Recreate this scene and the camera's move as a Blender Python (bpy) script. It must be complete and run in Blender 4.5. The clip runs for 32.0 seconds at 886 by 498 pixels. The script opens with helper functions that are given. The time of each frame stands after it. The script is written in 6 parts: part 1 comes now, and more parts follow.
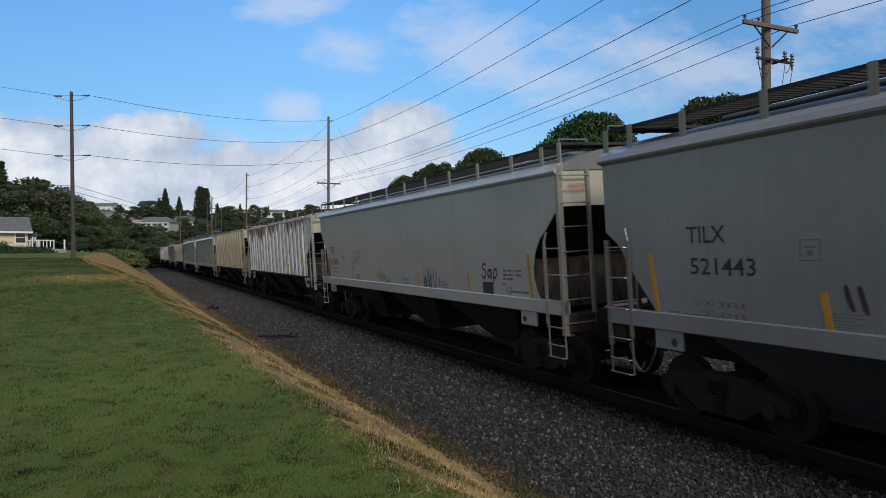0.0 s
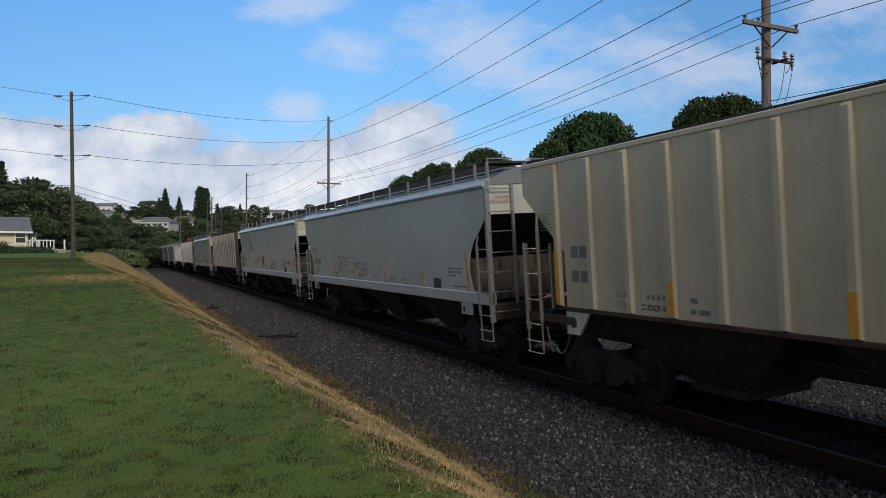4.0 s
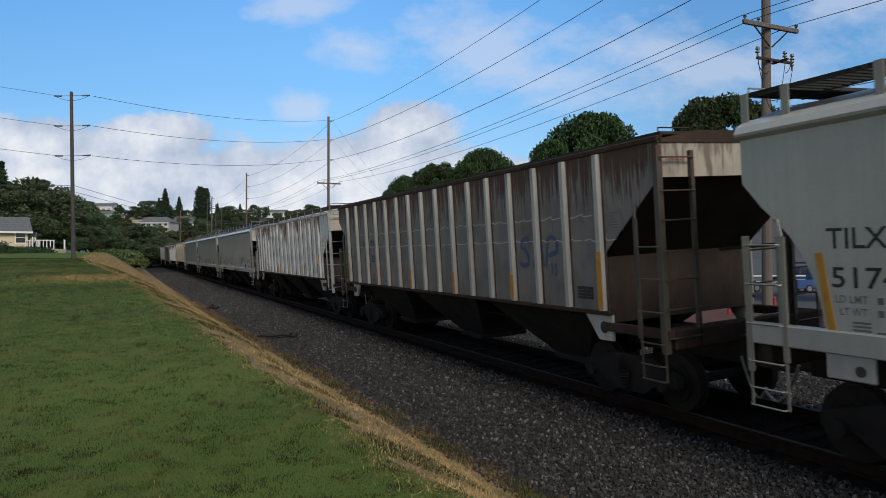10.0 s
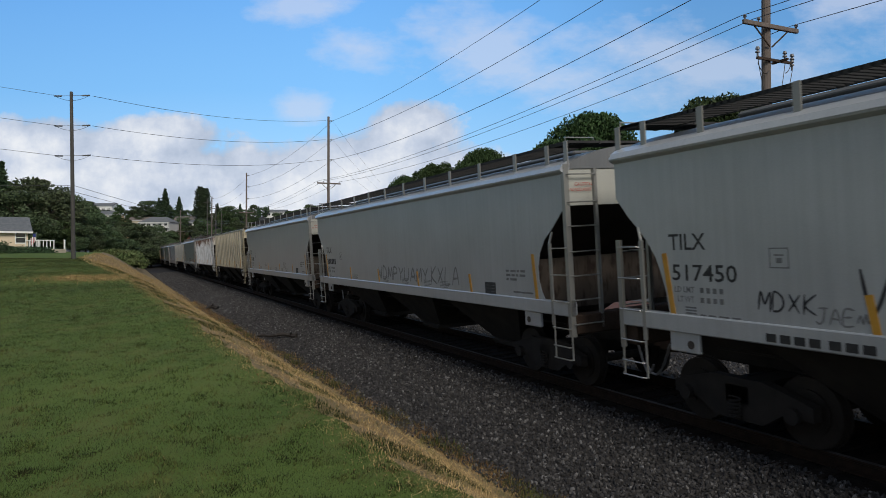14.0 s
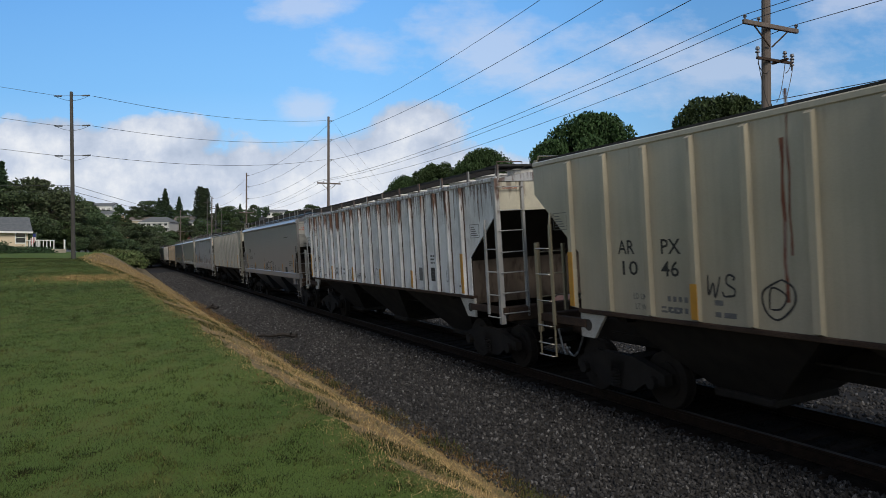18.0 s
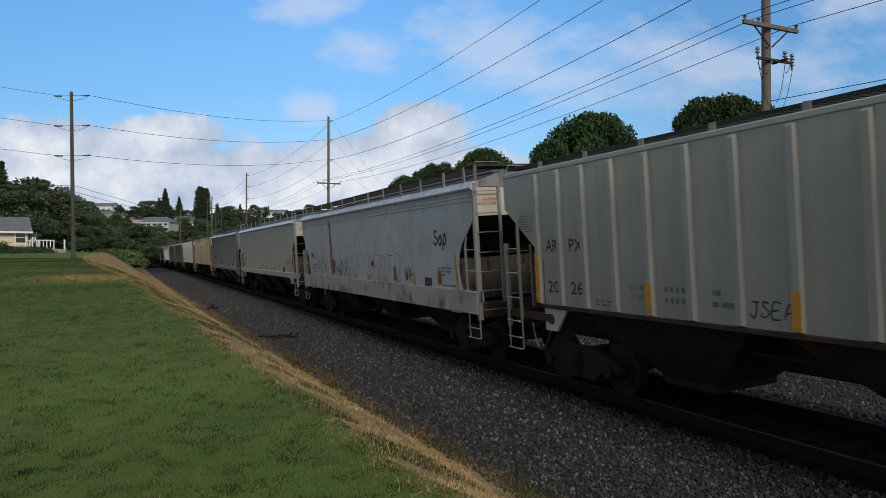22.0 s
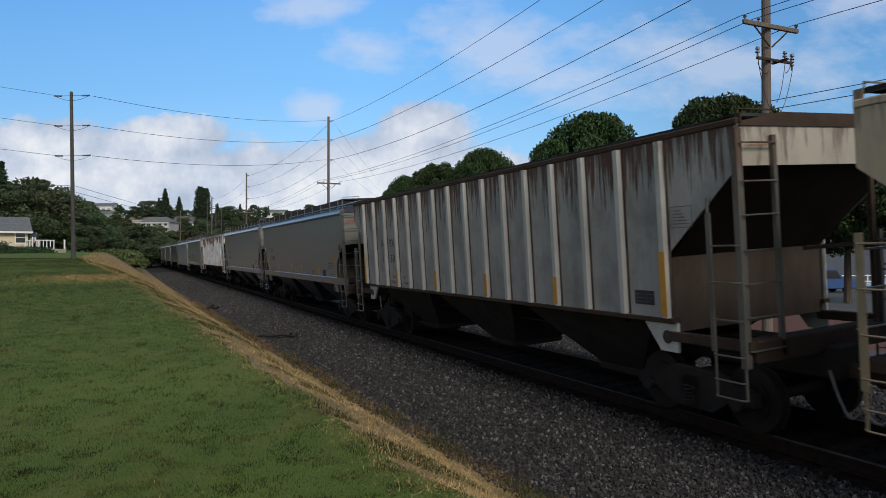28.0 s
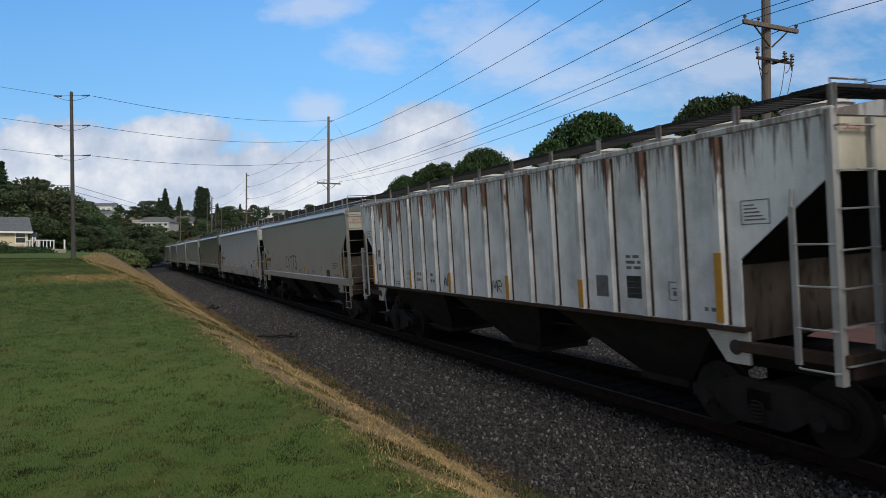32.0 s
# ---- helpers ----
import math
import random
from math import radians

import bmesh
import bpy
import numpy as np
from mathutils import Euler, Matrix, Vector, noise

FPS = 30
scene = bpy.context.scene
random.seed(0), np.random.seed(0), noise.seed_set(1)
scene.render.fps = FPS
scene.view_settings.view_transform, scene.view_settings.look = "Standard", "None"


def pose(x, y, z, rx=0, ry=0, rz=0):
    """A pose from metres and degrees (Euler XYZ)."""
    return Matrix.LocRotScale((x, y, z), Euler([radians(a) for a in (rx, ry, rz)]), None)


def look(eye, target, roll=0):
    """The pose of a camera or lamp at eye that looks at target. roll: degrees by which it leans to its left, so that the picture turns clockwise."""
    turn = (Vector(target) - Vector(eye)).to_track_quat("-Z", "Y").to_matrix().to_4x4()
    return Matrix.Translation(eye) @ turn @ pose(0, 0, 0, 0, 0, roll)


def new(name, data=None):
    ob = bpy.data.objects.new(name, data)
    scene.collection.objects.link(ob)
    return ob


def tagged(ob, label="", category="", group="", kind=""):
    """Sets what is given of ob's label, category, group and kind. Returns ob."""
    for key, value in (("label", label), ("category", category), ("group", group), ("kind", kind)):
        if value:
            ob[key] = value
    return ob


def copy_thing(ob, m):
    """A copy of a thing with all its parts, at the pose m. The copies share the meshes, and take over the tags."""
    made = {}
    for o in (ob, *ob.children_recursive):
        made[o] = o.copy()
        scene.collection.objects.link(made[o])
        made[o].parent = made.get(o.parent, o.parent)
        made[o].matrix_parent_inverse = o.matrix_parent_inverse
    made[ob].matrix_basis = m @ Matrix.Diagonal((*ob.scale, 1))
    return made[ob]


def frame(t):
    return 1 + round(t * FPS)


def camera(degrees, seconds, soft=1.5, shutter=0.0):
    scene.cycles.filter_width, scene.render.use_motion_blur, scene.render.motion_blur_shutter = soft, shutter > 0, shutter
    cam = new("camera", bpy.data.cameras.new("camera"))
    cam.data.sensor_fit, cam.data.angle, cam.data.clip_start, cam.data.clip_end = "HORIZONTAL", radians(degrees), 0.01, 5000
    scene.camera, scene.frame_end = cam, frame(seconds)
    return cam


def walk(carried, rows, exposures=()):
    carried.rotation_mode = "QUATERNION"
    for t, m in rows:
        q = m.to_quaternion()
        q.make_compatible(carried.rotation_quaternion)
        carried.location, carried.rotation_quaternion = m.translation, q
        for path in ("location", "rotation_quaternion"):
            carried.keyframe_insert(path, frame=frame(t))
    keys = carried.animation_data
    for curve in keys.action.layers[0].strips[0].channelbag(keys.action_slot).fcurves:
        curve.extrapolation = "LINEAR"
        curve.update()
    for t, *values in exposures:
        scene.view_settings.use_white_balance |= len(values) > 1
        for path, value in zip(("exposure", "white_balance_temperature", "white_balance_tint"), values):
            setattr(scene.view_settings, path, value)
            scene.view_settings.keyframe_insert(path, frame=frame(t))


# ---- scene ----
# ---- camera ----
HEADING = radians(24.48)
ALONG = Vector((-math.sin(HEADING), math.cos(HEADING), 0))
ACROSS = Vector((math.cos(HEADING), math.sin(HEADING), 0))
OFFSET = 8.726          # from the eye to the middle of the track
CANT = 3.8              # lean of the track, degrees
EYE = Vector((0, 0, 2.394))
cam = camera(65.05, 32.0, soft=0.75, shutter=0.08)
EYE_POSE = pose(EYE.x, EYE.y, EYE.z, 90.508, 0, 0)
walk(cam, [(0, EYE_POSE), (32, EYE_POSE)], [(0, 0.0), (32, 0.0)])

# ---- world and sun ----
SUN_TO = (-ALONG * 0.99 - ACROSS * 0.10).normalized() * math.cos(radians(40)) + Vector((0, 0, math.sin(radians(40))))
world = bpy.data.worlds.new("sky")
scene.world = world
world.use_nodes = True
wn = world.node_tree
sky = wn.nodes.new("ShaderNodeTexSky")
sky.sky_type, sky.sun_disc = "NISHITA", False
sky.sun_elevation = radians(40)
sky.sun_rotation = math.atan2(SUN_TO.x, SUN_TO.y)
sky.air_density, sky.dust_density, sky.ozone_density = 1.0, 0.4, 1.6
cloud_at = wn.nodes.new("ShaderNodeTexCoord")
cloud_noise = wn.nodes.new("ShaderNodeTexNoise")
cloud_noise.inputs["Scale"].default_value, cloud_noise.inputs["Detail"].default_value = 2.6, 6.0
cloud_ramp = wn.nodes.new("ShaderNodeValToRGB")
cloud_ramp.color_ramp.elements[0].position, cloud_ramp.color_ramp.elements[1].position = 0.42, 0.62
cloud_mix = wn.nodes.new("ShaderNodeMix")
cloud_mix.data_type = "RGBA"
cloud_mix.inputs[7].default_value = (4.3, 4.55, 5.1, 1)
wn.links.new(cloud_at.outputs["Generated"], cloud_noise.inputs[0])
wn.links.new(cloud_noise.outputs[0], cloud_ramp.inputs[0])
wn.links.new(cloud_ramp.outputs[0], cloud_mix.inputs[0])
wn.links.new(sky.outputs[0], cloud_mix.inputs[6])
wn.links.new(cloud_mix.outputs[2], wn.nodes["Background"].inputs[0])
wn.nodes["Background"].inputs[1].default_value = 0.082
sun = new("sun", bpy.data.lights.new("sun", "SUN"))
sun.data.energy, sun.data.angle, sun.data.color = 2.45, radians(20), (1.0, 0.93, 0.82)
sun.matrix_world = look(SUN_TO * 100, (0, 0, 0))


# ---- small tools ----
def part(name, bm, material, parent=None, label="", smooth=False):
    me = bpy.data.meshes.new(name)
    if isinstance(bm, bpy.types.Mesh):
        me = bm
    else:
        bm.normal_update()
        bm.to_mesh(me)
        bm.free()
    if material and not me.materials:
        me.materials.append(material)
    if smooth:
        me.polygons.foreach_set("use_smooth", [True] * len(me.polygons))
    ob = new(name, me)
    ob.parent = parent
    if label:
        ob["label"] = label
    return ob


def thing(name, m, label, category, group="", kind=""):
    ob = new(name)
    ob.matrix_basis = m
    return tagged(ob, label, category, group, kind)


def box(bm, x0, x1, y0, y1, z0, z1, m=None, bevel=0.0):
    vs = [bm.verts.new(v) for v in ((x0, y0, z0), (x1, y0, z0), (x1, y1, z0), (x0, y1, z0), (x0, y0, z1), (x1, y0, z1), (x1, y1, z1), (x0, y1, z1))]
    fs = [bm.faces.new([vs[i] for i in f]) for f in ((3, 2, 1, 0), (4, 5, 6, 7), (0, 1, 5, 4), (1, 2, 6, 5), (2, 3, 7, 6), (3, 0, 4, 7))]
    if m is not None:
        for v in vs:
            v.co = m @ v.co
    if bevel:
        es = {e for f in fs for e in f.edges}
        bmesh.ops.bevel(bm, geom=list(es), offset=bevel, segments=1, affect="EDGES")
    return bm


def boxes(*args, bevel=0.0):
    bm = bmesh.new()
    for a in args:
        box(bm, *a, bevel=bevel)
    return bm


def prism(bm, pts, y0, y1):
    """A polygon in the x-z plane, drawn out along y."""
    a = [bm.verts.new((x, y0, z)) for x, z in pts]
    b = [bm.verts.new((x, y1, z)) for x, z in pts]
    bm.faces.new(a)
    bm.faces.new(b[::-1])
    for i in range(len(pts)):
        j = (i + 1) % len(pts)
        bm.faces.new((a[j], a[i], b[i], b[j]))
    return bm


def prism_x(bm, pts, x0, x1):
    """A polygon in the y-z plane, drawn out along x."""
    a = [bm.verts.new((x0, y, z)) for y, z in pts]
    b = [bm.verts.new((x1, y, z)) for y, z in pts]
    bm.faces.new(a[::-1])
    bm.faces.new(b)
    for i in range(len(pts)):
        j = (i + 1) % len(pts)
        bm.faces.new((a[i], a[j], b[j], b[i]))
    return bm


def prism_z(bm, pts, z0, z1):
    """A polygon in the x-y plane, drawn up along z."""
    a = [bm.verts.new((x, y, z0)) for x, y in pts]
    b = [bm.verts.new((x, y, z1)) for x, y in pts]
    bm.faces.new(a[::-1])
    bm.faces.new(b)
    for i in range(len(pts)):
        j = (i + 1) % len(pts)
        bm.faces.new((a[i], a[j], b[j], b[i]))
    bmesh.ops.recalc_face_normals(bm, faces=bm.faces[:])
    return bm


def rod(bm, p, q, r, n=6, r2=None):
    p, q = Vector(p), Vector(q)
    turn = (q - p).to_track_quat("Z", "Y").to_matrix()
    r2 = r if r2 is None else r2
    a, b = [], []
    for i in range(n):
        c = Vector((math.cos(2 * math.pi * i / n), math.sin(2 * math.pi * i / n), 0))
        a.append(bm.verts.new(p + turn @ (c * r)))
        b.append(bm.verts.new(q + turn @ (c * r2)))
    for i in range(n):
        j = (i + 1) % n
        bm.faces.new((a[i], a[j], b[j], b[i]))
    bm.faces.new(a[::-1])
    bm.faces.new(b)
    return bm


def tube(bm, pts, r, n=5):
    """A round bar bent through the points, in one piece."""
    pts = [Vector(p) for p in pts]
    prev = None
    for i, p in enumerate(pts):
        way = pts[min(i + 1, len(pts) - 1)] - pts[max(i - 1, 0)]
        turn = way.to_track_quat("Z", "Y").to_matrix()
        ring = [bm.verts.new(p + turn @ Vector((math.cos(2 * math.pi * k / n) * r, math.sin(2 * math.pi * k / n) * r, 0))) for k in range(n)]
        if prev:
            # join each corner to the nearest one of the ring before
            o = min(range(n), key=lambda k: (ring[k].co - prev[0].co).length)
            for k in range(n):
                bm.faces.new((prev[k], prev[(k + 1) % n], ring[(k + 1 + o) % n], ring[(k + o) % n]))
            ring = ring[o:] + ring[:o]
        else:
            bm.faces.new(ring[::-1])
        prev = ring
    bm.faces.new(prev)
    return bm


def arc_track(s):
    """Place and heading of the track's middle, s metres along it: straight, then bending away to the left."""
    start = 188.0
    base = ACROSS * OFFSET + ALONG * min(s, start)
    if s <= start:
        return base, HEADING
    radius, a = 260.0, (s - start) / 260.0
    left = -ACROSS
    return base + ALONG * radius * math.sin(a) + left * radius * (1 - math.cos(a)), HEADING + a


def on_track(s, u=0.0, z=0.0):
    p, h = arc_track(s)
    return p + Vector((math.cos(h), math.sin(h), 0)) * u + Vector((0, 0, z))


def car_pose(s):
    p, h = arc_track(s)
    return Matrix.Translation(p) @ Matrix.Rotation(h - math.pi / 2, 4, "Z") @ Matrix.Rotation(radians(CANT), 4, "X")


# ---- materials ----
def material(name, build):
    mat = bpy.data.materials.new(name)
    mat.use_nodes = True
    build(mat.node_tree, mat.node_tree.nodes["Principled BSDF"])
    return mat


def node(nt, kind, **inputs):
    n = nt.nodes.new(kind)
    for k, v in inputs.items():
        n.inputs[k.replace("_", " ")].default_value = v
    return n


def math_node(nt, op, a, b=None, clamp=False):
    n = nt.nodes.new("ShaderNodeMath")
    n.operation, n.use_clamp = op, clamp
    for i, v in enumerate((a, b)):
        if v is None:
            continue
        if isinstance(v, (int, float)):
            n.inputs[i].default_value = v
        else:
            nt.links.new(v, n.inputs[i])
    return n.outputs[0]


def noise_at(nt, coords, scale, detail=4.0, rough=0.55, stretch=None, output=0):
    n = node(nt, "ShaderNodeTexNoise", Scale=scale, Detail=detail, Roughness=rough)
    if stretch:
        m = node(nt, "ShaderNodeMapping", Scale=stretch)
        nt.links.new(coords, m.inputs[0])
        coords = m.outputs[0]
    nt.links.new(coords, n.inputs[0])
    return n.outputs[output]


def ramp(nt, fac, *stops):
    n = nt.nodes.new("ShaderNodeValToRGB")
    e = n.color_ramp.elements
    while len(e) < len(stops):
        e.new(0.5)
    for k, (pos, col) in zip(e, stops):
        k.position = pos
        k.color = (*col, 1) if isinstance(col, tuple) else (col, col, col, 1)
    nt.links.new(fac, n.inputs[0])
    return n.outputs[0]


def mix(nt, fac, a, b, mode="MIX"):
    n = nt.nodes.new("ShaderNodeMix")
    n.data_type, n.blend_type = "RGBA", mode
    for sock, v in ((n.inputs[0], fac), (n.inputs[6], a), (n.inputs[7], b)):
        if isinstance(v, (int, float)):
            sock.default_value = v if sock == n.inputs[0] else (v, v, v, 1)
        elif isinstance(v, tuple):
            sock.default_value = (*v, 1)
        else:
            nt.links.new(v, sock)
    return n.outputs[2]


def bump(nt, bsdf, height, strength=0.3, distance=0.02):
    n = node(nt, "ShaderNodeBump", Strength=strength, Distance=distance)
    nt.links.new(height, n.inputs["Height"])
    nt.links.new(n.outputs[0], bsdf.inputs["Normal"])


def mottled(name, a, b, scale=6.0, rough=0.7, metal=0.0, bumpy=0.2, fine=60.0, c=None, stretch=None, coords="Object", per_object=0.0):
    """Two or three tones mixed by coarse and fine noise."""
    def build(nt, bsdf):
        tc = nt.nodes.new("ShaderNodeTexCoord").outputs[coords]
        big = noise_at(nt, tc, scale, stretch=stretch)
        small = noise_at(nt, tc, fine, 3.0, stretch=stretch)
        col = mix(nt, ramp(nt, big, (0.3, 0.0), (0.7, 1.0)), a, b)
        if c:
            col = mix(nt, ramp(nt, small, (0.52, 0.0), (0.68, 1.0)), col, c)
        if per_object:
            rnd = nt.nodes.new("ShaderNodeObjectInfo").outputs["Random"]
            val = node(nt, "ShaderNodeHueSaturation")
            nt.links.new(math_node(nt, "ADD", math_node(nt, "MULTIPLY", rnd, per_object), 1 - per_object / 2), val.inputs["Value"])
            nt.links.new(col, val.inputs["Color"])
            col = val.outputs[0]
        nt.links.new(col, bsdf.inputs["Base Color"])
        bsdf.inputs["Roughness"].default_value, bsdf.inputs["Metallic"].default_value = rough, metal
        if bumpy:
            bump(nt, bsdf, small, bumpy, 0.01)
    return material(name, build)


def build_car_paint(nt, bsdf):
    """Weathered paint: its colour comes from the object, its rust from the colour's fourth value."""
    info = nt.nodes.new("ShaderNodeObjectInfo")
    geo = nt.nodes.new("ShaderNodeTexCoord").outputs["Object"]
    shift = nt.nodes.new("ShaderNodeVectorMath")
    shift.operation = "MULTIPLY_ADD"
    nt.links.new(info.outputs["Random"], shift.inputs[0])
    shift.inputs[1].default_value, shift.inputs[2].default_value = (91, 37, 0), (0, 0, 0)
    add = nt.nodes.new("ShaderNodeVectorMath")
    nt.links.new(geo, add.inputs[0])
    nt.links.new(shift.outputs[0], add.inputs[1])
    at = add.outputs[0]
    big = noise_at(nt, at, 0.55, 3.0)
    streak = noise_at(nt, at, 1.0, 5.0, 0.6, (9.0, 3.0, 0.30))
    fine = noise_at(nt, at, 1.0, 4.0, 0.65, (26.0, 9.0, 1.3))
    grain = noise_at(nt, at, 45.0, 3.0)
    base = mix(nt, 1.0, info.outputs["Color"], ramp(nt, big, (0.3, 0.86), (0.7, 1.05)), "MULTIPLY")
    base = mix(nt, 1.0, base, ramp(nt, streak, (0.3, 0.90), (0.62, 1.02)), "MULTIPLY")
    base = mix(nt, 1.0, base, ramp(nt, grain, (0.3, 0.94), (0.7, 1.03)), "MULTIPLY")
    # grey smudges on the older paint
    smudge = noise_at(nt, at, 1.7, 5.0, 0.6, (1.0, 1.0, 0.8))
    base = mix(nt, math_node(nt, "MULTIPLY", info.outputs["Alpha"], 1.5, True), base, mix(nt, 1.0, base, ramp(nt, smudge, (0.36, 0.66), (0.56, 1.0)), "MULTIPLY"))
    # rust runs, thickest under the roof's edge
    rust = mix(nt, fine, (0.045, 0.022, 0.014), (0.12, 0.052, 0.030))
    run = math_node(nt, "MULTIPLY", streak, fine)
    sep = nt.nodes.new("ShaderNodeSeparateXYZ")
    nt.links.new(geo, sep.inputs[0])
    run = math_node(nt, "ADD", run, math_node(nt, "MULTIPLY", math_node(nt, "SUBTRACT", sep.outputs[2], 3.42), 0.17))
    gate = math_node(nt, "SUBTRACT", run, math_node(nt, "SUBTRACT", 0.43, math_node(nt, "MULTIPLY", info.outputs["Alpha"], 0.20)))
    fac = math_node(nt, "MULTIPLY", math_node(nt, "MULTIPLY", gate, 14.0, True), math_node(nt, "MULTIPLY", info.outputs["Alpha"], 1.6, True), True)
    col = mix(nt, fac, base, rust)
    col = mix(nt, 1.0, col, 0.85, "MULTIPLY")
    nt.links.new(col, bsdf.inputs["Base Color"])
    bsdf.inputs["Specular IOR Level"].default_value = 0.8
    # old paint keeps some of its gloss where it has not rusted
    dull = math_node(nt, "ADD", math_node(nt, "MULTIPLY", fac, 0.30), math_node(nt, "MULTIPLY", info.outputs["Alpha"], 0.25))
    nt.links.new(math_node(nt, "ADD", math_node(nt, "ADD", dull, math_node(nt, "MULTIPLY", big, 0.12)), 0.26), bsdf.inputs["Roughness"])
    nt.links.new(math_node(nt, "SUBTRACT", 0.75, math_node(nt, "MULTIPLY", info.outputs["Alpha"], 0.9), True), bsdf.inputs["Coat Weight"])
    bsdf.inputs["Coat Roughness"].default_value = 0.30
    bump(nt, bsdf, mix(nt, 0.5, big, grain), 0.06, 0.01)


PAINT = material("railcar_paint", build_car_paint)
ROOF_PAINT = material("dusty_roof_paint", build_car_paint)
ROOF_PAINT.node_tree.nodes["Principled BSDF"].inputs["Specular IOR Level"].default_value = 0.08
for link in [k for k in ROOF_PAINT.node_tree.links if k.to_socket.name == "Coat Weight"]:
    ROOF_PAINT.node_tree.links.remove(link)
ROOF_PAINT.node_tree.nodes["Principled BSDF"].inputs["Coat Weight"].default_value = 0.0
# dark colour that carries the shade on slope sheets and in jacking holes
SHADE_BLACK = mottled("shade_black_paint", (0.040, 0.034, 0.030), (0.075, 0.061, 0.051), 1.2, 0.75, bumpy=0.1)
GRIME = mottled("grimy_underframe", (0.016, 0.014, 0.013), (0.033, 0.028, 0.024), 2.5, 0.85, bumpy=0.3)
RUSTY = mottled("rusty_steel", (0.040, 0.027, 0.020), (0.075, 0.048, 0.035), 3.0, 0.85, c=(0.022, 0.017, 0.013))
WHEEL = mottled("oily_wheel_steel", (0.012, 0.010, 0.009), (0.026, 0.021, 0.017), 3.0, 0.75, c=(0.034, 0.027, 0.022))
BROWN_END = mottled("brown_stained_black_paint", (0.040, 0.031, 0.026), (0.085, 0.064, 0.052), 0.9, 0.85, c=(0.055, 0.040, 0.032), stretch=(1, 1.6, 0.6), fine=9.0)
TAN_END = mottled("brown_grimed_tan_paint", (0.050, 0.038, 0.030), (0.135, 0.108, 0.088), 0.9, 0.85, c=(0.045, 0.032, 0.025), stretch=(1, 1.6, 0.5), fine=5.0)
# ballast under the train, with the train's shade put into its colour
SHADE_BALLAST = mottled("shade_dark_ballast", (0.010, 0.009, 0.008), (0.022, 0.019, 0.017), 6.0, 0.95, c=(0.033, 0.028, 0.024), fine=30.0, bumpy=0.8)
STEEL = mottled("worn_steel", (0.22, 0.21, 0.20), (0.34, 0.33, 0.32), 5.0, 0.45, 0.7)
GALV = mottled("dirty_steel_grating", (0.018, 0.018, 0.019), (0.035, 0.035, 0.036), 2.0, 0.8)
WHITISH = mottled("chipped_pale_paint", (0.42, 0.41, 0.38), (0.58, 0.57, 0.53), 3.0, 0.6, c=(0.30, 0.25, 0.20))
YELLOW = mottled("faded_yellow_reflector", (0.42, 0.20, 0.02), (0.52, 0.27, 0.03), 6.0, 0.5)
SKIRT = mottled("rust_stained_tan_paint", (0.33, 0.30, 0.27), (0.42, 0.39, 0.35), 1.4, 0.7, c=(0.17, 0.075, 0.04), stretch=(1, 1, 0.7), fine=1.8)
LETTER = mottled("black_stencil_paint", (0.012, 0.012, 0.013), (0.03, 0.03, 0.03), 9.0, 0.6, bumpy=0)
LETTER_GREY = mottled("worn_grey_stencil_paint", (0.11, 0.11, 0.11), (0.18, 0.18, 0.18), 9.0, 0.6, bumpy=0)
PATCH = mottled("grey_patch_paint", (0.20, 0.205, 0.21), (0.27, 0.275, 0.28), 4.0, 0.6, bumpy=0)
RED_LETTER = mottled("red_stencil_paint", (0.35, 0.05, 0.03), (0.30, 0.05, 0.04), 9.0, 0.6, bumpy=0)
SPRAY = {c: mottled(c + "_spray_paint", v, tuple(0.8 * k for k in v), 7.0, 0.6, bumpy=0) for c, v in dict(
    black=(0.03, 0.03, 0.035), grey=(0.20, 0.20, 0.20), teal=(0.05, 0.20, 0.22), red=(0.40, 0.10, 0.07), maroon=(0.12, 0.02, 0.03), blue=(0.07, 0.11, 0.20), pale=(0.62, 0.62, 0.62)).items()}
WOOD_POLE = mottled("weathered_pole_wood", (0.115, 0.092, 0.08), (0.17, 0.142, 0.125), 1.5, 0.9, stretch=(3, 3, 0.2), bumpy=0.3)
GREY_POLE = mottled("silvered_pole_wood", (0.040, 0.037, 0.035), (0.090, 0.085, 0.080), 1.5, 0.9, stretch=(3, 3, 0.2), bumpy=0.3)
TIE_WOOD = mottled("creosoted_tie_wood", (0.016, 0.013, 0.011), (0.034, 0.027, 0.023), 4.0, 1.0, stretch=(1, 6, 6), per_object=0.5)
RAIL = mottled("rail_steel", (0.025, 0.018, 0.014), (0.045, 0.03, 0.022), 8.0, 0.7, 0.4)
RAIL_TOP = mottled("worn_rail_head", (0.05, 0.046, 0.043), (0.08, 0.074, 0.07), 8.0, 0.9, 0.0, bumpy=0)
WIRE = mottled("dark_wire", (0.03, 0.03, 0.035), (0.05, 0.05, 0.05), 3.0, 0.6, bumpy=0)
CERAMIC = mottled("grey_insulator", (0.10, 0.10, 0.11), (0.16, 0.16, 0.17), 8.0, 0.35, bumpy=0)
TRUNK = mottled("bark", (0.05, 0.038, 0.028), (0.09, 0.07, 0.05), 3.0, 0.95, stretch=(4, 4, 0.6), bumpy=0.5)
RUBBER = mottled("tyre_rubber", (0.012, 0.012, 0.012), (0.02, 0.02, 0.02), 8.0, 0.85)
GLASS = mottled("dark_window_glass", (0.02, 0.025, 0.03), (0.03, 0.035, 0.04), 2.0, 0.08, bumpy=0)
WHITE = mottled("white_paint", (0.72, 0.72, 0.70), (0.80, 0.80, 0.78), 3.0, 0.5, bumpy=0.05)


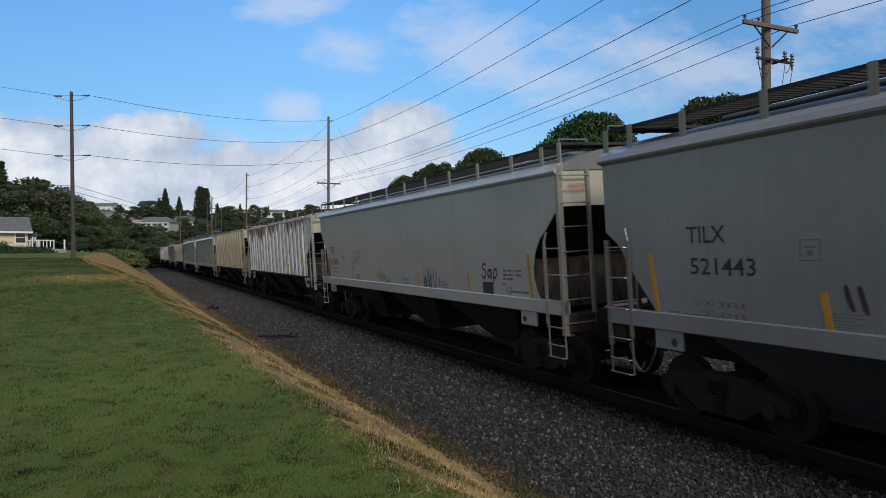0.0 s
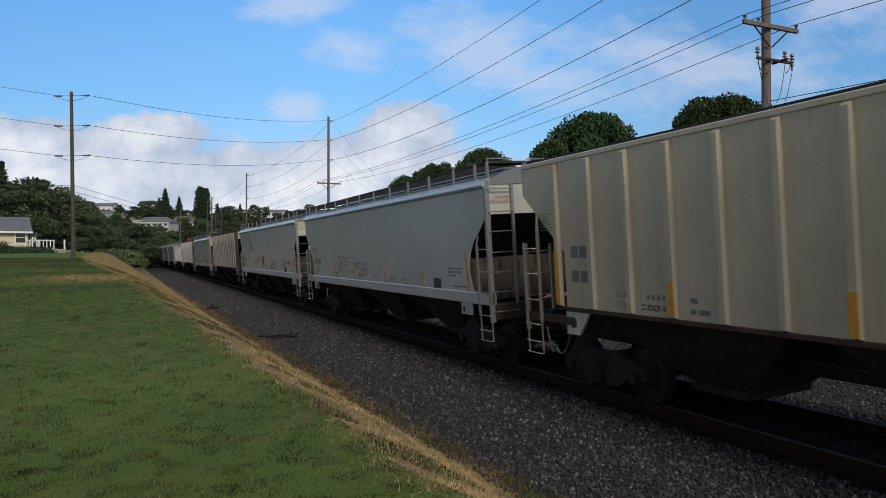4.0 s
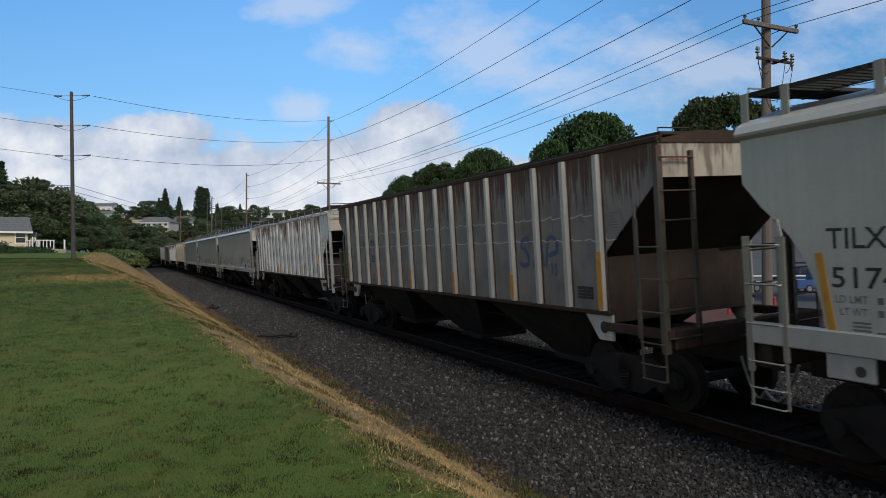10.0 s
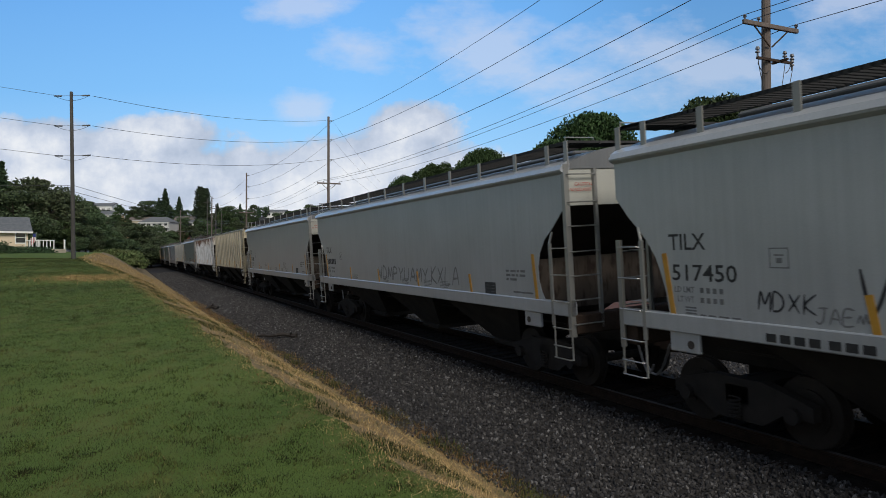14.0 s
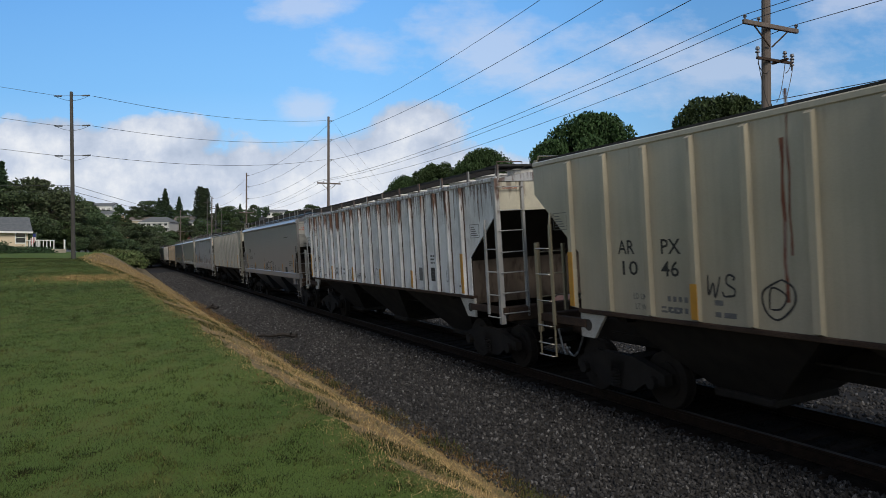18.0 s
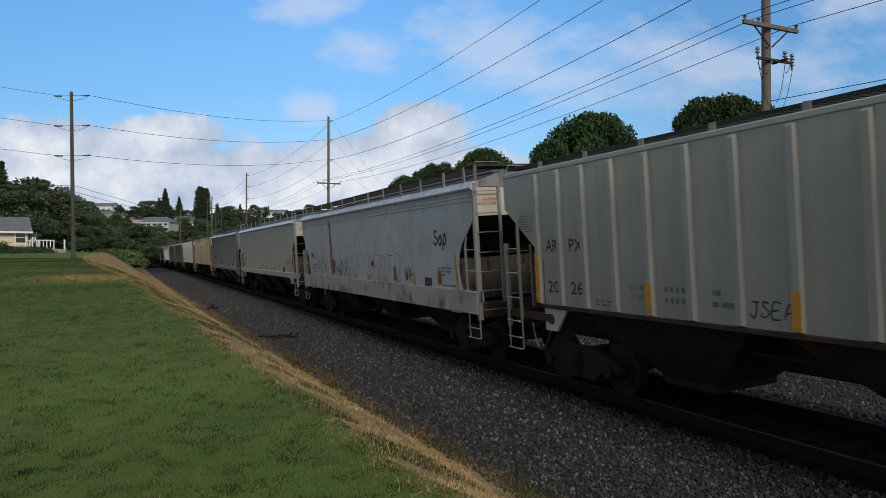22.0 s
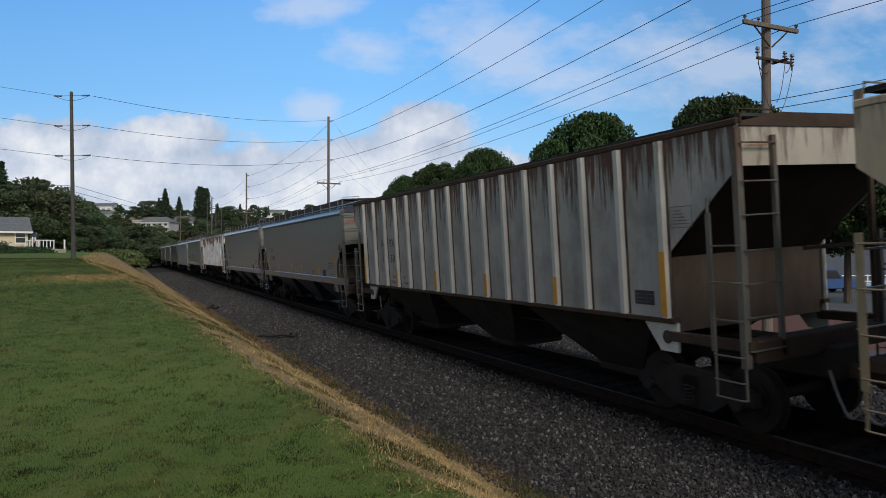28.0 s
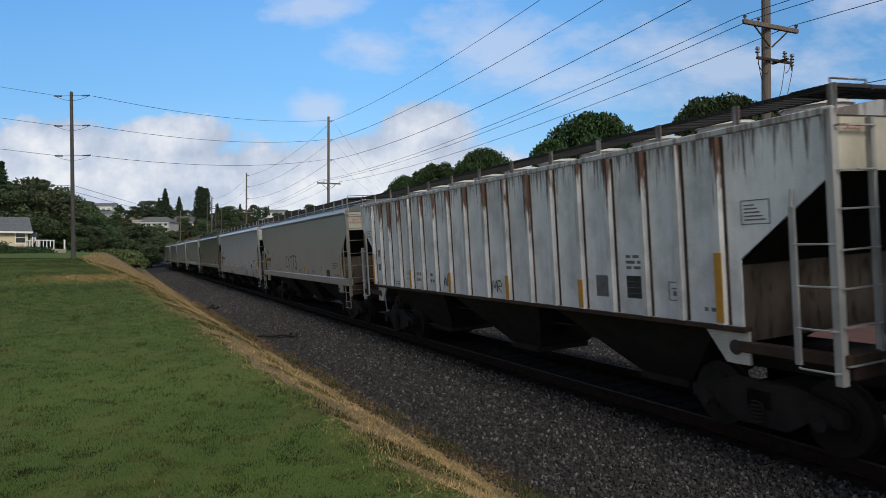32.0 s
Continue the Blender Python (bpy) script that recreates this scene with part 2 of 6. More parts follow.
def leaf_material(name, a, b, c):
    def build(nt, bsdf):
        tc = nt.nodes.new("ShaderNodeTexCoord").outputs["Object"]
        isl = nt.nodes.new("ShaderNodeNewGeometry").outputs["Random Per Island"]
        info = nt.nodes.new("ShaderNodeObjectInfo").outputs["Random"]
        col = mix(nt, isl, a, b)
        col = mix(nt, ramp(nt, noise_at(nt, tc, 0.7, 2.0), (0.4, 0.0), (0.65, 0.8)), col, c)
        hs = node(nt, "ShaderNodeHueSaturation")
        nt.links.new(math_node(nt, "ADD", math_node(nt, "MULTIPLY", info, 0.5), 0.75), hs.inputs["Value"])
        nt.links.new(math_node(nt, "ADD", math_node(nt, "MULTIPLY", info, 0.04), 0.48), hs.inputs["Hue"])
        nt.links.new(col, hs.inputs["Color"])
        nt.links.new(hs.outputs[0], bsdf.inputs["Base Color"])
        bsdf.inputs["Roughness"].default_value = 0.65
        bsdf.inputs["Specular IOR Level"].default_value = 0.25
    return material(name, build)


for m, gloss in ((GRIME, 0.25), (WHEEL, 0.25), (RUSTY, 0.2), (BROWN_END, 0.2), (TAN_END, 0.2), (TIE_WOOD, 0.02), (RAIL, 0.05), (RAIL_TOP, 0.2), (SHADE_BLACK, 0.25), (SHADE_BALLAST, 0.03)):
    m.node_tree.nodes["Principled BSDF"].inputs["Specular IOR Level"].default_value = gloss
LEAF = leaf_material("broad_leaves", (0.016, 0.036, 0.011), (0.034, 0.066, 0.018), (0.042, 0.075, 0.024))
GROVE_LEAF = leaf_material("grove_leaves", (0.036, 0.056, 0.026), (0.068, 0.10, 0.044), (0.085, 0.115, 0.055))
NEEDLE = leaf_material("conifer_needles", (0.020, 0.040, 0.020), (0.040, 0.072, 0.034), (0.052, 0.088, 0.040))
BRAMBLE = leaf_material("bramble_leaves", (0.050, 0.085, 0.026), (0.10, 0.145, 0.045), (0.13, 0.155, 0.065))
SHRUB = leaf_material("shrub_leaves", (0.025, 0.055, 0.017), (0.055, 0.095, 0.026), (0.075, 0.10, 0.04))


def grass_build(nt, bsdf):
    tc = nt.nodes.new("ShaderNodeTexCoord").outputs["Object"]
    big = noise_at(nt, tc, 0.35, 4.0)
    mid = noise_at(nt, tc, 1.0, 4.0, 0.6, (2.2, 0.8, 1))
    fine = noise_at(nt, tc, 90.0, 3.0)
    col = mix(nt, ramp(nt, big, (0.35, 0.0), (0.68, 1.0)), (0.076, 0.120, 0.026), (0.114, 0.162, 0.039))
    col = mix(nt, ramp(nt, mid, (0.50, 0.0), (0.76, 0.48)), col, (0.17, 0.165, 0.065))
    col = mix(nt, ramp(nt, fine, (0.35, 0.30), (0.6, 0.0)), col, (0.025, 0.05, 0.012))
    nt.links.new(col, bsdf.inputs["Base Color"])
    bsdf.inputs["Roughness"].default_value = 0.9
    bsdf.inputs["Specular IOR Level"].default_value = 0.1
    bump(nt, bsdf, fine, 0.6, 0.03)


LAWN = material("mown_grass", grass_build)
DRY = mottled("dry_cut_grass", (0.13, 0.095, 0.045), (0.22, 0.155, 0.075), 1.6, 0.95, c=(0.08, 0.085, 0.03), fine=9.0, bumpy=0.7)
BALLAST = mottled("grey_ballast_stone", (0.020, 0.0195, 0.0195), (0.040, 0.038, 0.038), 22.0, 0.95, c=(0.016, 0.014, 0.013), fine=40.0, bumpy=1.0)
BALLAST.node_tree.nodes["Principled BSDF"].inputs["Specular IOR Level"].default_value = 0.1
LOT = mottled("asphalt", (0.05, 0.05, 0.052), (0.075, 0.073, 0.07), 0.5, 0.9, fine=80.0)
BRICKY = mottled("red_brick_paving", (0.075, 0.026, 0.016), (0.10, 0.038, 0.022), 1.2, 0.9, fine=9.0, bumpy=0.4)
HILL = mottled("rough_scrub", (0.03, 0.055, 0.02), (0.05, 0.075, 0.03), 0.1, 0.95, fine=1.5)


def stone_build(nt, bsdf):
    isl = nt.nodes.new("ShaderNodeNewGeometry").outputs["Random Per Island"]
    tc = nt.nodes.new("ShaderNodeTexCoord").outputs["Object"]
    col = ramp(nt, isl, (0.0, (0.009, 0.009, 0.0095)), (0.5, (0.024, 0.023, 0.0235)), (0.9, (0.052, 0.050, 0.050)), (1.0, (0.15, 0.147, 0.147)))
    col = mix(nt, ramp(nt, noise_at(nt, tc, 45.0, 3.0), (0.45, 0.0), (0.75, 0.35)), col, (0.06, 0.050, 0.044))
    nt.links.new(col, bsdf.inputs["Base Color"])
    bsdf.inputs["Roughness"].default_value = 0.9


STONE = material("ballast_stones", stone_build)


def blade_build(stops, patchy):
    def build(nt, bsdf):
        isl = nt.nodes.new("ShaderNodeNewGeometry").outputs["Random Per Island"]
        tc = nt.nodes.new("ShaderNodeTexCoord").outputs["Object"]
        col = ramp(nt, isl, *stops)
        if patchy:
            mid = noise_at(nt, tc, 1.0, 4.0, 0.6, (2.2, 0.8, 1))
            col = mix(nt, ramp(nt, mid, (0.42, 0.0), (0.72, 0.75)), col, (0.155, 0.150, 0.052))
            big = noise_at(nt, tc, 0.35, 4.0)
            col = mix(nt, 1.0, col, ramp(nt, big, (0.35, 0.60), (0.65, 1.12)), "MULTIPLY")
            spot = noise_at(nt, tc, 5.0, 6.0, 0.72)
            col = mix(nt, 1.0, col, ramp(nt, spot, (0.38, 0.35), (0.52, 0.95), (0.64, 1.5)), "MULTIPLY")
        else:
            spot = noise_at(nt, tc, 1.3, 5.0, 0.65)
            col = mix(nt, ramp(nt, spot, (0.52, 0.0), (0.66, 0.75)), col, (0.10, 0.115, 0.035))
            dark = noise_at(nt, tc, 3.7, 5.0, 0.7)
            col = mix(nt, 1.0, col, ramp(nt, dark, (0.36, 0.45), (0.60, 1.12)), "MULTIPLY")
        nt.links.new(col, bsdf.inputs["Base Color"])
        bsdf.inputs["Roughness"].default_value = 0.8
        bsdf.inputs["Specular IOR Level"].default_value = 0.15
    return build


BLADE = material("grass_blades", blade_build(((0.0, (0.011, 0.024, 0.005)), (0.5, (0.037, 0.057, 0.012)), (0.95, (0.090, 0.112, 0.027)), (1.0, (0.30, 0.26, 0.12))), True))
BROWN_STRAW = material("brown_dead_grass", blade_build(((0.0, (0.10, 0.055, 0.022)), (0.5, (0.20, 0.115, 0.045)), (0.9, (0.33, 0.20, 0.08)), (1.0, (0.09, 0.10, 0.03))), False))
STRAW = material("straw_blades", blade_build(((0.0, (0.17, 0.10, 0.042)), (0.5, (0.46, 0.31, 0.135)), (0.9, (0.72, 0.52, 0.25)), (1.0, (0.14, 0.15, 0.05))), False))


# ---- sky before the camera ----
def sky_backdrop():
    """A sector of the sky's dome, with its drifting clouds."""
    def build(nt, bsdf):
        tc = nt.nodes.new("ShaderNodeTexCoord").outputs["Object"]
        sep = nt.nodes.new("ShaderNodeSeparateXYZ")
        nt.links.new(tc, sep.inputs[0])
        x = math_node(nt, "DIVIDE", sep.outputs[0], sep.outputs[1])
        z = math_node(nt, "DIVIDE", sep.outputs[2], sep.outputs[1])
        comb = nt.nodes.new("ShaderNodeCombineXYZ")
        nt.links.new(x, comb.inputs[0])
        nt.links.new(z, comb.inputs[1])
        flat = comb.outputs[0]
        wob = noise_at(nt, flat, 7.0, 7.0, 0.62)
        wob2 = noise_at(nt, flat, 22.0, 6.0, 0.6)
        soft = noise_at(nt, flat, 5.5, 8.0, 0.62, (1.0, 1.9, 1.0))
        blue = ramp(nt, z, (0.0, (0.60, 0.78, 0.96)), (0.12, (0.36, 0.66, 0.98)), (0.24, (0.22, 0.52, 0.93)), (0.40, (0.15, 0.41, 0.86)))
        # the blue deepens away from the sun's side
        blue = mix(nt, 1.0, blue, ramp(nt, math_node(nt, "ADD", x, 0.65), (0.0, 0.99), (0.5, 1.08), (0.8, 0.98), (1.0, 0.78), (1.0, 0.78)), "MULTIPLY")

        def blob(cx, cz, rx, rz):
            a = math_node(nt, "DIVIDE", math_node(nt, "SUBTRACT", x, cx), rx)
            b = math_node(nt, "DIVIDE", math_node(nt, "SUBTRACT", z, cz), rz)
            d = math_node(nt, "SQRT", math_node(nt, "ADD", math_node(nt, "MULTIPLY", a, a), math_node(nt, "MULTIPLY", b, b)))
            return math_node(nt, "SUBTRACT", 1.0, d)

        def most(values):
            out = values[0]
            for v in values[1:]:
                out = math_node(nt, "SMOOTH_MAX", out, v)
            return out

        low = most([blob(cx, cz, rx, rz) for cx, cz, rx, rz in CLOUDS])
        edge = math_node(nt, "ADD", low, math_node(nt, "MULTIPLY", math_node(nt, "SUBTRACT", wob, 0.5), 1.5))
        edge = math_node(nt, "ADD", edge, math_node(nt, "MULTIPLY", math_node(nt, "SUBTRACT", wob2, 0.5), 0.45))
        mask = ramp(nt, edge, (0.0, 0.0), (0.10, 0.5), (0.26, 1.0))
        shade = math_node(nt, "ADD", math_node(nt, "MULTIPLY", math_node(nt, "SUBTRACT", math_node(nt, "ADD", wob, math_node(nt, "MULTIPLY", wob2, 0.3)), 0.15), 1.25), math_node(nt, "MULTIPLY", low, 0.22))
        white = ramp(nt, shade, (0.40, (0.33, 0.41, 0.55)), (0.56, (0.44, 0.52, 0.66)), (0.72, (0.57, 0.64, 0.77)), (0.94, (0.83, 0.86, 0.91)))
        wisps = most([blob(cx, cz, rx, rz) for cx, cz, rx, rz in WISPS])
        thin = math_node(nt, "ADD", wisps, math_node(nt, "MULTIPLY", math_node(nt, "SUBTRACT", soft, 0.5), 3.4))
        veil = ramp(nt, thin, (0.0, 0.0), (0.75, 0.52))
        col = mix(nt, veil, blue, (0.66, 0.70, 0.82))
        col = mix(nt, mask, col, white)
        nt.nodes.remove(bsdf)
        em = nt.nodes.new("ShaderNodeEmission")
        nt.links.new(col, em.inputs[0])
        nt.links.new(em.outputs[0], nt.nodes["Material Output"].inputs[0])
    mat = material("sky_with_clouds", build)
    bm = bmesh.new()
    grid = [[bm.verts.new((4200 * math.sin(a) * math.cos(e), 4200 * math.cos(a) * math.cos(e), 4200 * math.sin(e))) for e in [radians(-1.5 + 2 * j) for j in range(18)]] for a in [radians(-46 + 4 * i) for i in range(24)]]
    for i in range(23):
        for j in range(17):
            bm.faces.new((grid[i][j], grid[i][j + 1], grid[i + 1][j + 1], grid[i + 1][j]))
    ob = part("backdrop", bm, mat, smooth=True)
    ob.location = EYE
    return tagged(ob, "blue sky with white cumulus and thin high cloud", "sky", kind="structure")


# centre and reach of each cloud, as slopes across and up
CLOUDS = [(-0.06, 0.185, 0.075, 0.045), (-0.10, 0.13, 0.16, 0.06), (-0.22, 0.10, 0.22, 0.055), (-0.42, 0.17, 0.11, 0.035), (-0.40, 0.11, 0.30, 0.06),
          (-0.60, 0.16, 0.12, 0.05), (-0.62, 0.11, 0.2, 0.05), (-0.18, 0.06, 0.40, 0.05), (0.12, 0.10, 0.20, 0.045), (0.35, 0.06, 0.3, 0.05), (-0.52, 0.055, 0.35, 0.05)]
WISPS = [(-0.13, 0.30, 0.08, 0.035), (-0.21, 0.36, 0.07, 0.03), (0.06, 0.30, 0.16, 0.07), (0.14, 0.25, 0.10, 0.05), (-0.22, 0.21, 0.05, 0.025), (0.40, 0.27, 0.2, 0.08), (0.55, 0.36, 0.12, 0.05)]
BACKDROP = sky_backdrop()


# ---- ground ----
def lawn_edge(s):
    """How far the lawn's edge lies from the track, on its near side."""
    e = 6.66 + 0.22 * min(max(s - 3, 0), 1.5) + 0.070 * max(s - 4.5, 0) if s < 28 else 8.635 + 0.115 * (s - 28)
    return min(e, 11.5) + 0.14 * noise.noise((s * 0.8, 3.1, 0)) + 0.09 * noise.noise((s * 1.7, 9.1, 0))


def toe_edge(s):
    return 4.45 + 0.022 * min(max(s - 8, 0), 25) + 0.12 * noise.noise((s * 0.7, 1.7, 0)) + 0.07 * noise.noise((s * 3.3, 5.7, 0)) + (0.008 * min(max(s - 33, 0), 40))


def lawn_height(p):
    y = max(p.y, -10)
    base = 0.80 + 0.03 * min(y, 45) + 0.014 * min(max(y - 45, 0), 45)
    k = min(max((p.y - 300) / 150, 0), 1)
    far = 28 * k * k * (3 - 2 * k)
    return base + 0.05 * noise.noise((p.x * 0.25, p.y * 0.25, 0)) * (1 if p.y > 3 else 0.3) + far


def ballast_height(u):
    a = abs(u)
    tilt = u * math.sin(radians(CANT))
    if a < 1.2:
        return -0.205 + tilt
    if a < 2.0:
        return -0.205 - 0.065 * (a - 1.2) / 0.8 + tilt
    if u < 0:
        return -0.27 + 2.0 * -math.sin(radians(CANT)) - 0.10 * min((a - 2.0) / 2.45, 1)
    return -0.27 + 2.0 * math.sin(radians(CANT)) - 0.55 * min((a - 2.0) / 2.0, 1)


def ground_height(s, u):
    p = on_track(s, u)
    e, t = lawn_edge(s), toe_edge(s)
    if u > -t:
        return ballast_height(u) if u < 4 else -0.65 + min(max(u - 120, 0) * 0.02, 10)
    if u > -e:
        k = (-u - t) / (e - t)
        k = k * k * (3 - 2 * k) * 0.6 + k * 0.4
        return ballast_height(-t) * (1 - k) + k * (lawn_height(on_track(s, -e)) - 0.02)
    return lawn_height(p)


def build_ground():
    rows = [-60, -40, -25, -15, -10, -6] + [-4 + 0.2 * i for i in range(170)] + [30.5 + 0.8 * i for i in range(48)]
    rows += [70 + 4 * i for i in range(30)] + [195 + 12 * i for i in range(14)] + [390, 450, 520, 600, 700, 850, 1000]
    lefts = [500, 300, 180, 110, 70, 45, 32, 24, 18, 14, 11, 9, 7.5, 6, 5, 4, 3.2, 2.5, 1.9, 1.4, 1.0, 0.7, 0.45, 0.25, 0.1]
    rights = [4.0, 5, 7, 10, 13, 17, 22, 30, 45, 70, 110, 180, 300, 500, 800]
    me = bpy.data.meshes.new("ground")
    verts, faces, mats = [], [], []
    cols = None
    for s in rows:
        e, t = lawn_edge(s), toe_edge(s)
        us = [-e - d for d in lefts] + [-e]
        us += [-e + (e - t) * k / 16 for k in range(1, 16)] + [-t]
        us += [-t + (t - 2.0) * k / 6 for k in range(1, 7)] + [-1.06, -0.6, 0, 0.6, 1.3, 2.0, 3.0] + rights
        cols = len(us)
        for u in us:
            p = on_track(min(s, 188), u) + ALONG * max(s - 188, 0)
            k = min(max((p.y - 300) / 150, 0), 1)
            verts.append((p.x, p.y, ground_height(s, u) if s <= 188 else (ballast_height(u) if u < 4 else -0.65) + 28 * k * k * (3 - 2 * k) if u > -10 else lawn_height(p) - min((s - 188) * 0.05, 3.0) * (p.y < 300)))
    n_l, n_d = len(lefts), len(lefts) + 16
    for r in range(len(rows) - 1):
        for c in range(cols - 1):
            faces.append((r * cols + c, r * cols + c + 1, (r + 1) * cols + c + 1, (r + 1) * cols + c))
            far = rows[r] > 120
            # index 6 is the strip between the rails, painted dark as train shade
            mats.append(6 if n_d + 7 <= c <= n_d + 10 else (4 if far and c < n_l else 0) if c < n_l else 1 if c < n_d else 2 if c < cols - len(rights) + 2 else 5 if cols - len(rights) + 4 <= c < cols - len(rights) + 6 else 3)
    me.from_pydata(verts, [], faces)
    for m in (LAWN, DRY, BALLAST, LOT, HILL, BRICKY, SHADE_BALLAST):
        me.materials.append(m)
    me.polygons.foreach_set("material_index", mats)
    me.polygons.foreach_set("use_smooth", [True] * len(faces))
    return tagged(new("ground", me), "mown green lawn, dry straw bank and grey ballast bed", "ground", kind="structure")


build_ground()


def build_track():
    rails = []
    for side in (-1, 1):
        head = [(-0.036, 0.0), (-0.036, -0.035), (-0.009, -0.05), (-0.009, -0.145), (-0.07, -0.16), (-0.07, -0.172), (0.07, -0.172), (0.07, -0.16), (0.009, -0.145), (0.009, -0.05), (0.036, -0.035), (0.036, 0.0)]
        stops = [-50 + 10 * i for i in range(24)] + [195 + 8 * i for i in range(25)]
        bm = bmesh.new()
        prev = None
        for s in stops:
            m = car_pose(s)
            ring = [bm.verts.new(m @ Vector((0, side * 0.755 + y, z))) for y, z in head]
            if prev:
                for i in range(len(ring)):
                    j = (i + 1) % len(ring)
                    f = bm.faces.new((prev[i], prev[j], ring[j], ring[i]))
                    f.material_index = 1 if i == len(ring) - 1 else 0
            prev = ring
        ob = part("rail", bm, RAIL)
        ob.data.materials.append(RAIL_TOP)
        tagged(ob, "rusty steel running rail with a polished head", "rail", "rails of the track", "structure")
        rails.append(ob)
    mesh = None
    for i in range(225):
        s = -8 + i * 0.53
        if mesh is None:
            ob = part("tie", boxes((-0.11, 0.11, -1.18, 1.18, -0.36, -0.175), bevel=0.012), TIE_WOOD)
            mesh = ob.data
        else:
            ob = part("tie", mesh, None)
        j = random.uniform
        ob.matrix_basis = car_pose(s) @ pose(j(-.02, .02), j(-.05, .05), j(-.008, .004), 0, 0, j(-1, 1))
        tagged(ob, "dark creosoted wooden railway tie in ballast", "railway tie", "ties under the rails", "structure")
    return rails


build_track()


# ---- covered hopper cars ----
HALF_S, HALF_D, HALF_R = 8.22, 7.71, 8.1
SEAM = mottled("rusty_seam", (0.022, 0.013, 0.010), (0.13, 0.09, 0.07), 1.2, 0.85, c=(0.03, 0.018, 0.013), stretch=(1, 1, 0.8), fine=4.0, per_object=0.8)


def ladder_corner(parent, sx, sy, half, low_x, paint, low_top=2.72, step=True):
    """A side ladder and an end ladder at one corner of a car. sx: towards the end, sy: towards the side."""
    y = sy * 1.63
    tall = sx * sy < 0
    bm = prism_z(bmesh.new(), [(sx * (half + 0.02), y + sy * 0.012), (sx * (half - 0.07), y + sy * 0.012), (sx * (half - 0.07), y), (sx * (half - 0.01), y), (sx * (half - 0.01), y - sy * 0.09), (sx * (half + 0.02), y - sy * 0.09)], 1.08, 4.08 if tall else 2.74)
    ladder = part("ladder", bm, paint, parent, "pale painted steel ladder")
    for a, b, c, d, z0, z1 in (
            (sx * (half - low_x - 0.05), sx * (half - low_x + 0.02), y + sy * 0.014, y - sy * 0.02, 1.25, low_top),
            (sx * (half - low_x - 0.02), sx * (half - low_x + 0.01), y, y - sy * 0.02, 0.67, 1.25),
            (sx * (half - 0.03), sx * half, y, y - sy * 0.02, 0.67, 1.1),
            (sx * (half - 0.01), sx * (half + 0.05), y - sy * 0.60, y - sy * 0.66, 1.2, 4.0 if tall else 2.7)):
        if step or z0 > 1:
            part("stile", boxes((min(a, b), max(a, b), min(c, d), max(c, d), z0, z1)), paint, ladder)
    bm = bmesh.new()
    rod(bm, (sx * (half - low_x - 0.02), y, low_top), (sx * (half - low_x + (0.05 if low_top < 3 else -0.02)), y - sy * 0.02, low_top + 0.2), 0.022)
    part("grab_bracket", bm, paint, ladder)
    for z in (0.68, 0.90, 1.22, 1.68, 2.16, 2.63)[0 if step else 2:]:
        bm = bmesh.new()
        yy = y + sy * 0.05
        tube(bm, [(sx * (half - low_x), y, z), (sx * (half - low_x + 0.03), yy, z), (sx * (half - 0.05), yy, z), (sx * half, y, z)], 0.013, 5)
        part("rung", bm, paint, ladder)
    for z in (1.3, 1.72, 2.14, 2.56, 3.0, 3.42, 3.9)[:7 if tall else 4]:
        bm = bmesh.new()
        xx = sx * (half + 0.07)
        tube(bm, [(sx * half, y - sy * 0.03, z), (xx, y - sy * 0.05, z), (xx, y - sy * 0.63, z), (sx * half, y - sy * 0.65, z)], 0.013, 5)
        part("rung", bm, paint, ladder)
    return ladder


def truck(parent, x):
    """A two-axle freight bogie, its wheelsets turning."""
    bogie = part("bogie", boxes((x - 0.22, x + 0.22, -1.1, 1.1, 0.42, 0.72), bevel=0.03), GRIME, parent, "grimy cast-steel two-axle bogie")
    for sy in (-1, 1):
        bm = bmesh.new()
        y0, y1 = sorted((sy * 0.95, sy * 1.10))
        prism(bm, [(x - 1.15, 0.60), (x - 0.95, 0.66), (x - 0.42, 0.80), (x + 0.42, 0.80), (x + 0.95, 0.66), (x + 1.15, 0.60), (x + 1.15, 0.42), (x + 0.72, 0.42), (x + 0.40, 0.22), (x - 0.40, 0.22), (x - 0.72, 0.42), (x - 1.15, 0.42)], y0, y1)
        part("side_frame", bm, GRIME, bogie)
        bm = bmesh.new()
        tube(bm, [(x + 0.09 * math.cos(k * 0.9), sy * 1.14 + 0.05 * math.sin(k * 0.9), 0.25 + 0.0075 * k) for k in range(40)], 0.016, 5)
        part("spring", bm, GRIME, bogie)
        for ax in (-0.89, 0.89):
            bm = bmesh.new()
            rod(bm, (x + ax, sy * 1.08, 0.457), (x + ax, sy * 1.18, 0.457), 0.11, 10)
            part("bearing_cap", bm, GRIME, bogie)
    for ax in (-0.89, 0.89):
        bm = bmesh.new()
        rod(bm, (0, -1.05, 0), (0, 1.05, 0), 0.08, 8)
        for sy in (-1, 1):
            for r, a, b in ((0.457, 0.70, 0.83), (0.485, 0.68, 0.71), (0.30, 0.66, 0.86), (0.13, 0.62, 0.92)):
                rod(bm, (0, sy * a, 0), (0, sy * b, 0), r, 22)
            for k in range(4):
                c, d = math.cos(k * math.pi / 2), math.sin(k * math.pi / 2)
                rod(bm, (c * 0.20, sy * 0.86, d * 0.20), (c * 0.20, sy * 0.875, d * 0.20), 0.03, 6)
        w = part("wheelset", bm, WHEEL, parent, "dark oily steel wheelset")
        w.matrix_basis = pose(x + ax, 0, 0.457)


